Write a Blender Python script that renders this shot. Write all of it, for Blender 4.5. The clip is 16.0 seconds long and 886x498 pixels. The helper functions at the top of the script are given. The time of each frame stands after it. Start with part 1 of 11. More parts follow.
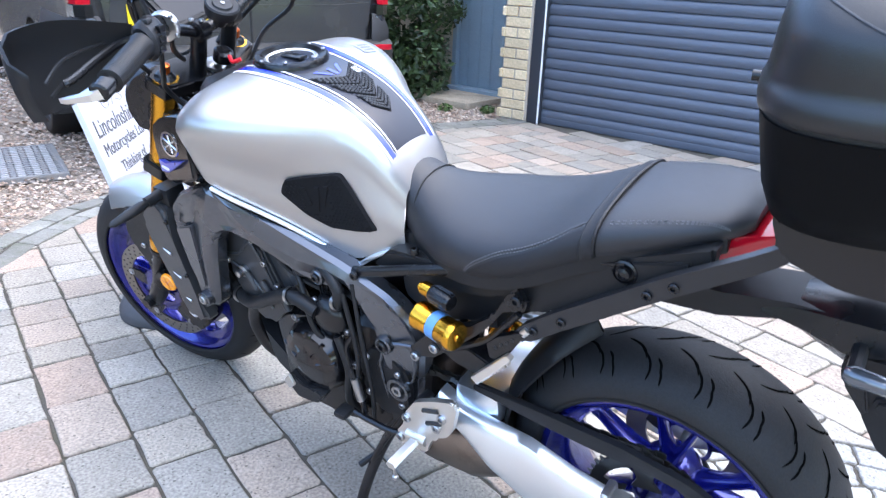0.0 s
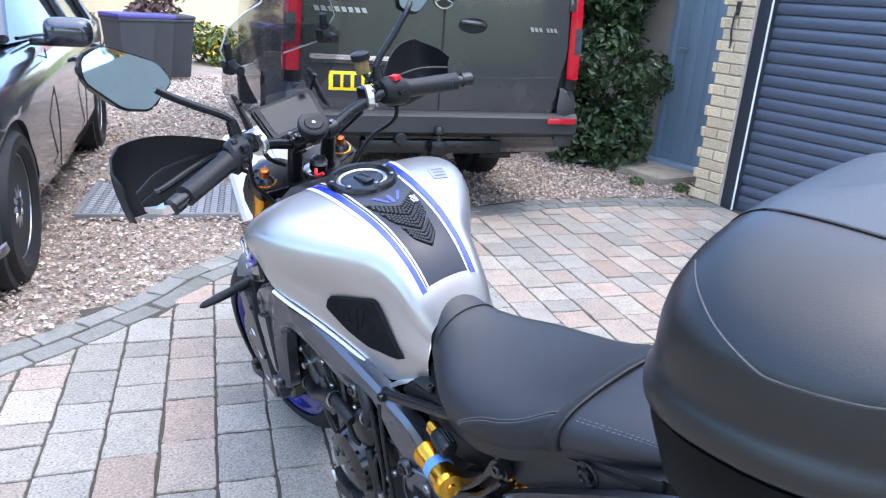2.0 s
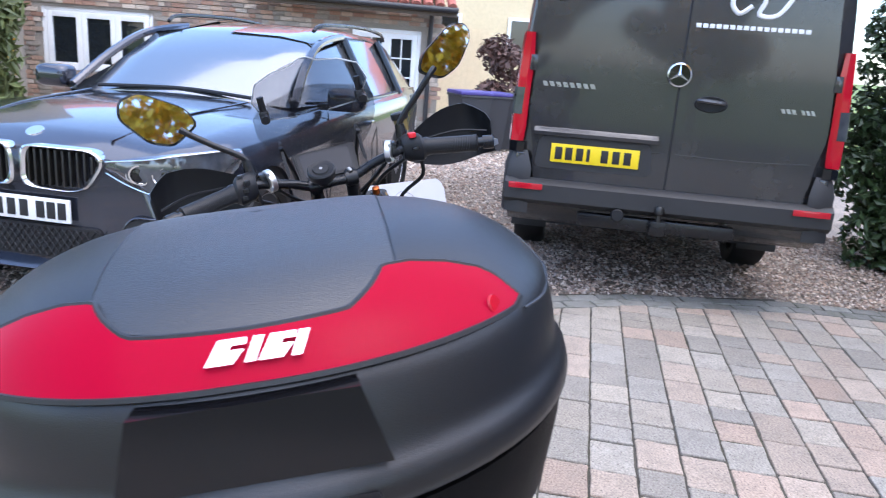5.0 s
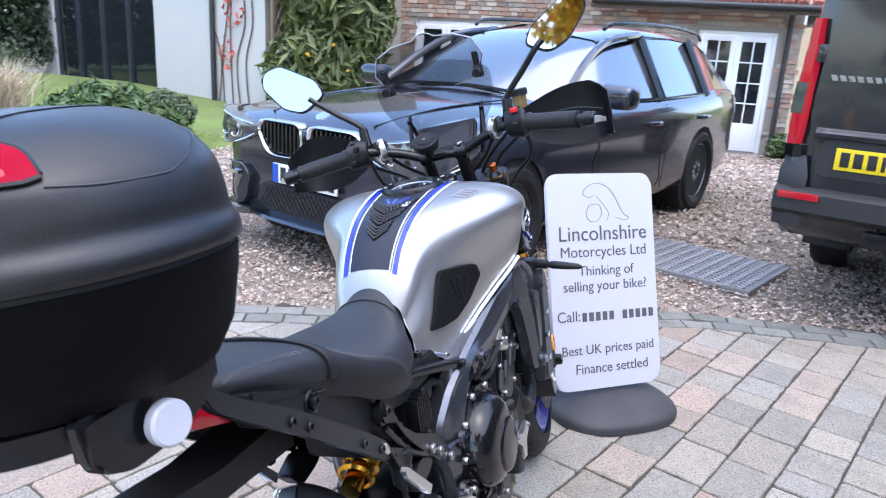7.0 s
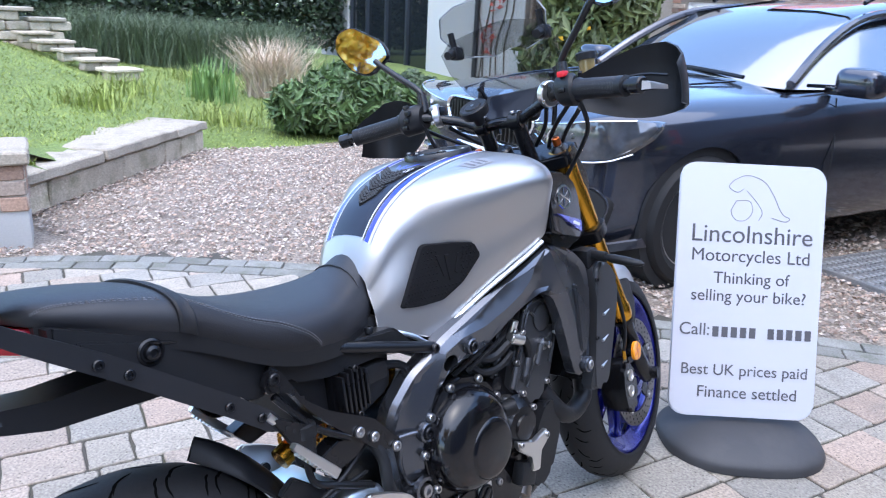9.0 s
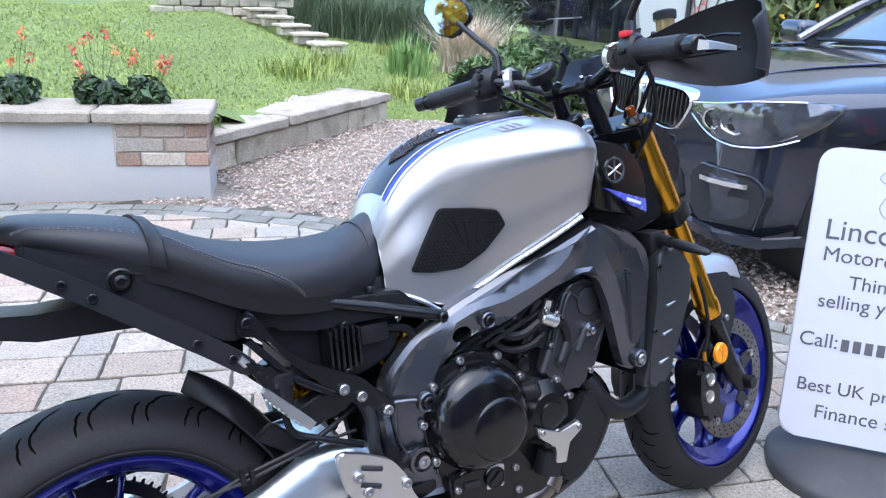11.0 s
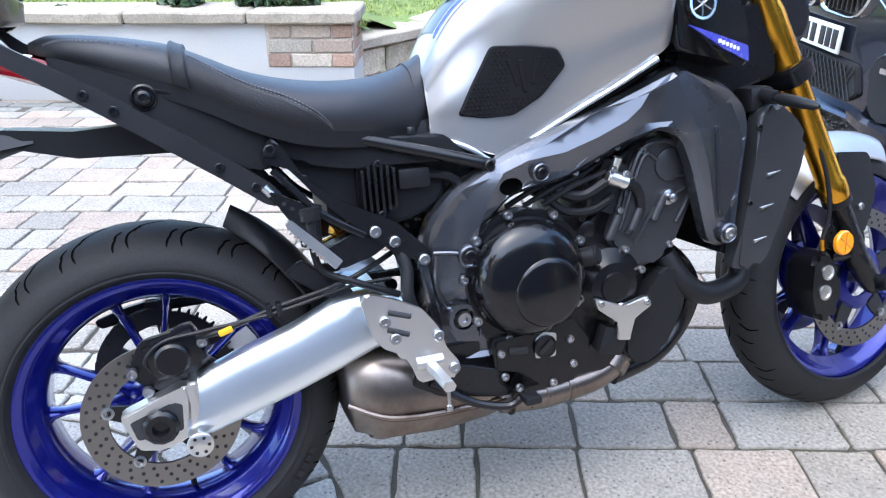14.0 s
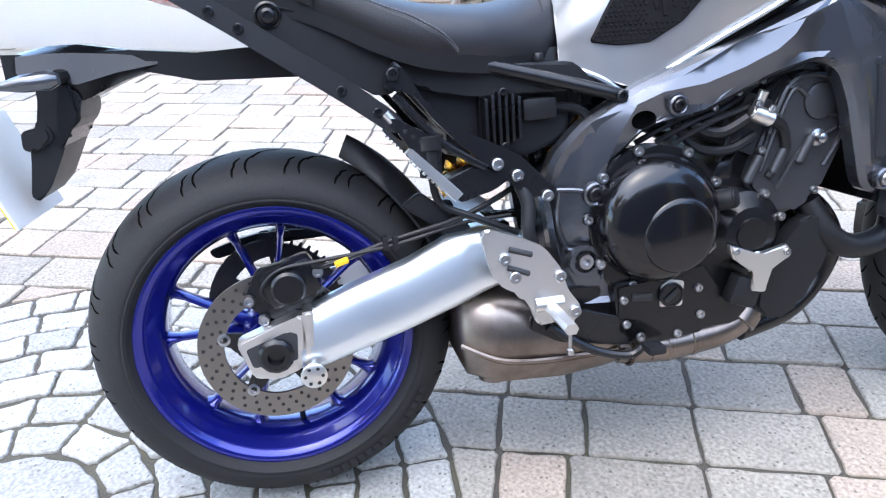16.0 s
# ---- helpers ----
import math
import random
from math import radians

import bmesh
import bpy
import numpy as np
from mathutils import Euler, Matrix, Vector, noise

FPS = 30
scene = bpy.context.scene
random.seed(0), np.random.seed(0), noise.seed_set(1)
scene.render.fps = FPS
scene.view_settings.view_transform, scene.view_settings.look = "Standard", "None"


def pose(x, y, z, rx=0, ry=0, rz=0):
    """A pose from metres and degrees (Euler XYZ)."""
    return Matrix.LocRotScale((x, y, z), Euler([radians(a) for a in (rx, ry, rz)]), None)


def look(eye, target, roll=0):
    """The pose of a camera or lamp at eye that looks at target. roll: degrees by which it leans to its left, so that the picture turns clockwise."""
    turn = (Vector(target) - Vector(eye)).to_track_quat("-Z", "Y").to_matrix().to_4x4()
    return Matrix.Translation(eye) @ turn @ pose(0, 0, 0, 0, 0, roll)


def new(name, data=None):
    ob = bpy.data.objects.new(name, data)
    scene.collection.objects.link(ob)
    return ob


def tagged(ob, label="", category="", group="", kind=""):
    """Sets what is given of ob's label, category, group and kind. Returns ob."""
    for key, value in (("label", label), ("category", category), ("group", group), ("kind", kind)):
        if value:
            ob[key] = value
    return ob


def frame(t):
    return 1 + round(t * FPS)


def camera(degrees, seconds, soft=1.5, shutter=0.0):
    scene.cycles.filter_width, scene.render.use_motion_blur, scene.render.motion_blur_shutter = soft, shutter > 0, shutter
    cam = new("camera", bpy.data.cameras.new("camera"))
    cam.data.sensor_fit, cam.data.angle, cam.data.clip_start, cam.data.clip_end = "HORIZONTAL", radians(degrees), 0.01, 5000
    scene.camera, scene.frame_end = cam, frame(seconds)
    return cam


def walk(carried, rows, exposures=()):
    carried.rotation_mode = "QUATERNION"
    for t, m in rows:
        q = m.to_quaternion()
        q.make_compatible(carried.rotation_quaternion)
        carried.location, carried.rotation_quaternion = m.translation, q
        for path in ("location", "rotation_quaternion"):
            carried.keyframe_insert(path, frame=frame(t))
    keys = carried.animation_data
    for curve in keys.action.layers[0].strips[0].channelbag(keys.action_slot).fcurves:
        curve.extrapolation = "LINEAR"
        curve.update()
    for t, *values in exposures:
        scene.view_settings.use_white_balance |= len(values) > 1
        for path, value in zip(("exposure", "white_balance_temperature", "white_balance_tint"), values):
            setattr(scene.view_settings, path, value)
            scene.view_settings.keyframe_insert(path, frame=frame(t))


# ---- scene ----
cam = camera(62.3, 16.0, soft=1.1, shutter=0.3)
PATH = [
    (0, (-0.266, 1.185, 1.132), (0.8, -0.341, 0.402), 2.3),
    (0.5, (-0.316, 1.154, 1.213), (0.882, -0.279, 0.498), 2.9),
    (1, (-0.354, 1.125, 1.256), (0.964, -0.208, 0.558), 3.6),
    (1.5, (-0.409, 1.0, 1.272), (1.016, -0.23, 0.599), 3.9),
    (2, (-0.449, 0.926, 1.309), (1.056, -0.218, 0.656), 4.1),
    (2.5, (-0.531, 0.849, 1.317), (1.054, -0.197, 0.689), 3.8),
    (3, (-0.643, 0.761, 1.324), (1.016, -0.179, 0.721), 3.9),
    (5.5, (-0.813, 0.056, 1.324), (1.12, -0.014, 0.817), 4.1),
    (6, (-0.835, -0.082, 1.301), (1.091, 0.096, 0.792), 3.8),
    (6.5, (-0.767, -0.233, 1.289), (1.116, 0.182, 0.76), 3.5),
    (7, (-0.734, -0.409, 1.28), (1.082, 0.225, 0.729), 3.2),
    (7.5, (-0.701, -0.593, 1.27), (1.04, 0.212, 0.701), 3.1),
    (8, (-0.585, -0.673, 1.25), (1.067, 0.289, 0.665), 3.0),
    (8.5, (-0.45, -0.731, 1.25), (1.101, 0.381, 0.654), 2.9),
    (9, (-0.35, -0.808, 1.239), (1.088, 0.438, 0.623), 2.9),
    (11.5, (0.017, -1.023, 1.194), (0.917, 0.616, 0.484), 2.1),
    (12, (0.102, -1.067, 1.17), (0.891, 0.615, 0.429), 1.5),
    (12.5, (0.136, -1.103, 1.131), (0.833, 0.603, 0.354), 0.8),
    (13, (0.156, -1.083, 1.102), (0.784, 0.636, 0.294), 0.3),
    (13.5, (0.153, -1.066, 1.072), (0.741, 0.654, 0.238), -0.1),
    (14, (0.145, -1.056, 1.046), (0.699, 0.66, 0.181), -0.4),
    (14.5, (0.13, -1.043, 1.023), (0.646, 0.674, 0.135), -0.6),
    (15, (0.119, -1.031, 1.017), (0.578, 0.687, 0.102), -1.0),
    (15.5, (0.098, -1.025, 1.008), (0.491, 0.702, 0.079), -1.4),
    (16, (0.092, -1.01, 0.982), (0.422, 0.72, 0.033), -1.7),
]
# the clip's own exposure and white balance drift a little
EXPOSURE = [(0, 2.87, 6150, 8), (1, 2.75, 6150, 8), (2, 2.60, 6050, 9), (3, 2.43, 5900, 11), (6, 2.24, 6200, 12), (7, 2.28, 6100, 11), (9, 2.28, 5850, 9), (12, 2.41, 6000, 7), (14, 2.62, 6050, 6), (16, 2.82, 6150, 7)]
walk(cam, [(t, look(eye, target, roll)) for t, eye, target, roll in PATH], EXPOSURE)
from mathutils.geometry import delaunay_2d_cdt

# ---- light ----
world = bpy.data.worlds.new("world")
scene.world = world
world.use_nodes = True
wn, wl = world.node_tree.nodes, world.node_tree.links
sky = wn.new("ShaderNodeTexSky")
sky.sky_type, sky.sun_disc = "NISHITA", False
SUN_EL, SUN_AZ = radians(72), radians(235)
sky.sun_elevation, sky.sun_rotation = SUN_EL, SUN_AZ
sky.air_density, sky.dust_density, sky.ozone_density = 0.9, 1.4, 2.0
wl.new(sky.outputs["Color"], wn["Background"].inputs["Color"])
wn["Background"].inputs["Strength"].default_value = 0.15
sun = new("sun", bpy.data.lights.new("sun", "SUN"))
sun.data.energy, sun.data.angle, sun.data.color = 0.75, radians(110), (1.0, 0.90, 0.78)
# the sky's rotation runs clockwise from +y
sun_dir = Vector((math.sin(SUN_AZ) * math.cos(SUN_EL), math.cos(SUN_AZ) * math.cos(SUN_EL), math.sin(SUN_EL)))
sun.matrix_world = look(sun_dir * 40, (0, 0, 0))


# ---- materials ----
def mat(name, col, rough=0.5, metal=0.0, var=0.12, scale=6.0, grain=0.0, grain_scale=200.0, bump=0.0, bump_scale=150.0,
        coat=0.0, rough_var=0.08, random_tint=0.0, island=0.0, spec=0.5, aniso=0.0, dirt=None, dirt_amt=0.0, dirt_scale=3.0, palette=None, pits=0.0, pit_scale=60.0):
    """A surface of one base colour, with broad and fine variation, relief and uneven gloss."""
    m = bpy.data.materials.new(name)
    m.use_nodes = True
    n, l = m.node_tree.nodes, m.node_tree.links
    b = n["Principled BSDF"]
    tc = n.new("ShaderNodeTexCoord")
    big = n.new("ShaderNodeTexNoise")
    big.inputs["Scale"].default_value, big.inputs["Detail"].default_value = scale, 5
    l.new(tc.outputs["Object"], big.inputs["Vector"])
    base = n.new("ShaderNodeMix")
    base.data_type = "RGBA"
    lo = tuple(max(0, c * (1 - var)) for c in col)
    hi = tuple(min(1, c * (1 + var)) for c in col)
    base.inputs["A"].default_value, base.inputs["B"].default_value = (*lo, 1), (*hi, 1)
    l.new(big.outputs["Fac"], base.inputs["Factor"])
    out = base.outputs["Result"]
    if palette or random_tint or island:
        if island:
            src = n.new("ShaderNodeNewGeometry").outputs["Random Per Island"]
        else:
            src = n.new("ShaderNodeObjectInfo").outputs["Random"]
        if palette:
            ramp = n.new("ShaderNodeValToRGB")
            ramp.color_ramp.interpolation = "CONSTANT"
            els = ramp.color_ramp.elements
            while len(els) < len(palette):
                els.new(0.5)
            for i, c in enumerate(palette):
                els[i].position, els[i].color = i / len(palette), (*c, 1)
            l.new(src, ramp.inputs["Fac"])
            mul = n.new("ShaderNodeMix")
            mul.data_type, mul.blend_type = "RGBA", "MULTIPLY"
            mul.inputs["Factor"].default_value = 1
            l.new(ramp.outputs["Color"], mul.inputs["A"])
            l.new(out, mul.inputs["B"])
            out = mul.outputs["Result"]
        amt = random_tint or island
        if amt and amt < 1:
            hsv = n.new("ShaderNodeHueSaturation")
            rng = n.new("ShaderNodeMapRange")
            rng.inputs["To Min"].default_value, rng.inputs["To Max"].default_value = 1 - amt, 1 + amt
            mul2 = n.new("ShaderNodeMath")
            mul2.operation = "MULTIPLY"
            mul2.inputs[1].default_value = 7.31
            fr = n.new("ShaderNodeMath")
            fr.operation = "FRACT"
            l.new(src, mul2.inputs[0])
            l.new(mul2.outputs[0], fr.inputs[0])
            l.new(fr.outputs[0], rng.inputs["Value"])
            l.new(rng.outputs["Result"], hsv.inputs["Value"])
            l.new(out, hsv.inputs["Color"])
            out = hsv.outputs["Color"]
    if grain:
        fine = n.new("ShaderNodeTexNoise")
        fine.inputs["Scale"].default_value, fine.inputs["Detail"].default_value = grain_scale, 3
        l.new(tc.outputs["Object"], fine.inputs["Vector"])
        r2 = n.new("ShaderNodeMapRange")
        r2.inputs["From Min"].default_value, r2.inputs["From Max"].default_value = 0.3, 0.7
        r2.inputs["To Min"].default_value, r2.inputs["To Max"].default_value = 1 - grain, 1 + grain
        l.new(fine.outputs["Fac"], r2.inputs["Value"])
        h2 = n.new("ShaderNodeHueSaturation")
        l.new(r2.outputs["Result"], h2.inputs["Value"])
        l.new(out, h2.inputs["Color"])
        out = h2.outputs["Color"]
    if dirt:
        dn = n.new("ShaderNodeTexNoise")
        dn.inputs["Scale"].default_value, dn.inputs["Detail"].default_value, dn.inputs["Roughness"].default_value = dirt_scale, 8, 0.65
        l.new(tc.outputs["Object"], dn.inputs["Vector"])
        dr = n.new("ShaderNodeMapRange")
        dr.inputs["From Min"].default_value, dr.inputs["From Max"].default_value = 0.48, 0.75
        dr.inputs["To Max"].default_value = dirt_amt
        l.new(dn.outputs["Fac"], dr.inputs["Value"])
        dm = n.new("ShaderNodeMix")
        dm.data_type = "RGBA"
        l.new(dr.outputs["Result"], dm.inputs["Factor"])
        l.new(out, dm.inputs["A"])
        dm.inputs["B"].default_value = (*dirt, 1)
        out = dm.outputs["Result"]
    pit = None
    if pits:
        vo = n.new("ShaderNodeTexVoronoi")
        vo.inputs["Scale"].default_value = pit_scale
        l.new(tc.outputs["Object"], vo.inputs["Vector"])
        few = n.new("ShaderNodeSeparateColor")
        l.new(vo.outputs["Color"], few.inputs["Color"])
        size = n.new("ShaderNodeMapRange")
        size.inputs["From Min"].default_value, size.inputs["From Max"].default_value = 0.55, 1.0
        size.inputs["To Min"].default_value, size.inputs["To Max"].default_value = 0.0, 0.34
        l.new(few.outputs["Red"], size.inputs["Value"])
        pit = n.new("ShaderNodeMath")
        pit.operation = "LESS_THAN"
        l.new(vo.outputs["Distance"], pit.inputs[0])
        l.new(size.outputs["Result"], pit.inputs[1])
        amount = n.new("ShaderNodeMath")
        amount.operation = "MULTIPLY"
        amount.inputs[1].default_value = pits
        l.new(pit.outputs[0], amount.inputs[0])
        pm = n.new("ShaderNodeMix")
        pm.data_type = "RGBA"
        l.new(amount.outputs[0], pm.inputs["Factor"])
        l.new(out, pm.inputs["A"])
        pm.inputs["B"].default_value = (0.07, 0.064, 0.055, 1)
        out = pm.outputs["Result"]
    l.new(out, b.inputs["Base Color"])
    rr = n.new("ShaderNodeMapRange")
    rr.inputs["To Min"].default_value, rr.inputs["To Max"].default_value = max(0.02, rough - rough_var), min(1, rough + rough_var)
    l.new(big.outputs["Fac"], rr.inputs["Value"])
    l.new(rr.outputs["Result"], b.inputs["Roughness"])
    b.inputs["Metallic"].default_value = metal
    b.inputs["Specular IOR Level"].default_value = spec
    b.inputs["Coat Weight"].default_value = coat
    b.inputs["Coat Roughness"].default_value = 0.06
    if aniso:
        b.inputs["Anisotropic"].default_value = aniso
    if bump:
        bn = n.new("ShaderNodeTexNoise")
        bn.inputs["Scale"].default_value, bn.inputs["Detail"].default_value = bump_scale, 4
        l.new(tc.outputs["Object"], bn.inputs["Vector"])
        bp = n.new("ShaderNodeBump")
        bp.inputs["Strength"].default_value, bp.inputs["Distance"].default_value = 0.6, bump
        l.new(bn.outputs["Fac"], bp.inputs["Height"])
        l.new(bp.outputs["Normal"], b.inputs["Normal"])
    return m


def glass(name, col=(1, 1, 1), rough=0.0, alpha=0.25):
    """A thin pane: partly see-through, with a clear gloss."""
    m = bpy.data.materials.new(name)
    m.use_nodes = True
    b = m.node_tree.nodes["Principled BSDF"]
    b.inputs["Base Color"].default_value = (*col, 1)
    b.inputs["Roughness"].default_value = rough
    b.inputs["Alpha"].default_value = alpha
    b.inputs["Specular IOR Level"].default_value = 0.6
    return m


def glow(name, col, strength):
    m = bpy.data.materials.new(name)
    m.use_nodes = True
    b = m.node_tree.nodes["Principled BSDF"]
    b.inputs["Base Color"].default_value = (*col, 1)
    b.inputs["Emission Color"].default_value = (*col, 1)
    b.inputs["Emission Strength"].default_value = strength
    return m


PAVER_TINTS = [(0.333, 0.276, 0.222), (0.298, 0.274, 0.233), (0.323, 0.288, 0.237), (0.345, 0.268, 0.212), (0.288, 0.268, 0.233), (0.330, 0.294, 0.243), (0.275, 0.251, 0.214), (0.344, 0.282, 0.227)]
M_WELD = mat("blued_weld", (0.10, 0.075, 0.06), 0.4, metal=1.0, var=0.3, scale=20)
M_PAVER = mat("paver_stone", (0.95, 0.95, 0.95), 0.85, var=0.14, scale=11, grain=0.30, grain_scale=130, bump=0.006, bump_scale=80, pits=0.65, pit_scale=100, random_tint=0.16, dirt=(0.15, 0.142, 0.125), dirt_amt=0.5, dirt_scale=9, palette=PAVER_TINTS, spec=0.25)
M_PAVER_DARK = mat("border_sett", (0.20, 0.197, 0.178), 0.9, var=0.2, scale=11, grain=0.2, grain_scale=150, bump=0.005, bump_scale=70, island=0.2, dirt=(0.09, 0.095, 0.06), dirt_amt=0.7, dirt_scale=8, spec=0.2)
M_PAVER_GREY = mat("paver_stone_grey", (0.31, 0.305, 0.285), 0.85, var=0.14, scale=11, grain=0.30, grain_scale=130, bump=0.006, bump_scale=80, pits=0.65, pit_scale=100, random_tint=0.18, dirt=(0.15, 0.142, 0.125), dirt_amt=0.5, dirt_scale=9, spec=0.25)
M_JOINT = mat("joint_sand", (0.058, 0.051, 0.040), 0.95, var=0.4, scale=5, grain=0.4, grain_scale=300, bump=0.004, bump_scale=200, dirt=(0.085, 0.088, 0.035), dirt_amt=0.45, dirt_scale=2.6)
M_GRAVEL_BED = mat("gravel_bed", (0.24, 0.20, 0.16), 0.95, var=0.35, scale=2.0, grain=0.55, grain_scale=70, bump=0.02, bump_scale=60)
M_GRAVEL = mat("gravel_stone", (0.9, 0.9, 0.9), 0.8, var=0.12, scale=40, island=0.25, bump=0.001, bump_scale=200,
               palette=[(0.42, 0.32, 0.25), (0.54, 0.47, 0.40), (0.28, 0.20, 0.155), (0.46, 0.34, 0.26), (0.35, 0.30, 0.26), (0.58, 0.49, 0.40), (0.22, 0.165, 0.135)])
M_CAR_SCREEN = mat("windscreen_glass", (0.02, 0.024, 0.028), 0.14, var=0.05, spec=1.0, coat=1.0, rough_var=0.01)
M_CAR_SCREEN.node_tree.nodes["Principled BSDF"].inputs["IOR"].default_value = 2.2
M_GRASS_BED = mat("lawn_soil", (0.13, 0.175, 0.042), 0.95, var=0.4, scale=1.2, grain=0.4, grain_scale=60, bump=0.03, bump_scale=30)
M_GRASS = mat("grass_blade", (0.245, 0.29, 0.062), 0.6, var=0.45, scale=0.9, island=0.35)
M_RENDER = mat("white_render", (0.46, 0.45, 0.43), 0.9, var=0.04, scale=2, grain=0.05, grain_scale=120, bump=0.002, bump_scale=160, dirt=(0.52, 0.46, 0.36), dirt_amt=0.5, dirt_scale=2.0)
M_STONE = mat("sandstone", (0.42, 0.35, 0.26), 0.88, var=0.25, scale=7, grain=0.25, grain_scale=90, bump=0.008, bump_scale=40, random_tint=0.25, dirt=(0.12, 0.13, 0.06), dirt_amt=0.75, dirt_scale=6)
M_COPING = mat("coping_stone", (0.36, 0.31, 0.24), 0.88, var=0.22, scale=5, grain=0.22, grain_scale=90, bump=0.006, bump_scale=50, random_tint=0.15, dirt=(0.13, 0.12, 0.09), dirt_amt=0.8, dirt_scale=5)
M_BRICK_OLD = mat("old_brick", (0.95, 0.95, 0.95), 0.9, var=0.2, scale=12, grain=0.25, grain_scale=80, bump=0.006, bump_scale=60, random_tint=0.2,
                  palette=[(0.38, 0.25, 0.18), (0.44, 0.35, 0.27), (0.36, 0.28, 0.22), (0.48, 0.41, 0.33), (0.40, 0.27, 0.20), (0.42, 0.37, 0.30)])
M_BRICK_FAR = mat("old_brick_joined", (0.95, 0.95, 0.95), 0.9, var=0.2, scale=6, grain=0.2, grain_scale=60, bump=0.004, bump_scale=60, island=0.2,
                  palette=[(0.34, 0.20, 0.14), (0.42, 0.31, 0.23), (0.27, 0.20, 0.16), (0.47, 0.39, 0.31), (0.37, 0.24, 0.17), (0.33, 0.29, 0.24)])
M_BRICK_YELLOW = mat("yellow_brick", (0.62, 0.50, 0.32), 0.9, var=0.15, scale=10, grain=0.15, grain_scale=90, bump=0.004, bump_scale=80, random_tint=0.16)
M_GRATE_PALE = mat("worn_mat_grip", (0.30, 0.30, 0.30), 0.5, var=0.2, scale=8, grain=0.15)
M_MORTAR = mat("mortar", (0.40, 0.35, 0.29), 0.95, var=0.12, scale=8, grain=0.15, grain_scale=150, bump=0.003, bump_scale=120)
M_TILE = mat("red_roof_tile", (0.34, 0.11, 0.08), 0.8, var=0.3, scale=3, grain=0.15, grain_scale=60, bump=0.004, bump_scale=50, random_tint=0.2)
M_GARAGE = mat("garage_anthracite", (0.075, 0.088, 0.115), 0.42, var=0.06, scale=3, grain=0.05, grain_scale=500, bump=0.0006, bump_scale=700)
M_FRAME_DARK = mat("anthracite_frame", (0.03, 0.035, 0.045), 0.4, var=0.06, scale=3)
M_DOOR_BLUE = mat("blue_grey_paint", (0.22, 0.30, 0.37), 0.5, var=0.07, scale=4, grain=0.05, grain_scale=90, bump=0.001, bump_scale=60)
M_WHITE_PAINT = mat("white_paint", (0.74, 0.74, 0.72), 0.5, var=0.04, scale=4)
M_PIPE = mat("black_downpipe", (0.025, 0.025, 0.027), 0.45, var=0.1)
M_DARK_ROOM = mat("dark_interior", (0.012, 0.012, 0.013), 0.8, var=0.3, scale=1.5)
M_GLASS_DARK = mat("window_glass_dark", (0.012, 0.015, 0.018), 0.04, var=0.1, spec=0.8, rough_var=0.01)
M_GRATE = mat("grey_plastic_mat", (0.16, 0.16, 0.16), 0.45, var=0.15, scale=6, grain=0.15, grain_scale=150, dirt=(0.30, 0.25, 0.19), dirt_amt=0.5, dirt_scale=7)
M_LEAF_IVY = mat("ivy_leaf", (0.035, 0.065, 0.022), 0.45, var=0.4, scale=2.5, island=0.5)
M_LEAF = mat("shrub_leaf", (0.075, 0.125, 0.035), 0.5, var=0.4, scale=1.8, island=0.45)
M_LEAF_LIGHT = mat("bush_leaf_olive", (0.10, 0.12, 0.035), 0.55, var=0.4, scale=1.5, island=0.45)
M_LEAF_BLUE = mat("lavender_leaf", (0.085, 0.115, 0.055), 0.6, var=0.3, scale=2, island=0.35)
M_LEAF_HEDGE = mat("hedge_leaf", (0.028, 0.046, 0.022), 0.5, var=0.4, scale=1.5, island=0.5)
M_LEAF_AUTUMN = mat("autumn_leaf", (0.80, 0.43, 0.03), 0.6, var=0.35, scale=0.8, island=0.3)
M_STRAW = mat("straw_grass", (0.56, 0.45, 0.33), 0.7, var=0.3, scale=2, island=0.3)
M_FLOWER_RED = mat("red_flower", (0.55, 0.10, 0.07), 0.6, var=0.3, scale=6, island=0.4)
M_FLOWER_YELLOW = mat("yellow_flower", (0.70, 0.52, 0.05), 0.6, var=0.3, scale=6, island=0.3)
M_FLOWER_ORANGE = mat("orange_flower", (0.75, 0.24, 0.08), 0.6, var=0.3, scale=6, island=0.3)
M_LEAF_IRIS = mat("iris_leaf", (0.16, 0.26, 0.07), 0.5, var=0.25, scale=3, island=0.3)
M_LEAF_RED = mat("dark_red_leaf", (0.09, 0.045, 0.035), 0.55, var=0.4, scale=2, island=0.4)
M_BARK = mat("bark", (0.10, 0.075, 0.055), 0.9, var=0.35, scale=8, bump=0.01, bump_scale=30)
M_BARK_PALE = mat("weathered_wood", (0.23, 0.17, 0.125), 0.85, var=0.3, scale=9, grain=0.2, bump=0.003, bump_scale=60, random_tint=0.2)
M_SOIL = mat("bed_soil", (0.05, 0.038, 0.028), 0.95, var=0.4, scale=6, grain=0.3, bump=0.02, bump_scale=40)
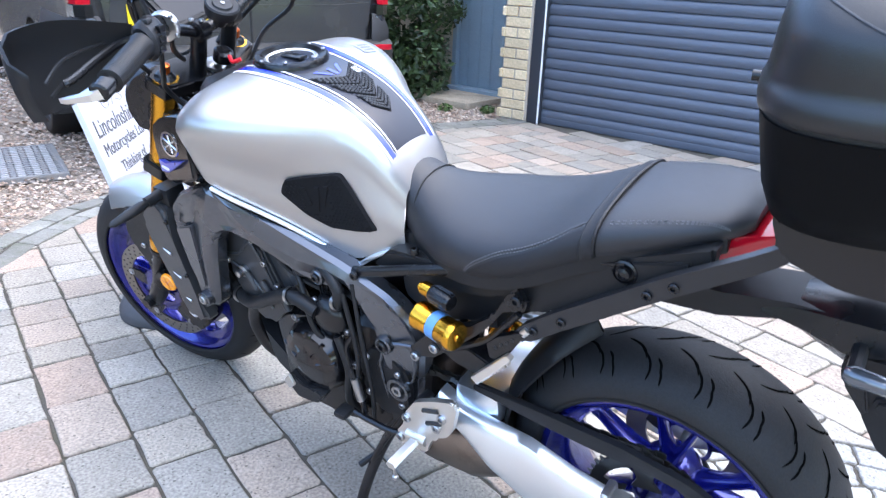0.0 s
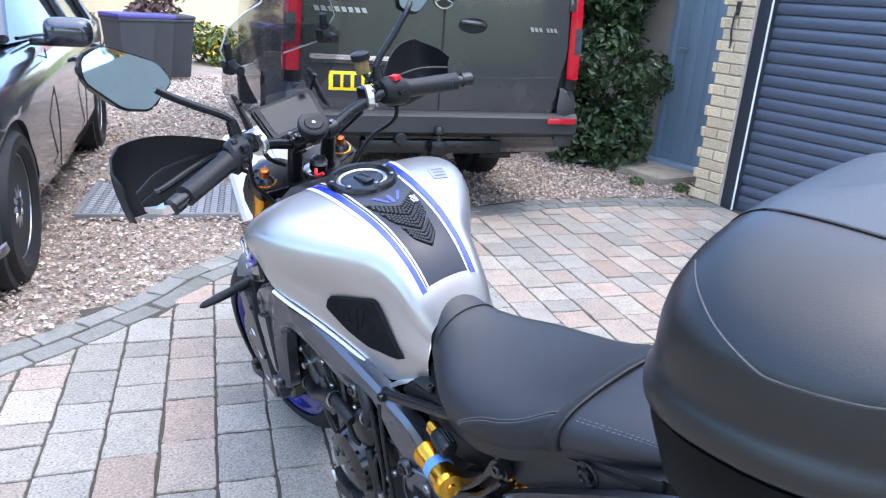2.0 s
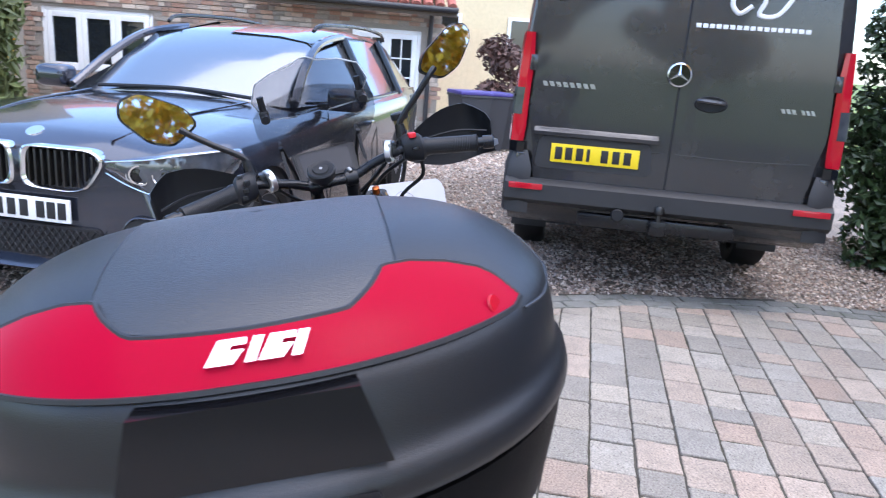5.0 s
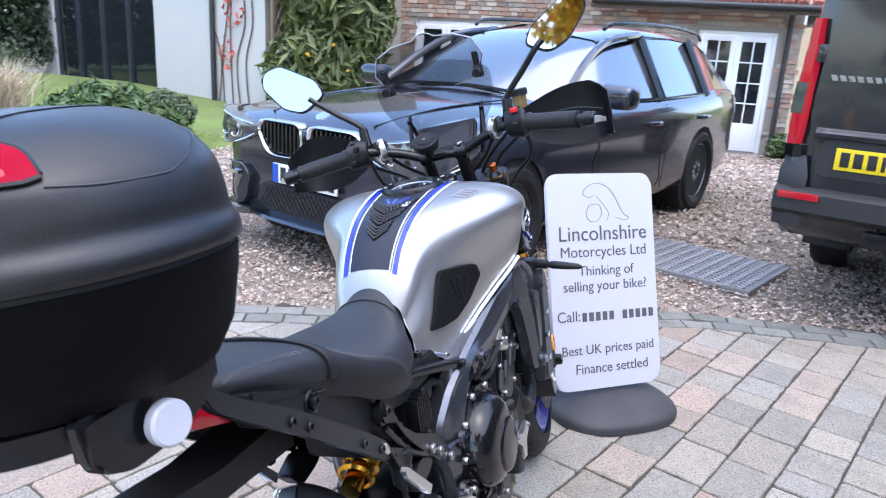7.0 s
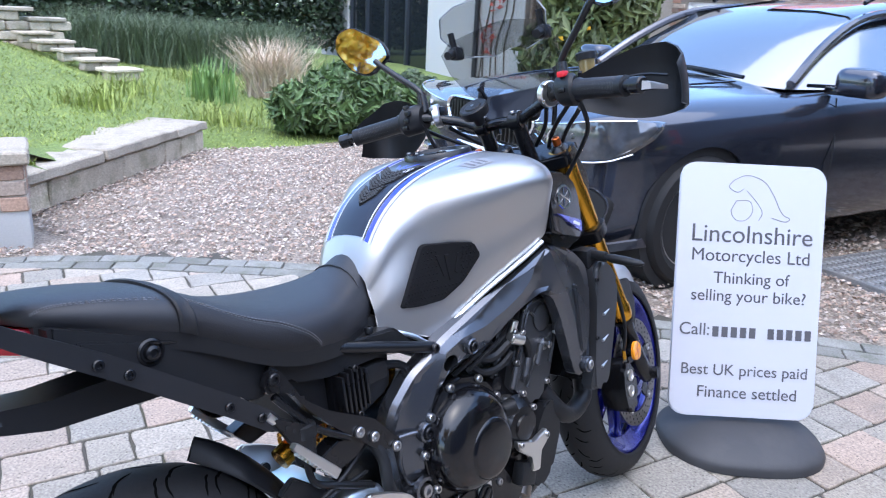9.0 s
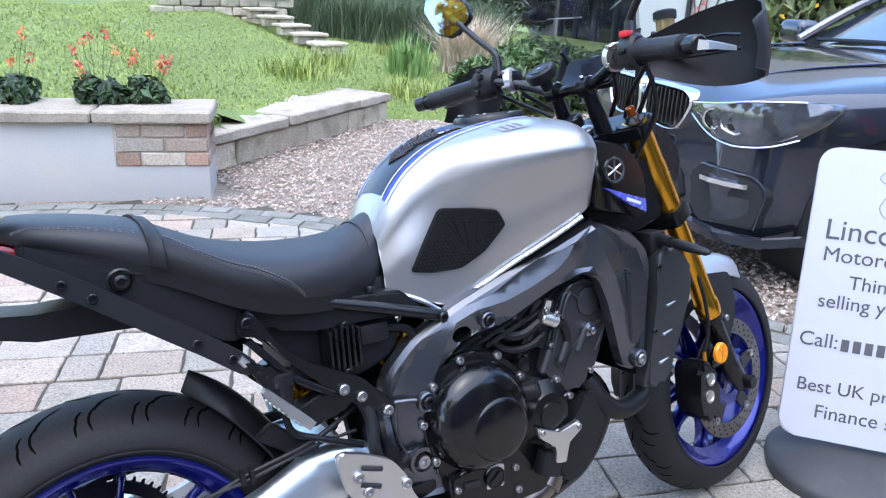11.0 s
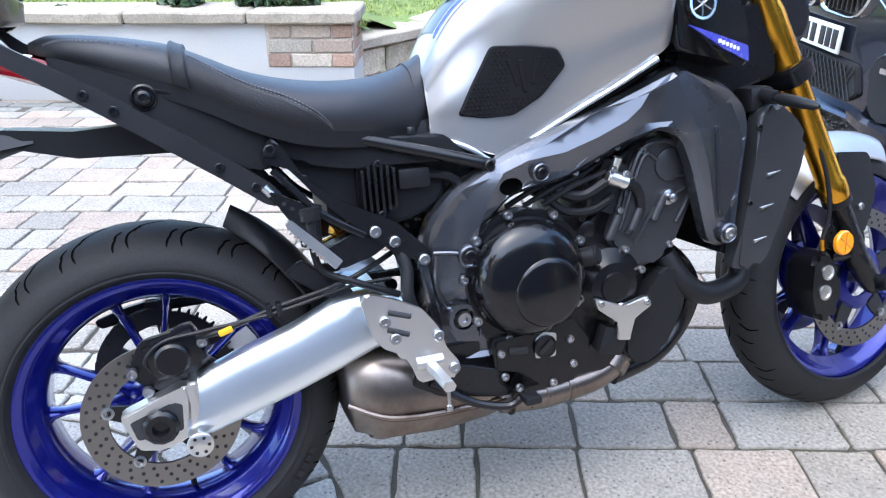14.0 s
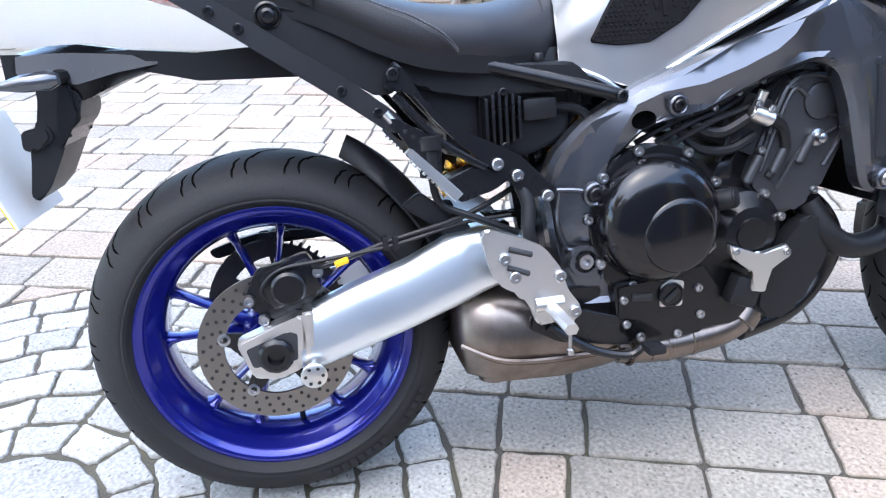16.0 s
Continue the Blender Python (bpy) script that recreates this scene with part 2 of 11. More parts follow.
# vehicles
M_CAR = mat("car_paint_dark_blue", (0.036, 0.041, 0.058), 0.18, metal=0.6, var=0.06, coat=1.0, rough_var=0.03)
M_VAN = mat("van_paint_charcoal", (0.024, 0.0245, 0.027), 0.24, metal=0.2, var=0.10, scale=2, coat=0.8, rough_var=0.05, dirt=(0.09, 0.08, 0.07), dirt_amt=0.3, dirt_scale=2.5)
M_VAN_PLASTIC = mat("van_bumper_plastic", (0.02, 0.02, 0.021), 0.55, var=0.15, scale=4, bump=0.0005, bump_scale=300)
M_CAR_GLASS = mat("car_glass", (0.018, 0.022, 0.026), 0.03, var=0.05, spec=0.7, coat=0.2, rough_var=0.01)
M_CHROME = mat("chrome", (0.75, 0.76, 0.78), 0.12, metal=1.0, var=0.03, rough_var=0.04)
M_TYRE = mat("tyre_rubber", (0.016, 0.016, 0.017), 0.62, var=0.2, scale=9, grain=0.12, grain_scale=250, bump=0.0008, bump_scale=350, dirt=(0.035, 0.033, 0.03), dirt_amt=0.2, dirt_scale=8, spec=0.25)
# lightless near-black that stands for the shade in grooves, slots and gaps
M_RECESS_SHADE = mat("tread_groove", (0.004, 0.004, 0.004), 1.0, var=0.1, spec=0.0)
M_RED_LENS = mat("red_lens", (0.40, 0.004, 0.015), 0.12, var=0.1, coat=0.3, rough_var=0.02)
M_CLEAR_LENS = mat("lamp_lens", (0.09, 0.097, 0.11), 0.10, metal=0.5, var=0.7, scale=22, coat=1.0, rough_var=0.02)
M_PLATE_Y = mat("yellow_plate", (0.78, 0.58, 0.01), 0.35, var=0.04)
M_PLATE_W = mat("white_plate", (0.74, 0.74, 0.73), 0.35, var=0.04)
M_BLUE_MARK = mat("blue_mark", (0.01, 0.07, 0.40), 0.4, var=0.05)
M_INK = mat("black_ink", (0.012, 0.012, 0.013), 0.5, var=0.05)
M_WHITE_INK = mat("white_print", (0.72, 0.72, 0.72), 0.45, var=0.04)
M_GREY_INK = mat("grey_print", (0.085, 0.085, 0.095), 0.5, var=0.08)
M_BIN = mat("bin_plastic_black", (0.03, 0.03, 0.034), 0.5, var=0.12)
M_BIN_PURPLE = mat("bin_lid_purple", (0.06, 0.045, 0.20), 0.45, var=0.12)
M_SIGN_WHITE = mat("white_sign_plastic", (0.50, 0.51, 0.555), 0.4, var=0.03, scale=3)
M_RUBBER = mat("moulded_rubber", (0.035, 0.036, 0.04), 0.6, var=0.2, scale=6, bump=0.0006, bump_scale=250, dirt=(0.10, 0.095, 0.09), dirt_amt=0.3, dirt_scale=6)
# motorcycle
M_SILVER = mat("silver_tank_paint", (0.42, 0.415, 0.41), 0.36, metal=0.85, var=0.025, scale=3, coat=0.35, rough_var=0.03, grain=0.03, grain_scale=2500)
M_GUN = mat("gunmetal_frame_paint", (0.122, 0.129, 0.146), 0.27, metal=0.88, var=0.05, scale=5, coat=0.15, rough_var=0.05)
M_BRUSHED = mat("brushed_aluminium", (0.84, 0.90, 0.96), 0.34, metal=1.0, var=0.05, scale=4, rough_var=0.06)
M_ALU = mat("machined_aluminium", (0.70, 0.69, 0.67), 0.34, metal=1.0, var=0.06, scale=10, rough_var=0.06)
M_BLACK_GLOSS = mat("gloss_black_paint", (0.004, 0.004, 0.005), 0.16, var=0.1, coat=0.2, rough_var=0.05, spec=0.42)
M_BLACK_SATIN = mat("satin_black_paint", (0.006, 0.0062, 0.0075), 0.27, var=0.15, scale=8, rough_var=0.07, spec=0.42)
M_RACK = mat("powder_coated_steel", (0.018, 0.0185, 0.021), 0.34, metal=0.2, var=0.12, scale=9, spec=0.5, bump=0.0003, bump_scale=800)
M_BLACK_CRINKLE = mat("cast_black_engine", (0.005, 0.005, 0.006), 0.22, spec=0.42, metal=0.0, var=0.2, scale=10, bump=0.0005, bump_scale=600)
M_BLACK_PLASTIC = mat("black_plastic", (0.011, 0.0115, 0.013), 0.42, var=0.15, scale=8, bump=0.0004, bump_scale=700, spec=0.27)
M_GREY_CAST = mat("grey_cast_engine", (0.050, 0.052, 0.057), 0.38, metal=0.5, var=0.2, scale=12, bump=0.0005, bump_scale=500)
M_SEAT = mat("seat_vinyl", (0.012, 0.0127, 0.016), 0.50, var=0.12, scale=7, bump=0.0007, bump_scale=700, spec=0.52)
M_SEAT_SIDE = mat("seat_vinyl_textured", (0.011, 0.011, 0.013), 0.55, var=0.12, scale=7, bump=0.0012, bump_scale=600, spec=0.35)
M_THREAD = mat("grey_thread", (0.16, 0.16, 0.17), 0.8, var=0.1)
M_BLUE_RIM = mat("blue_wheel_paint", (0.006, 0.009, 0.19), 0.22, metal=0.55, var=0.06, coat=0.8, rough_var=0.03)
M_BLUE = mat("blue_graphic", (0.015, 0.035, 0.48), 0.28, metal=0.2, var=0.04, coat=0.5)
M_DARK_GRAPHIC = mat("dark_tank_graphic", (0.014, 0.017, 0.028), 0.3, metal=0.0, var=0.06, coat=0.1, rough_var=0.03, spec=0.3)
M_PAD = mat("rubber_tank_pad", (0.010, 0.010, 0.011), 0.85, var=0.12, scale=10, spec=0.1)
M_GOLD = mat("gold_anodised", (0.72, 0.36, 0.035), 0.24, metal=1.0, var=0.05, scale=9, rough_var=0.04)
M_ORANGE = mat("orange_anodised", (0.50, 0.12, 0.025), 0.3, metal=0.8, var=0.05)
M_AMBER = mat("amber_reflector", (0.90, 0.32, 0.01), 0.2, var=0.15, scale=60, coat=0.6)
M_STEEL = mat("bolt_steel", (0.42, 0.42, 0.43), 0.3, metal=1.0, var=0.1, scale=30)
M_DISC = mat("brake_disc_steel", (0.24, 0.225, 0.21), 0.34, metal=1.0, var=0.12, scale=18, aniso=0.5)
M_EXHAUST = mat("heat_stained_steel", (0.25, 0.215, 0.19), 0.34, metal=1.0, var=0.45, scale=11, rough_var=0.14, dirt=(0.06, 0.042, 0.034), dirt_amt=0.7, dirt_scale=9)
M_CHAIN = mat("oily_chain_steel", (0.05, 0.048, 0.045), 0.42, metal=0.8, var=0.3, scale=30)
M_SCREEN = glass("smoked_screen", (0.02, 0.02, 0.024), 0.03, 0.30)
M_SCREEN_EDGE = mat("polished_screen_edge", (0.42, 0.44, 0.46), 0.25, var=0.1)
M_LABEL_GREY = mat("printed_grey_label", (0.24, 0.24, 0.25), 0.4, var=0.1)
M_LABEL_BLUE = mat("pale_blue_label", (0.10, 0.24, 0.50), 0.4, var=0.1)
M_MIRROR = mat("blue_tinted_mirror", (0.50, 0.63, 0.70), 0.02, metal=1.0, var=0.01, rough_var=0.005)
M_DISPLAY = mat("dash_display", (0.012, 0.014, 0.020), 0.12, var=0.1, rough_var=0.02, spec=0.25)
M_BOX = mat("top_box_plastic", (0.006, 0.006, 0.007), 0.37, var=0.10, scale=5, bump=0.0003, bump_scale=900, rough_var=0.05, spec=0.56)
M_BOX_LOW = mat("top_box_matt_shell", (0.003, 0.003, 0.0034), 0.5, var=0.10, scale=5, bump=0.0006, bump_scale=900, spec=0.07)
M_BOX_MESH = mat("top_box_textured_lid", (0.008, 0.008, 0.009), 0.33, var=0.10, scale=5, bump=0.0010, bump_scale=800, spec=0.78)
M_BOX_RED = mat("red_reflector_panel", (0.30, 0.0006, 0.018), 0.16, var=0.10, scale=8, rough_var=0.04, spec=0.05)
M_RED = mat("red_plastic", (0.55, 0.012, 0.02), 0.35, var=0.06)
M_YELLOW = mat("yellow_plastic", (0.80, 0.45, 0.02), 0.4, var=0.06)
M_FLUID = mat("brake_fluid_pot", (0.22, 0.16, 0.06), 0.15, var=0.2, scale=20, coat=0.6)


# ---- mesh helpers ----
TURN = [None]


def part(name, bm, material, parent=None, label="", smooth=38):
    """Links a bmesh as one mesh object under a thing or a part."""
    me = bpy.data.meshes.new(name)
    if TURN[0] is not None:
        bm.transform(TURN[0])
    bmesh.ops.recalc_face_normals(bm, faces=bm.faces)
    bm.to_mesh(me)
    bm.free()
    if smooth:
        for p in me.polygons:
            p.use_smooth = True
        me.set_sharp_from_angle(angle=radians(smooth))
    me.materials.append(material)
    ob = new(name, me)
    ob.parent = parent
    if label:
        ob["label"] = label
    return ob


def thing(name, label, category, m=None, group=""):
    ob = new(name)
    ob.empty_display_size = 0.1
    if m is not None:
        ob.matrix_world = m
    return tagged(ob, label, category, group)


def box(size, at=(0, 0, 0), bevel=0.0, rot=None, bm=None, seg=2):
    """A box with rounded edges, centred on at; size in metres."""
    bm = bm or bmesh.new()
    m = Matrix.Translation(at) @ (rot.to_4x4() if rot else Matrix()) @ Matrix.Diagonal((*size, 1))
    vs = bmesh.ops.create_cube(bm, size=1, matrix=m)["verts"]
    if bevel:
        es = {e for v in vs for e in v.link_edges}
        bmesh.ops.bevel(bm, geom=list(es), offset=bevel, segments=seg, affect="EDGES", profile=0.6)
    return bm


def frame_of(a, b):
    """A turn whose z runs from a to b."""
    return (Vector(b) - Vector(a)).to_track_quat("Z", "Y").to_matrix().to_4x4()


def rod(a, b, r, r2=None, n=16, bevel=0.0, bm=None):
    """A round bar from a to b."""
    bm = bm or bmesh.new()
    a, b = Vector(a), Vector(b)
    m = Matrix.Translation((a + b) / 2) @ frame_of(a, b)
    vs = bmesh.ops.create_cone(bm, cap_ends=True, segments=n, radius1=r, radius2=r if r2 is None else r2, depth=(b - a).length, matrix=m)["verts"]
    if bevel:
        fs = {f for v in vs for f in v.link_faces if len(f.verts) > 4}
        es = {e for f in fs for e in f.edges}
        bmesh.ops.bevel(bm, geom=list(es), offset=bevel, segments=2, affect="EDGES")
    return bm


def lathe(profile, a, b, n=32, bm=None, arc=None):
    """A turned form: profile of (along, radius) pairs, along the line from a towards b in metres."""
    bm = bm or bmesh.new()
    m = Matrix.Translation(a) @ frame_of(a, b)
    rings = []
    for h, r in profile:
        rings.append([bm.verts.new(m @ Vector((r * math.cos(2 * math.pi * i / n), r * math.sin(2 * math.pi * i / n), h))) for i in range(n)])
    for p, q in zip(rings, rings[1:]):
        for i in range(n):
            bm.faces.new((p[i], p[(i + 1) % n], q[(i + 1) % n], q[i]))
    for r, h in ((rings[0], 1), (rings[-1], -1)):
        if (r[0].co - r[n // 2].co).length > 1e-4 and profile[0] != profile[-1]:
            bm.faces.new(r)
    bmesh.ops.remove_doubles(bm, verts=bm.verts, dist=1e-6)
    return bm


def ring_profile(profile, a, b, n=48, bm=None):
    """A turned ring of closed section."""
    return lathe(list(profile) + [profile[0]], a, b, n, bm)


def spline(pts, steps=8):
    """Points on a smooth line through pts."""
    pts = [Vector(p) for p in pts]
    if len(pts) < 3:
        return pts
    out = []
    for i in range(len(pts) - 1):
        p0, p1, p2, p3 = pts[max(i - 1, 0)], pts[i], pts[i + 1], pts[min(i + 2, len(pts) - 1)]
        for k in range(steps):
            t = k / steps
            out.append(0.5 * (2 * p1 + (p2 - p0) * t + (2 * p0 - 5 * p1 + 4 * p2 - p3) * t * t + (3 * p1 - p0 - 3 * p2 + p3) * t ** 3))
    out.append(pts[-1])
    return out


def tube(pts, r, n=10, smooth=6, bm=None, radii=None):
    """A pipe or cable along a smooth line."""
    bm = bm or bmesh.new()
    line = spline(pts, smooth)
    if radii:
        rr = [radii[0] + 0 * i for i in range(len(line))]
        for i in range(len(line)):
            u = i / (len(line) - 1) * (len(radii) - 1)
            k = min(int(u), len(radii) - 2)
            rr[i] = radii[k] + (radii[k + 1] - radii[k]) * (u - k)
    else:
        rr = [r] * len(line)
    up = Vector((0.13, 0.31, 0.94)).normalized()
    rings = []
    for i, p in enumerate(line):
        d = (line[min(i + 1, len(line) - 1)] - line[max(i - 1, 0)]).normalized()
        s = d.cross(up)
        if s.length < 0.05:
            s = d.cross(Vector((1, 0, 0)))
        s.normalize()
        up = s.cross(d).normalized()
        rings.append([bm.verts.new(p + rr[i] * (math.cos(2 * math.pi * k / n) * s + math.sin(2 * math.pi * k / n) * up)) for k in range(n)])
    for a, b in zip(rings, rings[1:]):
        for k in range(n):
            bm.faces.new((a[k], a[(k + 1) % n], b[(k + 1) % n], b[k]))
    bm.faces.new(rings[0])
    bm.faces.new(rings[-1])
    return bm


def slab(outline, y0, y1, bevel=0.004, plane="xz", bm=None, seg=2):
    """A plate of any outline: points in the plane, from y0 to y1 across it."""
    bm = bm or bmesh.new()

    def at(p, w):
        return {"xz": (p[0], w, p[1]), "xy": (p[0], p[1], w), "yz": (w, p[0], p[1])}[plane]
    lo = [bm.verts.new(at(p, y0)) for p in outline]
    hi = [bm.verts.new(at(p, y1)) for p in outline]
    k = len(outline)
    f0, f1 = bm.faces.new(lo), bm.faces.new(hi)
    for i in range(k):
        bm.faces.new((lo[i], lo[(i + 1) % k], hi[(i + 1) % k], hi[i]))
    if bevel:
        es = list({e for f in (f0, f1) for e in f.edges})
        bmesh.ops.bevel(bm, geom=es, offset=bevel, segments=seg, affect="EDGES", clamp_overlap=True)
    return bm


def rounded(outline, r=0.01, n=4):
    """The outline with its corners rounded."""
    out, k = [], len(outline)
    for i in range(k):
        p, a, b = Vector(outline[i]), Vector(outline[i - 1]), Vector(outline[(i + 1) % k])
        ra = min(r, (a - p).length * 0.45)
        rb = min(r, (b - p).length * 0.45)
        s, e = p + (a - p).normalized() * ra, p + (b - p).normalized() * rb
        for j in range(n + 1):
            t = j / n
            out.append(tuple((1 - t) ** 2 * s + 2 * t * (1 - t) * p + t * t * e))
    return out


def loft(sections, bm=None, closed=True, caps=True):
    """A skin through rings of equal point counts."""
    bm = bm or bmesh.new()
    rings = [[bm.verts.new(p) for p in s] for s in sections]
    for a, b in zip(rings, rings[1:]):
        n = len(a)
        for k in range(n if closed else n - 1):
            bm.faces.new((a[k], a[(k + 1) % n], b[(k + 1) % n], b[k]))
    if caps and closed:
        bm.faces.new(rings[0])
        bm.faces.new(rings[-1])
    return bm


def mirrored(bm):
    """Adds the mirror image across y = 0."""
    g = bmesh.ops.duplicate(bm, geom=bm.verts[:] + bm.edges[:] + bm.faces[:])["geom"]
    for v in g:
        if isinstance(v, bmesh.types.BMVert):
            v.co.y = -v.co.y
    return bm


def lettering(name, text, size, m, material, parent, depth=0.0008, label="", align="CENTER"):
    """Raised writing in the built-in font, as a mesh."""
    cu = bpy.data.curves.new(name, "FONT")
    cu.body, cu.size, cu.extrude, cu.align_x, cu.align_y = text, size, depth, align, "CENTER"
    ob = bpy.data.objects.new(name, cu)
    scene.collection.objects.link(ob)
    bpy.context.view_layer.update()
    me = bpy.data.meshes.new_from_object(ob.evaluated_get(bpy.context.evaluated_depsgraph_get()))
    bpy.data.objects.remove(ob)
    bpy.data.curves.remove(cu)
    me.transform(m)
    me.materials.clear()
    me.materials.append(material)
    o = new(name, me)
    o.parent = parent
    if label:
        o["label"] = label
    return o


def facing(at, right, up):
    """A pose whose x is right and y is up, for writing on a face."""
    r, u = Vector(right).normalized(), Vector(up).normalized()
    f = r.cross(u).normalized()
    u = f.cross(r)
    return Matrix(((r.x, u.x, f.x, at[0]), (r.y, u.y, f.y, at[1]), (r.z, u.z, f.z, at[2]), (0, 0, 0, 1)))


def bolt(at, way, r=0.007, h=0.006, bm=None):
    """A socket-head bolt: a head with a sunken middle."""
    at, way = Vector(at), Vector(way).normalized()
    return lathe([(0, r), (h * 0.75, r), (h, r * 0.82), (h, r * 0.5), (h * 0.4, r * 0.45), (h * 0.4, 0.0001)], at, at + way, 12, bm)


def leaves(name, material, centres, count, size, parent, label="", flat=0.0, seed=1, droop=0.0, kind="stuff", long=1.6):
    """A crown of many small leaves round the given centres: (x, y, z, rx, ry, rz)."""
    rng = np.random.default_rng(seed)
    c = np.array(centres, float)
    vol = c[:, 3] * c[:, 4] * c[:, 5]
    pick = rng.choice(len(c), count, p=vol / vol.sum())
    d = rng.normal(size=(count, 3))
    d /= np.linalg.norm(d, axis=1)[:, None]
    rad = rng.random(count) ** 0.33
    rad = 0.45 + 0.55 * rad + rng.normal(size=count) * 0.06
    p = c[pick, :3] + d * c[pick, 3:] * rad[:, None]
    n = d + rng.normal(size=(count, 3)) * 0.7 + np.array([0, 0, flat])
    n /= np.linalg.norm(n, axis=1)[:, None]
    t = np.cross(n, rng.normal(size=(count, 3)))
    t[:, 2] -= droop
    t /= np.linalg.norm(t, axis=1)[:, None]
    b = np.cross(n, t)
    s = size * (0.6 + 0.8 * rng.random(count))[:, None]
    fold = n * s * 0.18
    v = np.empty((count, 4, 3))
    v[:, 0], v[:, 1], v[:, 2], v[:, 3] = p - t * s * long / 2, p + b * s * 0.45 + fold, p + t * s * long / 2, p - b * s * 0.45 + fold
    f = np.arange(count * 4).reshape(count, 4)
    me = bpy.data.meshes.new(name)
    me.from_pydata(v.reshape(-1, 3).tolist(), [], f.tolist())
    me.materials.append(material)
    o = new(name, me)
    o.parent = parent
    if kind:
        o["kind"] = kind
    if label:
        o["label"] = label
    return o


def blades(name, material, spots, height, width, parent, seed=1, lean=0.5, kind="stuff", label="", segs=2):
    """Upright blades of grass rooted at the given spots."""
    rng = np.random.default_rng(seed)
    s = np.array(spots, float)
    n = len(s)
    a = rng.random(n) * 2 * np.pi
    h = height * (0.5 + 0.8 * rng.random(n))
    w = width * (0.6 + 0.7 * rng.random(n))
    side = np.stack([np.cos(a), np.sin(a), np.zeros(n)], 1)
    out = np.stack([-np.sin(a), np.cos(a), np.zeros(n)], 1) * (lean * h * (0.2 + rng.random(n)))[:, None]
    up = np.array([0, 0, 1.0])
    v = np.empty((n, 5, 3))
    v[:, 0], v[:, 1] = s - side * w[:, None], s + side * w[:, None]
    mid = s + up * (h * 0.55)[:, None] + out * 0.35
    v[:, 2], v[:, 3] = mid + side * (w * 0.8)[:, None], mid - side * (w * 0.8)[:, None]
    v[:, 4] = s + up * h[:, None] * 0.95 + out
    i = np.arange(n)[:, None] * 5
    faces = (i + np.array([0, 1, 2, 3])).tolist() + (i + np.array([3, 2, 4])).tolist()
    me = bpy.data.meshes.new(name)
    me.from_pydata(v.reshape(-1, 3).tolist(), [], faces)
    me.materials.append(material)
    o = new(name, me)
    o.parent = parent
    if kind:
        o["kind"] = kind
    if label:
        o["label"] = label
    return o


# ---- the ground and the large structure ----
def edge_x(y):
    """Where the paving meets the gravel."""
    pts = [(-4.3, 2.45), (-3.75, 2.70), (-3.2, 2.98), (-2.6, 3.15), (-1.5, 3.22), (-0.45, 3.05), (0.0, 2.84), (0.2, 2.66), (0.6, 2.45), (1.0, 2.30), (1.3, 2.20), (1.9, 1.93), (2.54, 1.38), (2.9, 0.98), (3.1, 0.65), (3.3, 0.20), (3.6, -0.7), (4.6, -3.2)]
    return float(np.interp(y, [p[0] for p in pts], [p[1] for p in pts]))


def fall(x, y):
    """The height of the open ground: level by the paving, falling gently towards the far houses."""
    return -0.045 * max(0.0, min(x - 5.5, 8.0))


def sheet(name, x0, x1, y0, y1, nx, ny, height, material, keep=None):
    bm = bmesh.new()
    xs, ys = np.linspace(x0, x1, nx), np.linspace(y0, y1, ny)
    g = [[bm.verts.new((x, y, height(x, y))) for x in xs] for y in ys]
    for j in range(ny - 1):
        for i in range(nx - 1):
            if keep is None or keep((xs[i] + xs[i + 1]) / 2, (ys[j] + ys[j + 1]) / 2):
                bm.faces.new((g[j][i], g[j][i + 1], g[j + 1][i + 1], g[j + 1][i]))
    return part(name, bm, material)


ground = sheet("ground", -1500, 1500, -1500, 1500, 9, 9, lambda x, y: -0.55, M_GRASS_BED)
tagged(ground, "grassy ground reaching out to the horizon", "ground", kind="structure")
gravel = sheet("gravel_drive", -6, 20, -9, 14, 66, 58, lambda x, y: fall(x, y) - 0.030, M_GRAVEL_BED)
tagged(gravel, "pale brown pea gravel drive beside the block paving", "gravel", kind="structure")

# loose stones on the drive
rng = np.random.default_rng(5)


def stones(name, spots, size, parent, seed):
    r = np.random.default_rng(seed)
    n = len(spots)
    octa = np.array([(1, 0, 0), (0, 1, 0), (-1, 0, 0), (0, -1, 0), (0, 0, 1), (0, 0, -0.6)], float)
    tri = np.array([(0, 1, 4), (1, 2, 4), (2, 3, 4), (3, 0, 4), (1, 0, 5), (2, 1, 5), (3, 2, 5), (0, 3, 5)])
    a = r.random(n) * 6.283
    s = size * (0.55 + 0.9 * r.random(n))
    sc = np.stack([s, s * (0.6 + 0.4 * r.random(n)), s * (0.45 + 0.3 * r.random(n))], 1)
    v = octa[None] * sc[:, None] * (1 + 0.25 * r.normal(size=(n, 6, 1)))
    c, q = np.cos(a)[:, None], np.sin(a)[:, None]
    x, y = v[:, :, 0] * c - v[:, :, 1] * q, v[:, :, 0] * q + v[:, :, 1] * c
    tilt = r.normal(size=(n, 1)) * 0.35
    z = v[:, :, 2] + x * tilt
    P = np.stack([x, y, z], 2) + spots[:, None]
    F = (np.arange(n)[:, None, None] * 6 + tri[None]).reshape(-1, 3)
    me = bpy.data.meshes.new(name)
    me.from_pydata(P.reshape(-1, 3).tolist(), [], F.tolist())
    me.materials.append(M_GRAVEL)
    o = new(name, me)
    o.parent = parent
    return tagged(o, kind="stuff", label="loose brown, grey and cream pebbles")


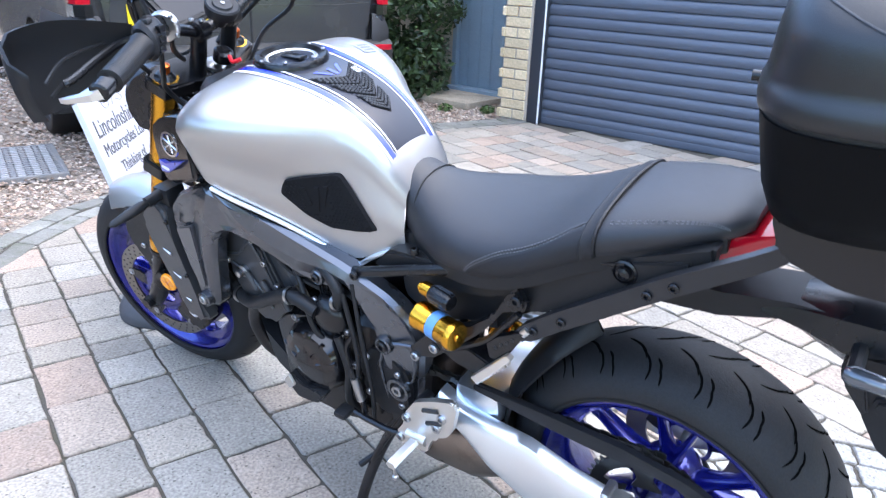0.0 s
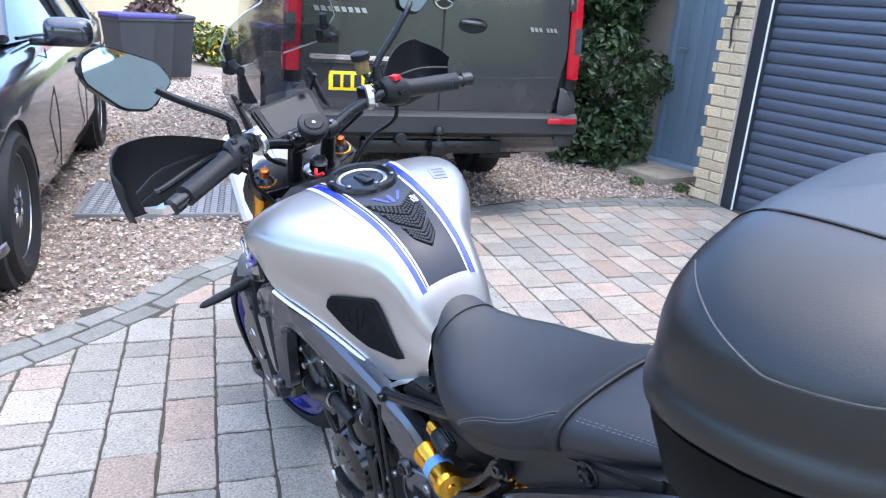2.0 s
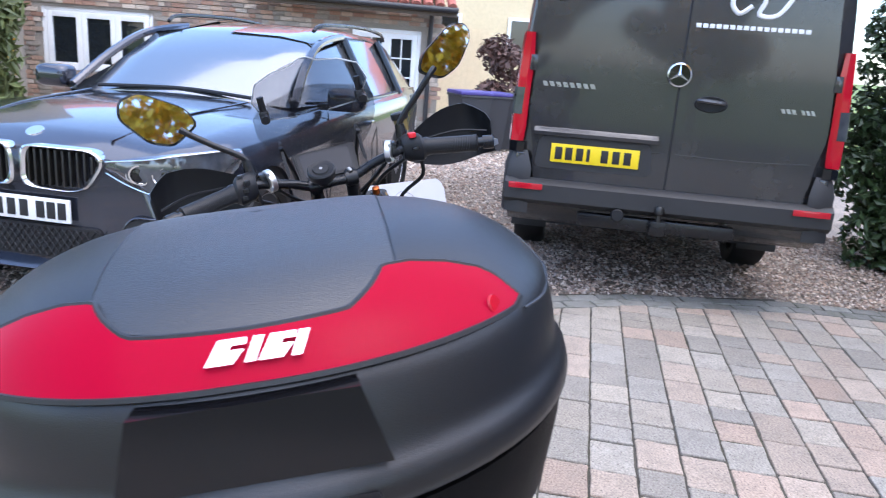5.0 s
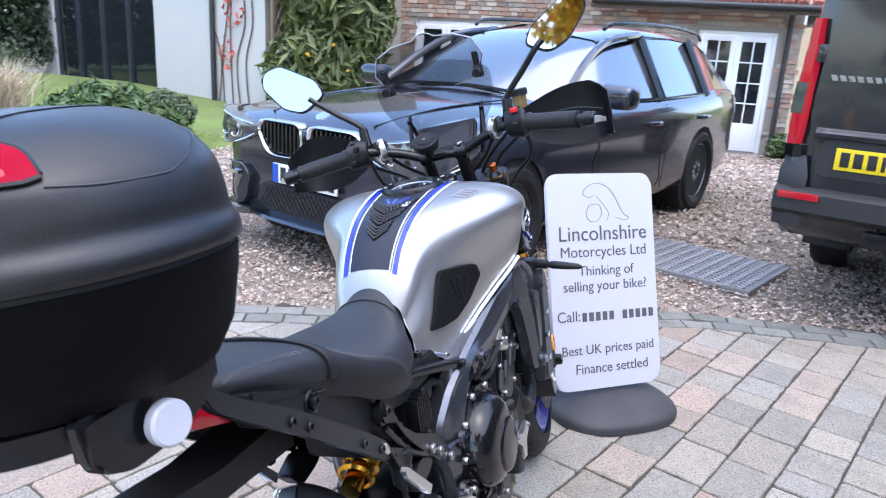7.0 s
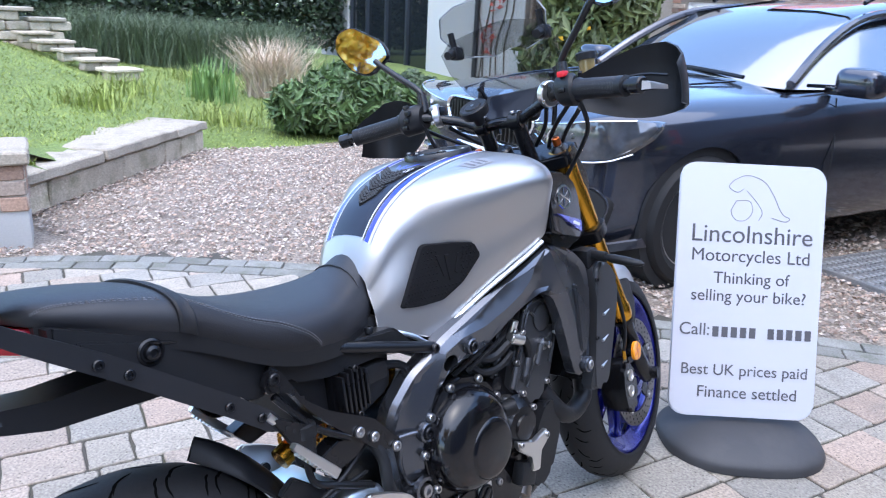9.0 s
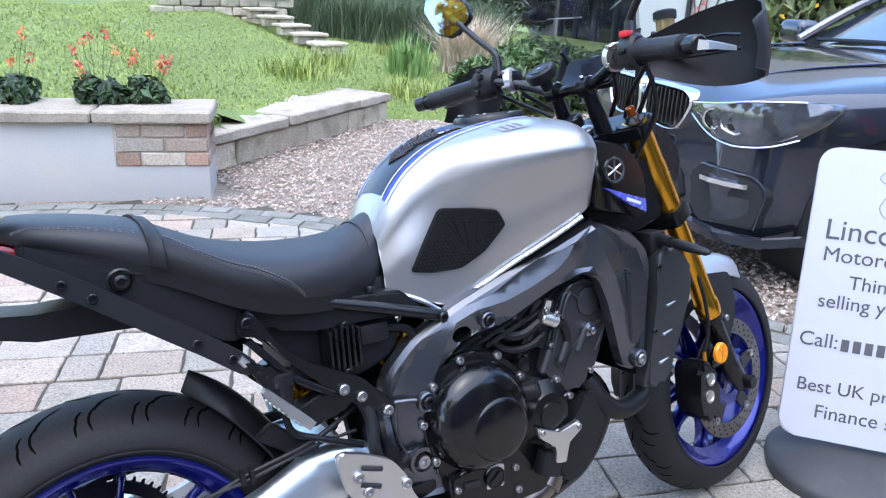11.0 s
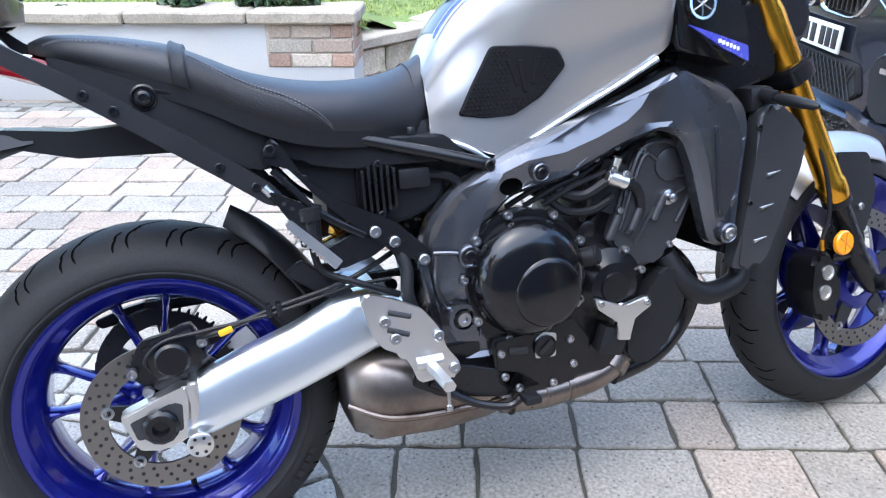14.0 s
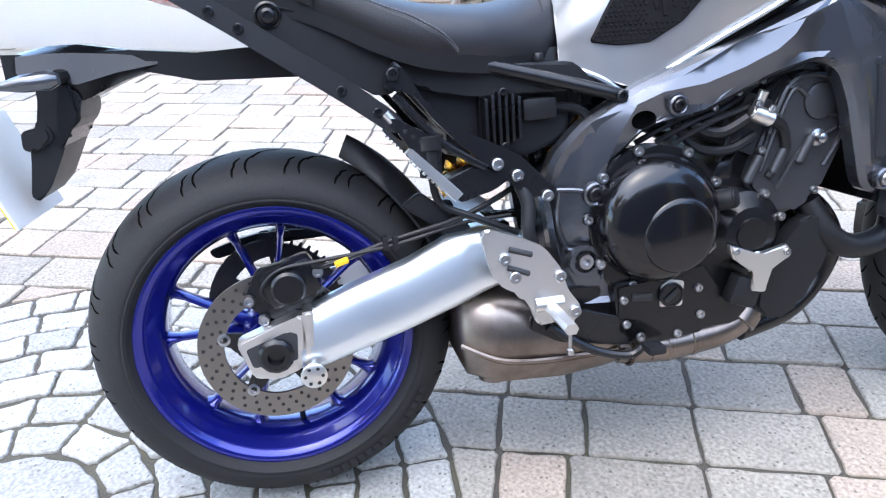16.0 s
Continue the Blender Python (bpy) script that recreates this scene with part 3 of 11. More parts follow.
def scatter(n, x0, x1, y0, y1, ok, seed):
    r = np.random.default_rng(seed)
    p = np.stack([x0 + (x1 - x0) * r.random(n), y0 + (y1 - y0) * r.random(n)], 1)
    return np.array([(x, y, fall(x, y) - 0.018 + 0.014 * r.random()) for x, y in p if ok(x, y)])


def on_gravel(x, y):
    return x > edge_x(y) + 0.03 and not (in_mat(x, y)) and not in_garden(x, y)


MAT_C, MAT_U = Vector((4.07, -0.395)), Vector((0.93, -0.37)).normalized()
MAT_V = Vector((-MAT_U.y, MAT_U.x))


def in_mat(x, y):
    d = Vector((x, y)) - MAT_C
    return abs(d.dot(MAT_U)) < 0.37 and abs(d.dot(MAT_V)) < 0.52


def garden_depth(x, y):
    """How far a spot lies behind the low walls and the bed edge."""
    if x < 1.12:
        return y - (3.10 + 0.37 * (1.03 - x))
    if x < 3.12:
        return y - (3.72 + 0.673 * (x - 1.12))
    return y - float(np.interp(x, [3.12, 3.4, 3.9, 4.6, 5.6, 7.0, 9.0], [5.0, 4.86, 4.62, 4.50, 4.62, 5.0, 5.4]))


def in_garden(x, y):
    return garden_depth(x, y) > 0


stones("pebbles", scatter(44000, 0.6, 4.6, -1.2, 5.2, on_gravel, 1), 0.0105, gravel, 11)
stones("pebbles", scatter(20000, 2.4, 5.0, -4.6, -1.2, on_gravel, 2), 0.0125, gravel, 12)
stones("pebbles", scatter(20000, 4.6, 8.5, -3.5, 5.2, on_gravel, 3), 0.016, gravel, 13)
stones("pebbles", scatter(12000, 8.5, 12.8, -4.5, 6.0, on_gravel, 4), 0.022, gravel, 14)


# the raised lawn
def lawn_z(x, y):
    d = max(0.0, garden_depth(x, y))
    base = float(np.interp(x, [0.9, 1.5, 2.9, 3.5, 4.2], [0.42, 0.21, 0.17, 0.02, -0.045]))
    rise = float(np.interp(x, [1.0, 1.6, 3.0, 4.0, 6.0], [0.050, 0.085, 0.105, 0.085, 0.040]))
    if x > 2.95:
        base = -0.045 + (base + 0.045) * min(1.0, d / 0.5)
    return base + rise * min(d, 5.0) + 0.02 * noise.noise((x * 0.7, y * 0.7, 0)) * min(1.0, d)


lawn = sheet("lawn", -9, 11, 3.0, 24, 161, 169, lawn_z, M_GRASS_BED, keep=lambda x, y: garden_depth(x, y) > (0.10 if x < 3.0 else -0.10))
tagged(lawn, "green lawn sloping up behind the low walls", "lawn", kind="structure")
spots = []
r = np.random.default_rng(8)
for _ in range(170000):
    x, y = -4 + 11 * r.random(), 3.2 + 9.5 * r.random() ** 1.5
    if garden_depth(x, y) > (0.42 if 1.1 < x < 3.2 else 0.24 if x < 3.2 else 0.02):
        spots.append((x, y, lawn_z(x, y) - 0.01))
blades("grass", M_GRASS, spots, 0.034, 0.0036, lawn, seed=3, lean=0.9, label="short uneven green grass")


def wall(name, a, b, z0, z1, thick, material, label, openings=()):
    """A straight wall from a to b, with holes (s0, s1, h0, h1) measured along it from a and from z0."""
    a, b = Vector(a), Vector(b)
    L = (b - a).length
    H = z1 - z0
    cuts = sorted({0.0, L, *(v for o in openings for v in o[:2])})
    rows = sorted({0.0, H, *(v for o in openings for v in o[2:])})
    bm = bmesh.new()
    for s0, s1 in zip(cuts, cuts[1:]):
        for h0, h1 in zip(rows, rows[1:]):
            ms, mh = (s0 + s1) / 2, (h0 + h1) / 2
            if any(o[0] < ms < o[1] and o[2] < mh < o[3] for o in openings):
                continue
            box((s1 - s0, thick, h1 - h0), (ms, thick / 2, mh), bm=bm)
    bmesh.ops.remove_doubles(bm, verts=bm.verts, dist=1e-5)
    inner = [f for f in bm.faces if sum(1 for g in bm.faces if g is not f and (g.calc_center_median() - f.calc_center_median()).length < 1e-5)]
    bmesh.ops.delete(bm, geom=inner, context="FACES_ONLY")
    ob = part(name, bm, material, smooth=0)
    d = (b - a).normalized()
    ob.matrix_world = Matrix(((d.x, -d.y, 0, a.x), (d.y, d.x, 0, a.y), (0, 0, 1, z0), (0, 0, 0, 1)))
    return tagged(ob, label, "wall", kind="structure")


# garage wall on the right of the drive; its outer face looks towards +y
GAR_A, GAR_B = (2.72, -3.80), (-6.0, -3.28)
wall_garage = wall("wall_garage", GAR_A, GAR_B, -0.05, 2.72, 0.32, M_MORTAR, "pale yellow brick garage wall with a wide roller door", openings=((0.24, 4.6, -0.0, 2.35),))
wall_side = wall("wall_side_door", (4.9, -4.62), (2.72, -4.40), -0.05, 2.72, 0.3, M_MORTAR, "yellow brick wall holding a plank door", openings=((1.22, 2.12, 0.06, 2.12),))
wall_return = wall("wall_return", (2.72, -4.42), (2.72, -3.83), -0.05, 2.72, 0.22, M_MORTAR, "short return of the yellow brick garage wall")

garage_u = (Vector((*GAR_B, 0)) - Vector((*GAR_A, 0))).normalized()
garage_v = Vector((garage_u.y, -garage_u.x, 0))
GM = Matrix(((garage_u.x, garage_v.x, 0, GAR_A[0]), (garage_u.y, garage_v.y, 0, GAR_A[1]), (0, 0, 1, 0), (0, 0, 0, 1)))
# local axes: x along the wall, y out of it towards the drive
garage_door = thing("garage_door", "anthracite grey roller garage door, closed", "garage door", GM)
garage_door["kind"] = "structure"
bm = bmesh.new()
SL = [(0, 0.0), (0.010, 0.004), (0.016, 0.016), (0.018, 0.040), (0.014, 0.062), (0.004, 0.072), (0.0, 0.077)]
for k in range(31):
    z0 = 0.03 + k * 0.077
    sl = part("slat", loft([[(x, -0.08 + d, z0 + h) for d, h in SL] + [(x, -0.105, z0 + 0.077), (x, -0.105, z0)] for x in (0.34, 4.56)]), M_GARAGE, garage_door)
part("bottom_rail", box((4.22, 0.05, 0.05), (2.45, -0.085, 0.025), 0.008), M_GARAGE, garage_door)
part("guide_rail", box((0.10, 0.075, 2.35), (0.29, -0.045, 1.175), 0.006), M_FRAME_DARK, garage_door)
part("guide_rail", box((0.10, 0.075, 2.35), (4.55, -0.045, 1.175), 0.006), M_FRAME_DARK, garage_door)
part("door_head", box((4.36, 0.075, 0.12), (2.42, -0.045, 2.29), 0.006), M_FRAME_DARK, garage_door)
part("weather_strip", rod((0.345, 0.0, 0.0), (0.345, 0.0, 2.3), 0.007, n=8), M_WHITE_PAINT, garage_door, "pale edge strip")

# plank door beside the garage
SD_U = (Vector((2.72, -4.40, 0)) - Vector((4.9, -4.62, 0))).normalized()
SD_V = Vector((SD_U.y, -SD_U.x, 0))
SD = Matrix(((SD_U.x, SD_V.x, 0, 4.9), (SD_U.y, SD_V.y, 0, -4.62), (0, 0, 1, 0), (0, 0, 0, 1)))
side_door = thing("door_side", "blue-grey painted plank door in a blue-grey frame, shut", "door", SD)
side_door["kind"] = "structure"
for i in range(6):
    part("plank", box((0.128, 0.03, 1.96), (1.285 + 0.131 * i + 0.02, -0.055, 1.05), 0.006), M_DOOR_BLUE, side_door)
part("door_frame", box((0.05, 0.09, 2.04), (1.245, -0.04, 1.07), 0.006), M_DOOR_BLUE, side_door)
part("door_frame", box((0.05, 0.09, 2.04), (2.095, -0.04, 1.07), 0.006), M_DOOR_BLUE, side_door)
part("door_frame", box((0.90, 0.09, 0.05), (1.67, -0.04, 2.09), 0.006), M_DOOR_BLUE, side_door)
part("sill", box((0.96, 0.14, 0.06), (1.67, 0.0, 0.04), 0.008), M_DOOR_BLUE, side_door)
hd = part("door_handle", tube([(1.36, -0.03, 1.02), (1.36, 0.02, 1.02), (1.38, 0.03, 1.02), (1.47, 0.03, 1.02)], 0.009), M_STEEL, side_door, "steel lever handle")
# bricks of the garage pier and its return, one by one
BR = box((0.212, 0.03, 0.066), (0, 0, 0), 0.004, seg=1)
brick_me = bpy.data.meshes.new("brick")
BR.to_mesh(brick_me)
BR.free()
brick_me.materials.append(M_BRICK_YELLOW)
BH = box((0.10, 0.03, 0.066), (0, 0, 0), 0.004, seg=1)
brick_half = bpy.data.meshes.new("brick_half")
BH.to_mesh(brick_half)
BH.free()
brick_half.materials.append(M_BRICK_YELLOW)


def lay(me, parent, m):
    o = new("brick", me)
    o.parent = parent
    o.matrix_parent_inverse = parent.matrix_world.inverted()
    o.matrix_world = m
    return o


bpy.context.view_layer.update()
for k in range(34):
    z = 0.045 + 0.076 * k
    if k % 2:
        lay(brick_me, wall_garage, GM @ pose(0.115, -0.004, z, rz=random.uniform(-0.6, 0.6)))
    else:
        lay(brick_half, wall_garage, GM @ pose(0.057, -0.004, z))
        lay(brick_half, wall_garage, GM @ pose(0.172, -0.003, z))
    for j in range(3):
        m = Matrix.Translation((2.727, -4.33 + 0.222 * j + (0.11 if k % 2 else 0.0), z)) @ pose(0, 0, 0, rz=90)
        if -4.32 < m.translation.y < -3.85:
            lay(brick_me, wall_return, m)
bolt_hook = thing("gate_hook", "black iron hook fixed to the brick pier", "hook", GM)
part("hook", tube([(0.10, 0.012, 1.35), (0.10, 0.04, 1.32), (0.10, 0.045, 1.22), (0.10, 0.03, 1.14), (0.11, 0.045, 1.10)], 0.007), M_PIPE, bolt_hook)
part("plate", box((0.03, 0.012, 0.09), (0.10, 0.016, 1.36), 0.003), M_PIPE, bolt_hook)
step = thing("door_step", "worn grey stone slab in front of the plank door", "step")
part("slab", box((0.95, 0.55, 0.06), (3.55, -4.22, 0.012), 0.012, rot=Euler((0, 0, radians(-6))).to_matrix()), M_COPING, step)

# low white retaining wall with a brick end and stone coping
RW_U = Vector((-1, 0.37, 0)).normalized()
RW_V = Vector((-RW_U.y, RW_U.x, 0)) * 1.0
if RW_V.y > 0:
    RW_V = -RW_V
RW = Matrix(((RW_U.x, RW_V.x, 0, 0.975), (RW_U.y, RW_V.y, 0, 3.15), (0, 0, 1, 0), (0, 0, 0, 1)))
# local axes: x along the wall away from its end, y out towards the drive
wall_low = part("wall_low_render", box((6.0, 0.36, 0.47), (3.0, -0.18, 0.175), 0.012), M_RENDER)
wall_low.matrix_world = RW
tagged(wall_low, "low white rendered retaining wall with a brick end", "wall", kind="structure")
bpy.context.view_layer.update()


def rough_box(size, at, bevel, amp, seed, cuts=6):
    """A hewn block: a box whose faces are knocked out of true."""
    bm = box(size, (0, 0, 0), bevel, seg=1)
    bmesh.ops.subdivide_edges(bm, edges=[e for e in bm.edges if e.calc_length() > 0.08], cuts=cuts, use_grid_fill=True)
    for v in bm.verts:
        p = v.co * 9 + Vector((seed * 3.1, seed * 1.7, seed))
        v.co += Vector((noise.noise(p), noise.noise(p + Vector((7, 3, 1))), 0.6 * noise.noise(p + Vector((1, 9, 4))))) * amp
    bmesh.ops.translate(bm, verts=bm.verts, vec=at)
    return bm


x = -0.03
for i, L in enumerate((0.62, 0.70, 0.92, 0.66, 0.85, 0.72, 0.90, 0.66)):
    part("coping_stone", rough_box((L - 0.008, 0.46, 0.066), (x + L / 2, -0.18, 0.446), 0.010, 0.010, 20 + i), M_COPING, wall_low, smooth=30)
    x += L
part("brick_bed", box((0.50, 0.02, 0.246), (0.248, -0.0085, 0.290), 0.001), M_MORTAR, wall_low)
for k, row in enumerate((((0.002, 0.12), (0.126, 0.355), (0.361, 0.49)), ((0.0, 0.225), (0.232, 0.485)), ((0.0, 0.115), (0.121, 0.345), (0.352, 0.48)))):
    for i, (a, b) in enumerate(row):
        part("brick", rough_box((b - a, 0.04, 0.073), ((a + b) / 2, -0.0090, 0.208 + 0.0805 * k), 0.006, 0.006, 3 * k + i, 2), M_BRICK_OLD, wall_low)
for k in range(3):
    for j, y in enumerate((-0.085, -0.255)):
        part("brick", rough_box((0.03, 0.160, 0.073), (0.009, y - 0.01 * (k % 2), 0.208 + 0.0805 * k), 0.006, 0.006, 40 + 3 * k + j, 2), M_BRICK_OLD, wall_low)

# the long low stone wall that borders the lawn
SW_A, SW_B = Vector((1.09, 3.68, 0)), Vector((3.10, 5.03, 0))
SW_U = (SW_B - SW_A).normalized()
SW_N = Vector((-SW_U.y, SW_U.x, 0))
SW = Matrix(((SW_U.x, SW_N.x, 0, SW_A.x), (SW_U.y, SW_N.y, 0, SW_A.y), (0, 0, 1, 0), (0, 0, 0, 1)))
wall_stone = part("wall_low_stone", box((2.40, 0.30, 0.24), (1.20, 0.21, 0.05), 0.01), M_MORTAR)
wall_stone.matrix_world = SW
tagged(wall_stone, "low sandstone wall with broad worn coping slabs", "wall", kind="structure")
x = 0.0
for i, L in enumerate((0.30, 0.82, 0.60, 0.26, 0.42)):
    part("stone", rough_box((L - 0.012, 0.10, 0.175), (x + L / 2, 0.050, 0.062), 0.010, 0.014, 60 + i), M_STONE, wall_stone, smooth=30)
    x += L
x = -0.02
for i, L in enumerate((0.88, 1.02, 0.52)):
    part("coping_slab", rough_box((L - 0.008, 0.56, 0.072), (x + L / 2, 0.245, 0.195 + 0.006 * ((i * 3) % 2)), 0.010, 0.016, 70 + i, 9), M_COPING, wall_stone, smooth=30)
    x += L

# far brick house with french doors
HX = 13.0
GB = fall(HX, 0)
wall_brick = wall("wall_brick_house", (HX, 9.0), (HX, -1.62), GB - 0.1, GB + 3.6, 0.4, M_BRICK_FAR, "old mixed red and buff brick cottage wall", openings=((9.02, 10.26, 0.1, 2.10), (3.8, 5.6, 1.0, 2.05), (0.2, 0.3, 3.0, 3.1)))
bm = bmesh.new()
for k in range(44):
    z = GB + 0.04 + 0.08 * k
    y = 8.9 - (0.12 if k % 2 else 0)
    while y > -1.50:
        L = random.choice((0.21, 0.22, 0.20, 0.11))
        yc = y - L / 2
        s = 9.0 - yc
        if not (8.94 < s < 10.34 and z < GB + 2.06 or 3.74 < s < 5.66 and GB + 0.86 < z < GB + 2.0):
            box((0.03, L - 0.012, 0.066), (HX - 0.012 + random.uniform(-0.008, 0.006), yc, z), bm=bm)
        y -= L
part("brickwork", bm, M_BRICK_FAR, wall_brick, smooth=0)["kind"] = "stuff"
for c in wall_brick.children:
    c.matrix_parent_inverse = wall_brick.matrix_basis.inverted()


def glazed_door(name, y0, y1, z0, z1, x, cols, rows, label, leaves_n=2, material=M_WHITE_PAINT, panel=0.0):
    """Framed glazing facing -x between y0 and y1, split by bars into panes."""
    d = thing(name, label, "door" if panel else "window")
    d["kind"] = "structure"
    w = (y1 - y0) / leaves_n
    part("frame", box((0.08, 0.07, z1 - z0), (x, y0 + 0.03, (z0 + z1) / 2), 0.006), material, d)
    part("frame", box((0.08, 0.07, z1 - z0), (x, y1 - 0.03, (z0 + z1) / 2), 0.006), material, d)
    part("frame", box((0.08, y1 - y0 - 0.07, 0.07), (x, (y0 + y1) / 2, z1 - 0.03), 0.006), material, d)
    for k in range(leaves_n):
        a, b = y0 + 0.07 + k * (y1 - y0 - 0.14) / leaves_n, y0 + 0.07 + (k + 1) * (y1 - y0 - 0.14) / leaves_n
        zb, zt = z0 + 0.02, z1 - 0.07
        for yy in (a + 0.045, b - 0.045):
            part("stile", box((0.05, 0.085, zt - zb), (x - 0.01, yy, (zb + zt) / 2), 0.005), material, d)
        part("rail", box((0.05, b - a - 0.17, 0.09), (x - 0.01, (a + b) / 2, zt - 0.045), 0.005), material, d)
        hb = 0.12 + panel
        part("rail", box((0.05, b - a - 0.17, hb), (x - 0.01, (a + b) / 2, zb + hb / 2), 0.005), material, d)
        ga, gb, gz0, gz1 = a + 0.0875, b - 0.0875, zb + hb, zt - 0.09
        for i in range(1, cols):
            part("glazing_bar", box((0.035, 0.022, gz1 - gz0), (x - 0.012, ga + (gb - ga) * i / cols, (gz0 + gz1) / 2)), material, d)
        for j in range(1, rows):
            part("glazing_bar", box((0.033, gb - ga, 0.022), (x - 0.012, (ga + gb) / 2, gz0 + (gz1 - gz0) * j / rows)), material, d)
        part("pane", box((0.008, gb - ga, gz1 - gz0), (x + 0.005, (ga + gb) / 2, (gz0 + gz1) / 2)), M_GLASS_DARK, d)
    return d


glazed_door("door_french", -1.26, -0.02, GB, GB + 2.0, HX + 0.06, 2, 4, "white french doors with many small panes, shut", panel=0.35)
glazed_door("window_brick_house", 3.4, 5.2, GB + 0.9, GB + 1.95, HX + 0.06, 1, 1, "white framed cottage window with plain panes", leaves_n=3)
roof = part("roof_brick_house", box((3.0, 11.2, 0.08), (HX + 1.2, 3.7, GB + 3.95), rot=Euler((0, radians(-32), 0)).to_matrix()), M_TILE)
tagged(roof, "red clay pantile roof", "roof", kind="structure")
porch = thing("porch_roof", "low red pantile roof over the french doors", "roof")
porch["kind"] = "structure"
for j in range(17):
    for i in range(5):
        y = -1.72 + 0.21 * j
        p0 = Vector((HX - 0.55 + 0.24 * i, y, GB + 2.42 + 0.14 * i))
        p1 = p0 + Vector((0.27, 0, 0.155))
        part("roof_tile", lathe([(0, 0.085), (0.31, 0.078)], p0, p1, 8), M_TILE, porch)
part("fascia", box((0.04, 3.6, 0.14), (HX - 0.5, -0.02, GB + 2.34), 0.005), M_BARK, porch)
part("gutter", tube([(HX - 0.58, -1.82, GB + 2.38), (HX - 0.58, 1.75, GB + 2.40)], 0.05, n=10, smooth=1), M_PIPE, porch)
downpipe = thing("downpipe", "black plastic downpipe on the cottage wall", "pipe")
part("pipe", tube([(HX - 0.06, -1.42, GB), (HX - 0.06, -1.42, GB + 2.1), (HX - 0.3, -1.42, GB + 2.3), (HX - 0.56, -1.42, GB + 2.38)], 0.04, smooth=3), M_PIPE, downpipe)

# white rendered house with dark glazing
WH_A, WH_B = (9.72, 6.44), (11.95, 14.25)
wall_white = wall("wall_white_house", WH_A, WH_B, -0.5, 5.2, -0.35, M_RENDER, "white rendered house wall with tall dark glazing", openings=((3.0, 6.6, 0.6, 3.1),))
wu = (Vector((*WH_B, 0)) - Vector((*WH_A, 0))).normalized()
WM = Matrix(((wu.x, -wu.y, 0, WH_A[0]), (wu.y, wu.x, 0, WH_A[1]), (0, 0, 1, 0), (0, 0, 0, 1)))
glz = thing("window_tall", "tall dark-framed glazed doors, shut", "window", WM)
glz["kind"] = "structure"
for s in (3.03, 3.95, 4.85, 5.75, 6.57):
    part("mullion", box((0.08, 0.09, 2.5), (s, -0.1, 1.35), 0.005), M_FRAME_DARK, glz)
part("head", box((3.6, 0.09, 0.1), (4.8, -0.1, 2.55), 0.005), M_FRAME_DARK, glz)
for s in (3.49, 4.4, 5.3, 6.16):
    part("pane", box((0.86, 0.012, 2.4), (s, -0.12, 1.3)), M_GLASS_DARK, glz)
pipe2 = thing("downpipe", "dark downpipe on the white house", "pipe", WM)
part("pipe", tube([(1.25, 0.06, -0.3), (1.25, 0.06, 5.0)], 0.045, smooth=1), M_PIPE, pipe2)
wall_end = wall("wall_white_house_end", (13.3, 5.40), (9.72, 6.44), -0.5, 5.2, -0.35, M_BRICK_FAR, "brick side wall of the white house")

# sunlit buildings beyond the van
far_house = thing("far_house", "pale sunlit house with a tiled roof beyond the van", "house")
part("wall", box((6, 9, 5.5), (26, -5.5, 2.0)), M_BRICK_YELLOW, far_house)
part("roof", loft([[(22.6, -10.3, 4.7), (29.4, -10.3, 4.7), (26, -10.3, 7.4)], [(22.6, -0.7, 4.7), (29.4, -0.7, 4.7), (26, -0.7, 7.4)]]), M_TILE, far_house, "red tiled roof", smooth=0)
for y in (-8.2, -5.6, -3.0):
    w = part("window", box((0.1, 1.1, 1.3), (22.97, y, 1.9), 0.01), M_WHITE_PAINT, far_house, "white framed window")
    part("pane", box((0.02, 0.9, 1.1), (22.91, y, 1.9)), M_GLASS_DARK, w)

wall_lane = wall("wall_lane", (16.5, -1.2), (16.5, -3.3), -0.6, 1.9, 0.25, M_BRICK_YELLOW, "sunlit buff brick wall along the lane")

# plastic grid mat set into the gravel
grid_mat = thing("grid_mat", "grey plastic grid mat laid in the gravel", "mat", Matrix(((MAT_U.x, MAT_V.x, 0, MAT_C.x), (MAT_U.y, MAT_V.y, 0, MAT_C.y), (0, 0, 1, 0), (0, 0, 0, 1))))
for i in range(17):
    part("bar", box((0.018, 1.0, 0.03), (-0.345 + 0.0431 * i, 0, -0.008)), M_GRATE, grid_mat, smooth=0)
for j in range(14):
    part("cross_bar", box((0.70, 0.022, 0.026), (0, -0.5 + 0.077 * j, -0.008)), M_GRATE, grid_mat, smooth=0)
bm = bmesh.new()
for i in range(16):
    for j in range(13):
        box((0.020, 0.036, 0.012), (-0.3235 + 0.0431 * i, -0.4615 + 0.077 * j, 0.004), 0.004, bm=bm)
part("raised_grip", bm, M_GRATE_PALE, grid_mat, smooth=0)["kind"] = "stuff"
part("tray", box((0.74, 1.06, 0.016), (0, 0, -0.020), 0.004), M_GRATE, grid_mat)
for x0, y0, w0, h0 in ((0.355, 0, 0.024, 1.06), (-0.355, 0, 0.024, 1.06), (0, 0.518, 0.686, 0.024), (0, -0.518, 0.686, 0.024)):
    part("rim", box((w0, h0, 0.030), (x0, y0, -0.006), 0.006), M_GRATE, grid_mat)


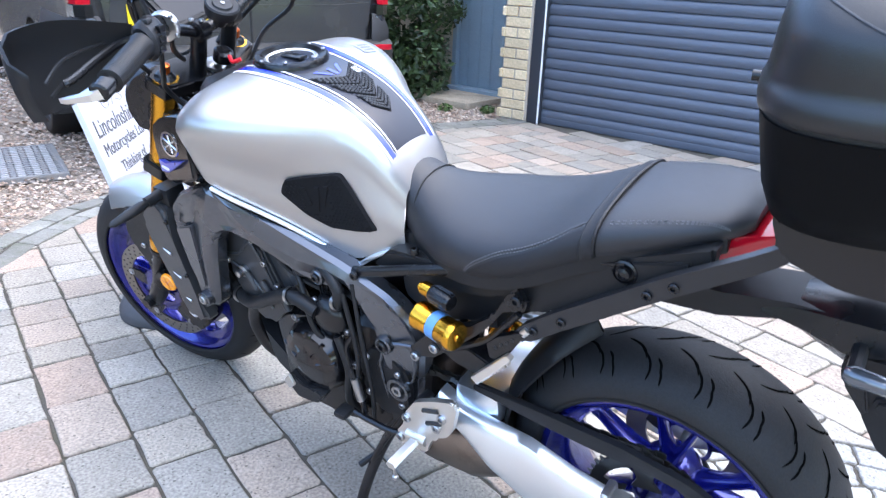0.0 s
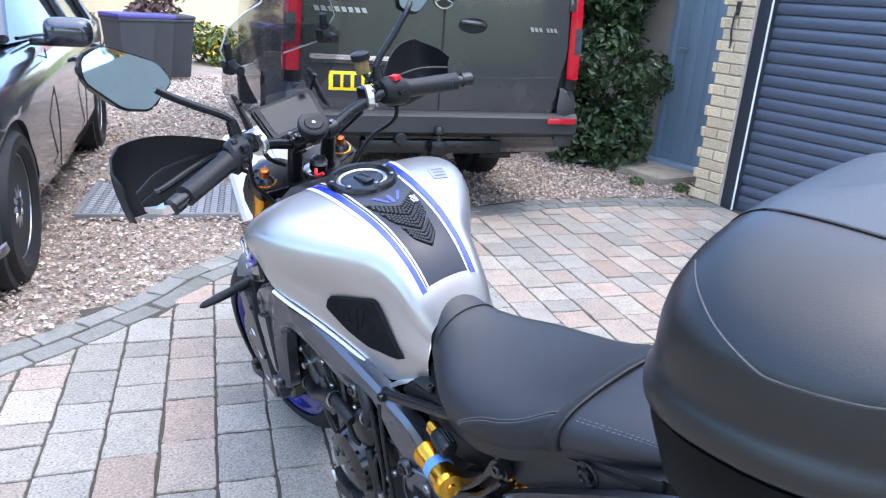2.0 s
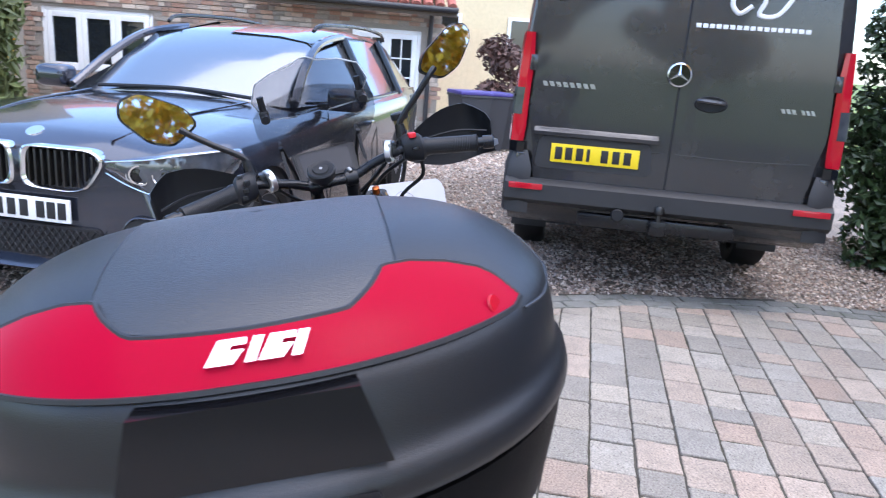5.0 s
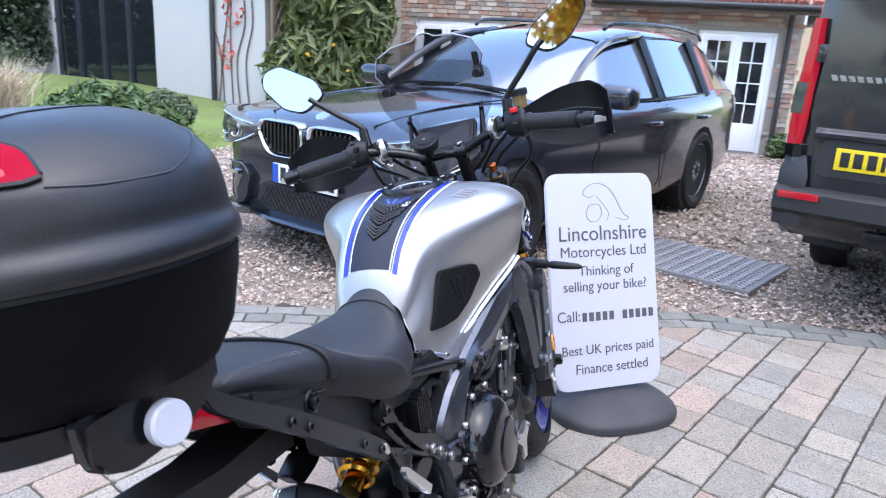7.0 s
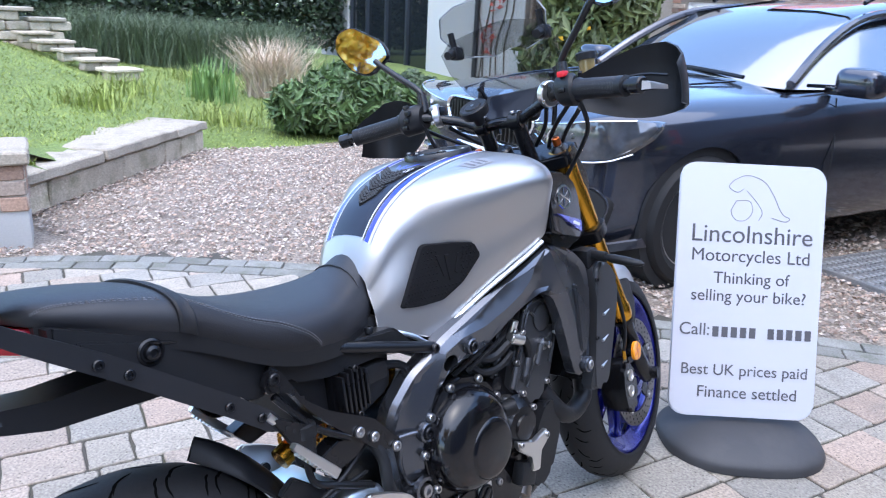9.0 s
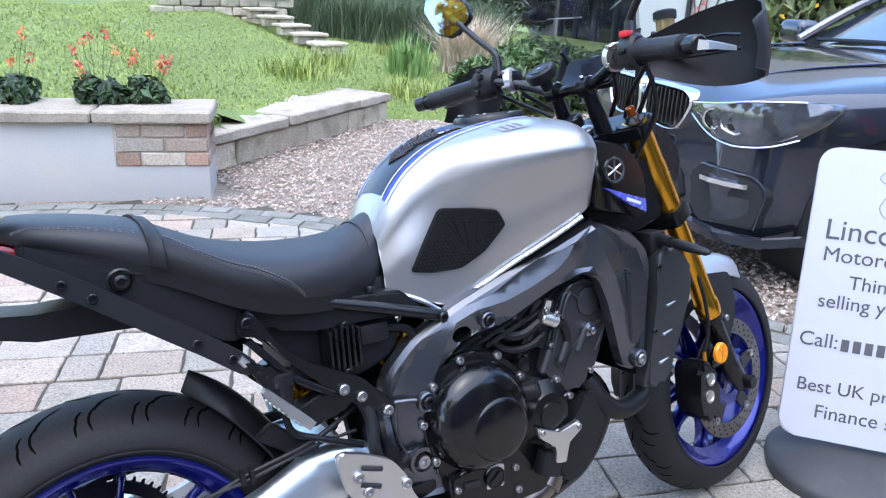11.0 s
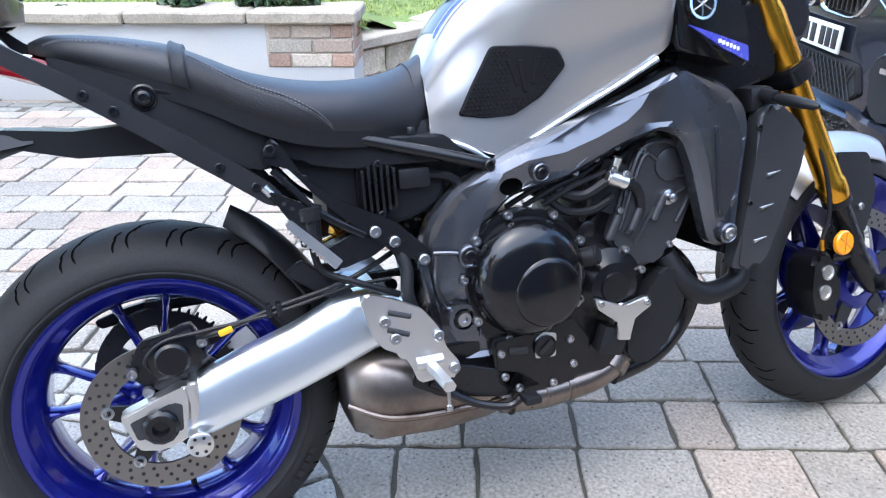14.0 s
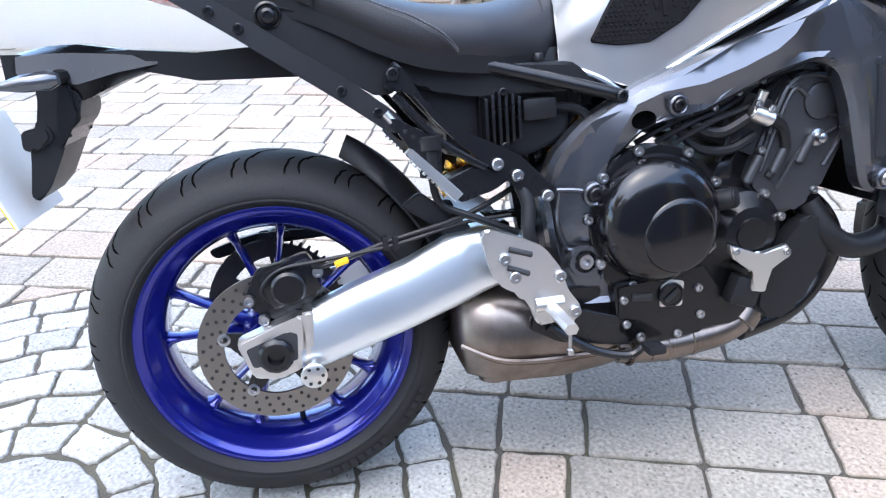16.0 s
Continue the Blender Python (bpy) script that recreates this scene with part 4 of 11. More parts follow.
# ---- the parked car ----
def smooth1(xs, ys, x):
    """A smooth line through (xs, ys) at x."""
    x = min(max(x, xs[0]), xs[-1])
    i = max(0, min(len(xs) - 2, int(np.searchsorted(xs, x)) - 1))
    h = xs[i + 1] - xs[i]
    t = (x - xs[i]) / h

    def slope(j):
        if j == 0:
            return (ys[1] - ys[0]) / (xs[1] - xs[0])
        if j == len(xs) - 1:
            return (ys[-1] - ys[-2]) / (xs[-1] - xs[-2])
        return (ys[j + 1] - ys[j - 1]) / (xs[j + 1] - xs[j - 1])
    m0, m1 = slope(i) * h, slope(i + 1) * h
    return (2 * t ** 3 - 3 * t * t + 1) * ys[i] + (t ** 3 - 2 * t * t + t) * m0 + (3 * t * t - 2 * t ** 3) * ys[i + 1] + (t ** 3 - t * t) * m1


def wheel(parent, c, R, w, rim_mat, spokes=10, side=1, label="alloy wheel"):
    """A road wheel: tyre, rim and spokes; the axle runs along y and side says which way it faces."""
    x, y, z = c
    a, b = (x, y, z), (x, y + 1, z)
    h = w / 2
    prof = [(-h * 0.8, R * 0.70), (-h, R * 0.80), (-h * 0.98, R * 0.93), (-h * 0.8, R * 0.985), (-h * 0.4, R), (h * 0.4, R), (h * 0.8, R * 0.985), (h * 0.98, R * 0.93), (h, R * 0.80), (h * 0.8, R * 0.70)]
    wh = part("wheel", ring_profile(prof, a, b, 40), M_TYRE, parent, "black tyre on a dark alloy rim")
    ri = R * 0.72
    part("rim", ring_profile([(-h * 0.75, ri), (-h * 0.75, ri * 0.94), (0, ri * 0.86), (h * 0.75, ri * 0.94), (h * 0.75, ri)], a, b, 40), rim_mat, wh)
    f = y + side * h * 0.45
    bm = bmesh.new()
    for i in range(spokes):
        t = 2 * math.pi * i / spokes
        p0 = Vector((x + 0.045 * math.cos(t), f + side * 0.02, z + 0.045 * math.sin(t)))
        p1 = Vector((x + ri * 0.93 * math.cos(t), f, z + ri * 0.93 * math.sin(t)))
        rod(p0, p1, 0.020, 0.016, 6, bm=bm)
    part("spoke_set", bm, rim_mat, wh)
    part("hub", lathe([(0, 0.075), (0.02, 0.07), (0.03, 0.03), (0.031, 0.0005)], (x, f, z), (x, f + side, z), 20), rim_mat, wh)
    part("brake", lathe([(0, ri * 0.8), (0.02, ri * 0.8)], (x, y - side * 0.02, z), (x, y, z), 24), M_DARK_ROOM, wh)
    return wh


CAR_H = Vector((-0.95, 0.312)).normalized()
# local axes: x forwards, y to its left, origin on the ground below the front axle
CAR_O = Vector((3.50, 1.39))
car = thing("estate_car", "dark blue-grey estate car parked on the gravel", "car", Matrix(((CAR_H.x, -CAR_H.y, 0, CAR_O.x), (CAR_H.y, CAR_H.x, 0, CAR_O.y), (0, 0, 1, -0.03), (0, 0, 0, 1))))
# stations along the body: x, half width, sill height, shoulder height, crown height at the middle
CX = [-4.02, -3.95, -3.75, -3.3, -2.9, -2.2, -1.6, -1.15, -0.6, 0.0, 0.38, 0.60, 0.71, 0.75]
NOSE = Matrix.Translation((-0.11, 0, 0))
CW = [0.70, 0.80, 0.87, 0.91, 0.925, 0.93, 0.93, 0.93, 0.93, 0.928, 0.905, 0.85, 0.77, 0.68]
CZ0 = [0.40, 0.33, 0.28, 0.24, 0.22, 0.21, 0.21, 0.21, 0.22, 0.24, 0.22, 0.20, 0.21, 0.24]
CZ1 = [0.80, 0.92, 0.98, 1.00, 0.985, 0.965, 0.95, 0.94, 0.91, 0.88, 0.855, 0.825, 0.795, 0.765]
CZ2 = [0.84, 0.98, 1.03, 1.05, 1.04, 1.03, 1.03, 1.02, 0.99, 0.965, 0.925, 0.885, 0.85, 0.815]


def car_ring(x):
    w, z0, z1, z2 = (smooth1(CX, c, x) for c in (CW, CZ0, CZ1, CZ2))
    half = [(0.0, z2), (0.45 * w, z2 - 0.012), (0.78 * w, z2 - 0.045), (0.93 * w, z1 + 0.01), (0.985 * w, z1 - 0.05), (w, z1 - 0.18), (0.985 * w, z1 - 0.34), (0.995 * w, z0 + 0.16), (0.97 * w, z0 + 0.04), (0.90 * w, z0), (0.0, z0)]
    return [(x, y, z) for y, z in half] + [(x, -y, z) for y, z in half[-2:0:-1]]


xs = sorted(set(np.linspace(-4.02, 0.75, 54).tolist()))
bm = loft([car_ring(x) for x in xs])
bod = part("body", bm, M_CAR, car, "dark metallic blue-grey paintwork", smooth=50)
# wheel arches are cut out of the body


def cut(ob, cutter):
    """Takes one solid away from another and keeps the result as a plain mesh."""
    tool = bpy.data.objects.new("tool", bpy.data.meshes.new("tool"))
    cutter.to_mesh(tool.data)
    cutter.free()
    scene.collection.objects.link(tool)
    md = ob.modifiers.new("cut", "BOOLEAN")
    md.operation, md.object, md.solver = "DIFFERENCE", tool, "EXACT"
    tool.parent = ob.parent
    bpy.context.view_layer.update()
    me = bpy.data.meshes.new_from_object(ob.evaluated_get(bpy.context.evaluated_depsgraph_get()))
    ob.modifiers.clear()
    ob.data = me
    bpy.data.objects.remove(tool)


tool_bm = bmesh.new()
for ax in (0.09, -2.85):
    for sd in (1, -1):
        rod((ax, sd * 0.56, 0.335), (ax, sd * 1.3, 0.335), 0.378, n=48, bm=tool_bm)
cut(bod, tool_bm)
for ax in (0.09, -2.85):
    for sd in (1, -1):
        part("arch_liner", lathe([(0.0, 0.377), (-0.32, 0.376), (-0.34, 0.30), (-0.34, 0.01)], (ax, sd * 0.90, 0.335), (ax, sd * 1.9, 0.335), 40), M_DARK_ROOM, bod)
        wheel(car, (ax, sd * 0.815, 0.335), 0.335, 0.235, M_STEEL, 10, sd)
# cabin
def cabin_ring(x, wb, wt, zb, zt):
    half = [(0, zt), (wt * 0.6, zt - 0.008), (wt * 0.9, zt - 0.035), (wt, zt - 0.08), (wb, zb)]
    return [(x, y, z) for y, z in half] + [(x, -y, z) for y, z in half[::-1][:-1]]


GX = [(-0.62, 0.76, 0.70, 0.96, 0.99), (-0.95, 0.80, 0.66, 0.96, 1.20), (-1.35, 0.84, 0.63, 0.95, 1.385), (-1.9, 0.86, 0.62, 0.95, 1.465), (-2.6, 0.86, 0.62, 0.96, 1.475), (-3.2, 0.85, 0.61, 0.97, 1.45), (-3.55, 0.83, 0.58, 0.98, 1.39), (-3.85, 0.78, 0.56, 0.97, 1.10)]
part("greenhouse", loft([cabin_ring(*g) for g in GX]), M_CAR_SCREEN, car, "tinted car windows and windscreen", smooth=30)
part("roof", loft([[(x, y, z + 0.006) for x, y, z in cabin_ring(*g)[:4] + cabin_ring(*g)[-3:]] for g in GX[2:7]], closed=False, caps=False), M_CAR, car)
for sd in (1, -1):
    def side(i, f):
        x, wb, wt, zb, zt = GX[i]
        return Vector((x, sd * (wb + (wt - wb) * f + 0.006), zb + (zt - 0.08 - zb) * f))
    part("a_pillar", tube([(-0.66, sd * 0.76, 0.985), (-0.98, sd * 0.70, 1.19), (-1.36, sd * 0.655, 1.345), (-1.9, sd * 0.635, 1.41)], 0.028, n=8), M_CAR, car)
    part("roof_rail", tube([(-1.5, sd * 0.56, 1.435), (-1.7, sd * 0.57, 1.485), (-2.6, sd * 0.575, 1.505), (-3.3, sd * 0.56, 1.475), (-3.5, sd * 0.54, 1.42)], 0.014, n=8), M_BLACK_SATIN, car, "black roof rail")
    part("window_trim", tube([(-0.75, sd * 0.80, 0.985), (-1.5, sd * 0.862, 0.968), (-2.6, sd * 0.875, 0.972), (-3.6, sd * 0.845, 0.992)], 0.010, n=6), M_BLACK_GLOSS, car)
    for x0, x1 in ((-1.95, -1.93), (-2.92, -2.90)):
        part("pillar", tube([(x0, sd * 0.872, 0.965), (x1 - 0.02, sd * 0.635, 1.40)], 0.032, n=6, smooth=1), M_BLACK_GLOSS, car)
    for x0, x1 in ((-0.86, -1.93), (-1.97, -3.0)):
        part("door_seam", tube([(x0, sd * 0.93, 0.30), (x0 - 0.02, sd * 0.938, 0.6), (x0, sd * 0.905, 0.93)], 0.004, n=5), M_DARK_ROOM, car)
    for x in (-1.72, -2.78):
        part("door_handle", box((0.20, 0.035, 0.032), (x, sd * 0.945, 0.80), 0.012), M_CAR, car)
    mi = part("wing_mirror", box((0.17, 0.24, 0.15), (-0.86, sd * 1.03, 1.02), 0.066, seg=5), M_CAR, car)
    part("mirror_foot", box((0.06, 0.12, 0.04), (-0.86, sd * 0.90, 0.965), 0.012), M_BLACK_GLOSS, mi)
    TURN[0] = NOSE
    hl = part("headlight", loft([[(x0, sd * y, z0), (x0 + 0.018, sd * (y + 0.006), (z0 + z1) / 2), (x0 + 0.004, sd * (y - 0.004), z1), (x0 - 0.06, sd * (y - 0.04), z1), (x0 - 0.06, sd * (y - 0.04), z0)] for x0, y, z0, z1 in ((0.880, 0.44, 0.730, 0.775), (0.886, 0.55, 0.685, 0.792), (0.880, 0.655, 0.655, 0.812), (0.852, 0.762, 0.650, 0.828), (0.780, 0.855, 0.668, 0.840), (0.690, 0.910, 0.705, 0.846), (0.600, 0.936, 0.762, 0.842), (0.555, 0.938, 0.800, 0.836))]), M_CLEAR_LENS, car, "clear headlamp with bright rings", smooth=60)
    part("brow", tube([(0.888, sd * 0.44, 0.778), (0.890, sd * 0.55, 0.792), (0.882, sd * 0.66, 0.808), (0.858, sd * 0.766, 0.830), (0.785, sd * 0.858, 0.844), (0.695, sd * 0.914, 0.850)], 0.004, n=6), M_CHROME, hl)
    part("under_line", tube([(0.886, sd * 0.44, 0.727), (0.892, sd * 0.55, 0.682), (0.886, sd * 0.66, 0.652), (0.858, sd * 0.766, 0.647), (0.786, sd * 0.860, 0.665), (0.696, sd * 0.915, 0.702)], 0.004, n=6), M_CHROME, hl)
    for yy in (0.60, 0.725):
        part("light_strip", tube([(0.898 - 0.6 * max(0, y - 0.62) ** 1.5, sd * y, z) for y, z in ((yy - 0.055, 0.742), (yy - 0.045, 0.708), (yy + 0.02, 0.692), (yy + 0.045, 0.706))], 0.005, n=6, smooth=2), M_CHROME, hl)
    for yy, xx in ((0.60, 0.886), (0.725, 0.862)):
        ln = part("lamp_ring", ring_profile([(0, 0.040), (0.010, 0.043), (0.010, 0.036), (0, 0.036)], (xx, sd * yy, 0.735), (xx + 1, sd * (yy + 0.4), 0.735), 20), M_CHROME, hl)
        part("projector", lathe([(0, 0.034), (0.012, 0.028), (0.016, 0.0005)], (xx + 0.002, sd * yy, 0.735), (xx + 1, sd * (yy + 0.4), 0.735), 16), M_BLACK_GLOSS, hl)
    # kidney grille: a rounded hexagon in a bright surround
    kid = rounded([(0.022, 0.665), (0.030, 0.795), (0.055, 0.820), (0.37, 0.818), (0.425, 0.772), (0.345, 0.648), (0.27, 0.622), (0.06, 0.630)], 0.055, 5)
    back = lambda y: 0.888 - 0.10 * y * y
    bm = bmesh.new()
    outer = [[bm.verts.new((back(y) + dx, sd * (0.222 + (y - 0.222) * k), 0.722 + (z - 0.722) * k)) for y, z in kid] for dx, k in ((-0.05, 1.06), (0.012, 1.05), (0.018, 0.99), (0.010, 0.91), (-0.03, 0.90))]
    for p_, q_ in zip(outer, outer[1:]):
        for i in range(len(kid)):
            bm.faces.new((p_[i], p_[(i + 1) % len(kid)], q_[(i + 1) % len(kid)], q_[i]))
    g = part("grille", loft([[(back(y) + dx, sd * (0.222 + (y - 0.222) * 0.92), 0.722 + (z - 0.722) * 0.92) for y, z in kid] for dx in (-0.06, -0.022)]), M_DARK_ROOM, car, "twin upright grille in a bright surround", smooth=40)
    part("surround", bm, M_CHROME, g, "thick chrome surround", smooth=50)
    for i in range(10):
        y = 0.055 + 0.0345 * i
        h0, h1 = 0.642 + 0.11 * max(0, (y - 0.29) / 0.11) ** 1.2, 0.805 - 0.03 * max(0, (y - 0.33) / 0.07)
        part("slat", box((0.030, 0.011, max(0.03, h1 - h0)), (back(y) - 0.008, sd * y, (h0 + h1) / 2), 0.004), M_CHAIN, g)
    nose = lambda y: 0.875 - 1.5 * max(0, y - 0.62) ** 1.6
    intake = part("air_intake", slab(rounded([(0.50, 0.475), (0.56, 0.525), (0.80, 0.515), (0.845, 0.46), (0.83, 0.30), (0.60, 0.285), (0.53, 0.33)], 0.02, 3), 0, 0.05, 0.006, "yz"), M_DARK_ROOM, car, "black honeycomb side intake")
    for v in intake.data.vertices:
        y = v.co.y
        v.co.x += nose(y) - 0.040
        v.co.y = sd * y
    part("fog_lamp", loft([[(nose(y) + 0.025, sd * y, 0.488), (nose(y) + 0.025, sd * y, 0.468), (nose(y) - 0.01, sd * y, 0.462), (nose(y) - 0.01, sd * y, 0.490)] for y in (0.59, 0.65, 0.72, 0.785)]), M_CHROME, intake, "slim bright fog lamp")
    part("intake_rim", tube([(nose(y) + 0.008, sd * y, z) for y, z in ((0.50, 0.44), (0.52, 0.49), (0.57, 0.532), (0.65, 0.535), (0.73, 0.53), (0.80, 0.52), (0.845, 0.46), (0.838, 0.38), (0.83, 0.30))], 0.005, n=8), M_CAR, intake)
    part("blade", loft([[(x0, sd * y, z0), (x0 + 0.03, sd * y, z0 - 0.01), (x0 + 0.02, sd * y, z0 - 0.05), (x0 - 0.04, sd * y, z0 - 0.05)] for x0, y, z0 in ((0.89, 0.46, 0.30), (0.89, 0.56, 0.285), (0.86, 0.72, 0.275), (0.73, 0.86, 0.275), (0.58, 0.925, 0.30))]), M_CAR, intake, smooth=40)
    TURN[0] = None
    part("tail_lamp", box((0.12, 0.30, 0.15), (-3.93, sd * 0.62, 0.82), 0.03), M_RED_LENS, car)
TURN[0] = NOSE
lg = part("lower_grille", slab(rounded([(-0.44, 0.345), (-0.38, 0.455), (0.38, 0.455), (0.44, 0.345), (0.36, 0.30), (-0.36, 0.30)], 0.02, 3), 0.84, 0.885, 0.006, "yz"), M_DARK_ROOM, car, "black honeycomb lower grille")
for i in range(21):
    for lean in (-1, 1):
        y = -0.36 + 0.036 * i
        part("mesh_bar", rod((0.890, y - 0.05 * lean, 0.312), (0.890, y + 0.05 * lean, 0.445), 0.003, n=4), M_BLACK_PLASTIC, lg)
part("front_lip", loft([[(x0 + 0.03, y, 0.262), (x0 + 0.04, y, 0.248), (x0, y, 0.225), (x0 - 0.10, y, 0.235)] for y, x0 in ((-0.80, 0.70), (-0.6, 0.83), (-0.3, 0.875), (0, 0.885), (0.3, 0.875), (0.6, 0.83), (0.80, 0.70))]), M_CAR, car, smooth=40)
part("bonnet_badge", lathe([(0, 0.042), (0.006, 0.040), (0.008, 0.0005)], (0.765, 0, 0.866), (0.86, 0, 1.06), 24), M_CHROME, car, "round bonnet badge")
for sd in (1, -1):
    part("bonnet_crease", tube([(-0.4, sd * 0.52, 0.980), (0.3, sd * 0.46, 0.935), (0.78, sd * 0.40, 0.855)], 0.006, n=6), M_CAR, bod)
cp = part("number_plate", box((0.012, 0.52, 0.111), (0.898, 0, 0.53), 0.004), M_PLATE_W, car, "white front number plate with dark bars")
part("plate_flash", box((0.004, 0.045, 0.105), (0.905, -0.235, 0.53)), M_BLUE_MARK, cp)
for i, yy in enumerate((-0.17, -0.105, -0.04, 0.025, 0.11, 0.165, 0.22)):
    part("bar", box((0.004, 0.042, 0.078), (0.9055, yy, 0.53), 0.001), M_INK, cp)
TURN[0] = None
part("wiper", tube([(-0.60, 0.5, 1.0), (-0.66, 0.0, 1.02), (-0.62, -0.55, 1.0)], 0.012, n=6), M_BLACK_PLASTIC, car)

# ---- the parked van ----
VAN_H = Vector((0.95, -0.312)).normalized()
VAN_O = Vector((3.05, -1.62))
van = thing("panel_van", "tall charcoal grey panel van with its rear doors shut", "van", Matrix(((VAN_H.x, -VAN_H.y, 0, VAN_O.x), (VAN_H.y, VAN_H.x, 0, VAN_O.y), (0, 0, 1, -0.03), (0, 0, 0, 1))))
# local axes: x forwards from the rear face, y to its left


def van_half(z):
    """Half the width of the van's body at a height."""
    return float(np.interp(z, [0.35, 0.55, 0.80, 1.10, 1.40, 1.80, 2.20, 2.45, 2.60], [0.86, 0.885, 0.89, 0.885, 0.865, 0.825, 0.775, 0.72, 0.58]))


def van_ring(x, k, z0, zt):
    zs = [zt, zt - 0.02, zt - 0.08, zt - 0.20] + list(np.linspace(zt - 0.45, z0 + 0.05, 8)) + [z0]
    half = [(0.0, zt)] + [(k * (van_half(z * 2.60 / zt if zt < 2.5 and z > 1.0 else z) - (0.10 if i == 0 else 0.03 if i == 1 else 0)), z) for i, z in enumerate(zs)] + [(0.0, z0)]
    return [(x, y, z) for y, z in half] + [(x, -y, z) for y, z in half[-2:0:-1]]


van_body = part("body", loft([van_ring(*q) for q in ((0.012, 0.955, 0.58, 2.58), (0.02, 0.975, 0.56, 2.60), (0.06, 0.995, 0.50, 2.62), (0.16, 1.0, 0.42, 2.64), (3.0, 1.0, 0.40, 2.64), (4.2, 1.0, 0.40, 2.56), (4.9, 0.98, 0.40, 1.85), (5.5, 0.94, 0.40, 1.22), (5.8, 0.80, 0.42, 1.0))]), M_VAN, van, "charcoal grey paintwork, a little dusty", smooth=40)
tool_bm = bmesh.new()
for ax in (1.36, 4.75):
    for sd in (1, -1):
        rod((ax, sd * 0.58, 0.345), (ax, sd * 1.2, 0.345), 0.40, n=40, bm=tool_bm)
cut(van_body, tool_bm)
for sd in (1, -1):
    # each door: a sheet that follows the body's edge, with rounded corners and a step round the plate recess
    edge = [(sd * 0.006, 0.655), (sd * 0.70, 0.662), (sd * 0.735, 0.70), (sd * 0.755, 0.90)] + [(sd * (van_half(z) - 0.095), z) for z in (1.05, 1.25, 1.5, 1.8, 2.1, 2.35)] + [(sd * 0.60, 2.50), (sd * 0.006, 2.52)]
    d = part("rear_door", slab(rounded(edge, 0.045, 4), 0.010, -0.016, 0.006, "yz"), M_VAN, van, "charcoal rear door", smooth=35)
    part("waist_crease", tube([(-0.0165, sd * 0.03, 0.905), (-0.0165, sd * 0.4, 0.900), (-0.0165, sd * 0.735, 0.915)], 0.0018, n=6), M_VAN_PLASTIC, d)
    part("window_pressing", slab(rounded([(sd * 0.06, 1.56), (sd * 0.665, 1.56), (sd * 0.605, 2.36), (sd * 0.06, 2.40)], 0.05, 4), -0.015, -0.020, 0.003, "yz"), M_VAN, d)
    for z in (0.80, 1.34, 2.2):
        part("hinge", box((0.035, 0.05, 0.085), (-0.008, sd * (van_half(z) - 0.075), z), 0.008), M_VAN, d)
    lamp = []
    for z in np.linspace(0.905, 1.50, 9):
        w = van_half(z)
        t = float(np.interp(z, [0.905, 1.0, 1.35, 1.50], [0.062, 0.070, 0.062, 0.040]))
        lamp.append([(-0.012, sd * (w - 0.018 - t), z), (-0.030, sd * (w - 0.022 - t * 0.5), z), (-0.024, sd * (w - 0.012), z), (0.03, sd * (w + 0.004), z), (0.12, sd * (w + 0.002), z), (0.12, sd * (w - 0.05), z), (0.02, sd * (w - 0.06), z)])
    tl = part("tail_lamp", loft(lamp), M_RED_LENS, van, "tall tapering red tail lamp", smooth=40)
    part("clear_band", loft([[(x - 0.003, y, z) for x, y, z in ring[1:4]] + [(0.0, ring[3][1], ring[3][2]), (0.0, ring[1][1], ring[1][2])] for ring in lamp[2:5]]), M_CLEAR_LENS, tl, "pale middle lens", smooth=40)
    part("lamp_base", loft([[(-0.02, sd * 0.80, z), (-0.03, sd * 0.84, z), (0.0, sd * 0.885, z), (0.10, sd * 0.89, z), (0.10, sd * 0.80, z)] for z in (0.845, 0.90)]), M_BLACK_GLOSS, tl)
    # the bumper's end rises beside the door and wraps round to the wheel arch
    part("bumper_corner", loft([[(x0, sd * y0, z) for x0, y0 in ((-0.055, 0.745), (-0.060, 0.80), (-0.03, 0.880), (0.06, 0.905), (0.90, 0.905), (0.90, 0.86), (0.02, 0.80))] for z in (0.50, 0.56, 0.70, 0.76)] + [[(x0 + 0.03, sd * (y0 - 0.01), 0.85) for x0, y0 in ((-0.040, 0.785), (-0.045, 0.82), (-0.025, 0.872), (0.04, 0.893), (0.86, 0.893), (0.86, 0.86), (0.02, 0.80))]]), M_VAN_PLASTIC, van, "grey plastic bumper corner", smooth=40)
    part("bumper_reflector", box((0.012, 0.19, 0.034), (-0.092, sd * 0.765, 0.662), 0.005), M_RED_LENS, van)
    for ax in (1.36, 4.75):
        wheel(van, (ax, sd * 0.775, 0.335), 0.335, 0.225, M_GREY_CAST, 8, sd)
    part("mud_flap", box((0.02, 0.25, 0.30), (0.93, sd * 0.775, 0.36), 0.006), M_VAN_PLASTIC, van)
part("bumper", loft([[(-0.02, y, z) if i in (0, 5) else (-0.085 + (0.03 if i in (1, 4) else 0) + 0.10 * max(0, abs(y) - 0.72), y, z) for i, z in enumerate((0.555, 0.558, 0.585, 0.675, 0.70, 0.702))] for y in (-0.885, -0.82, -0.72, -0.4, 0, 0.4, 0.72, 0.82, 0.885)]), M_VAN_PLASTIC, van, "dark plastic step bumper", smooth=40)
tb = part("tow_bar", box((0.07, 0.86, 0.075), (-0.02, 0.03, 0.495), 0.012), M_BLACK_SATIN, van, "black tow bar with a ball hitch")
for y in (-0.36, 0.42):
    part("bracket", box((0.25, 0.02, 0.13), (0.12, y, 0.50), 0.006), M_BLACK_SATIN, tb)
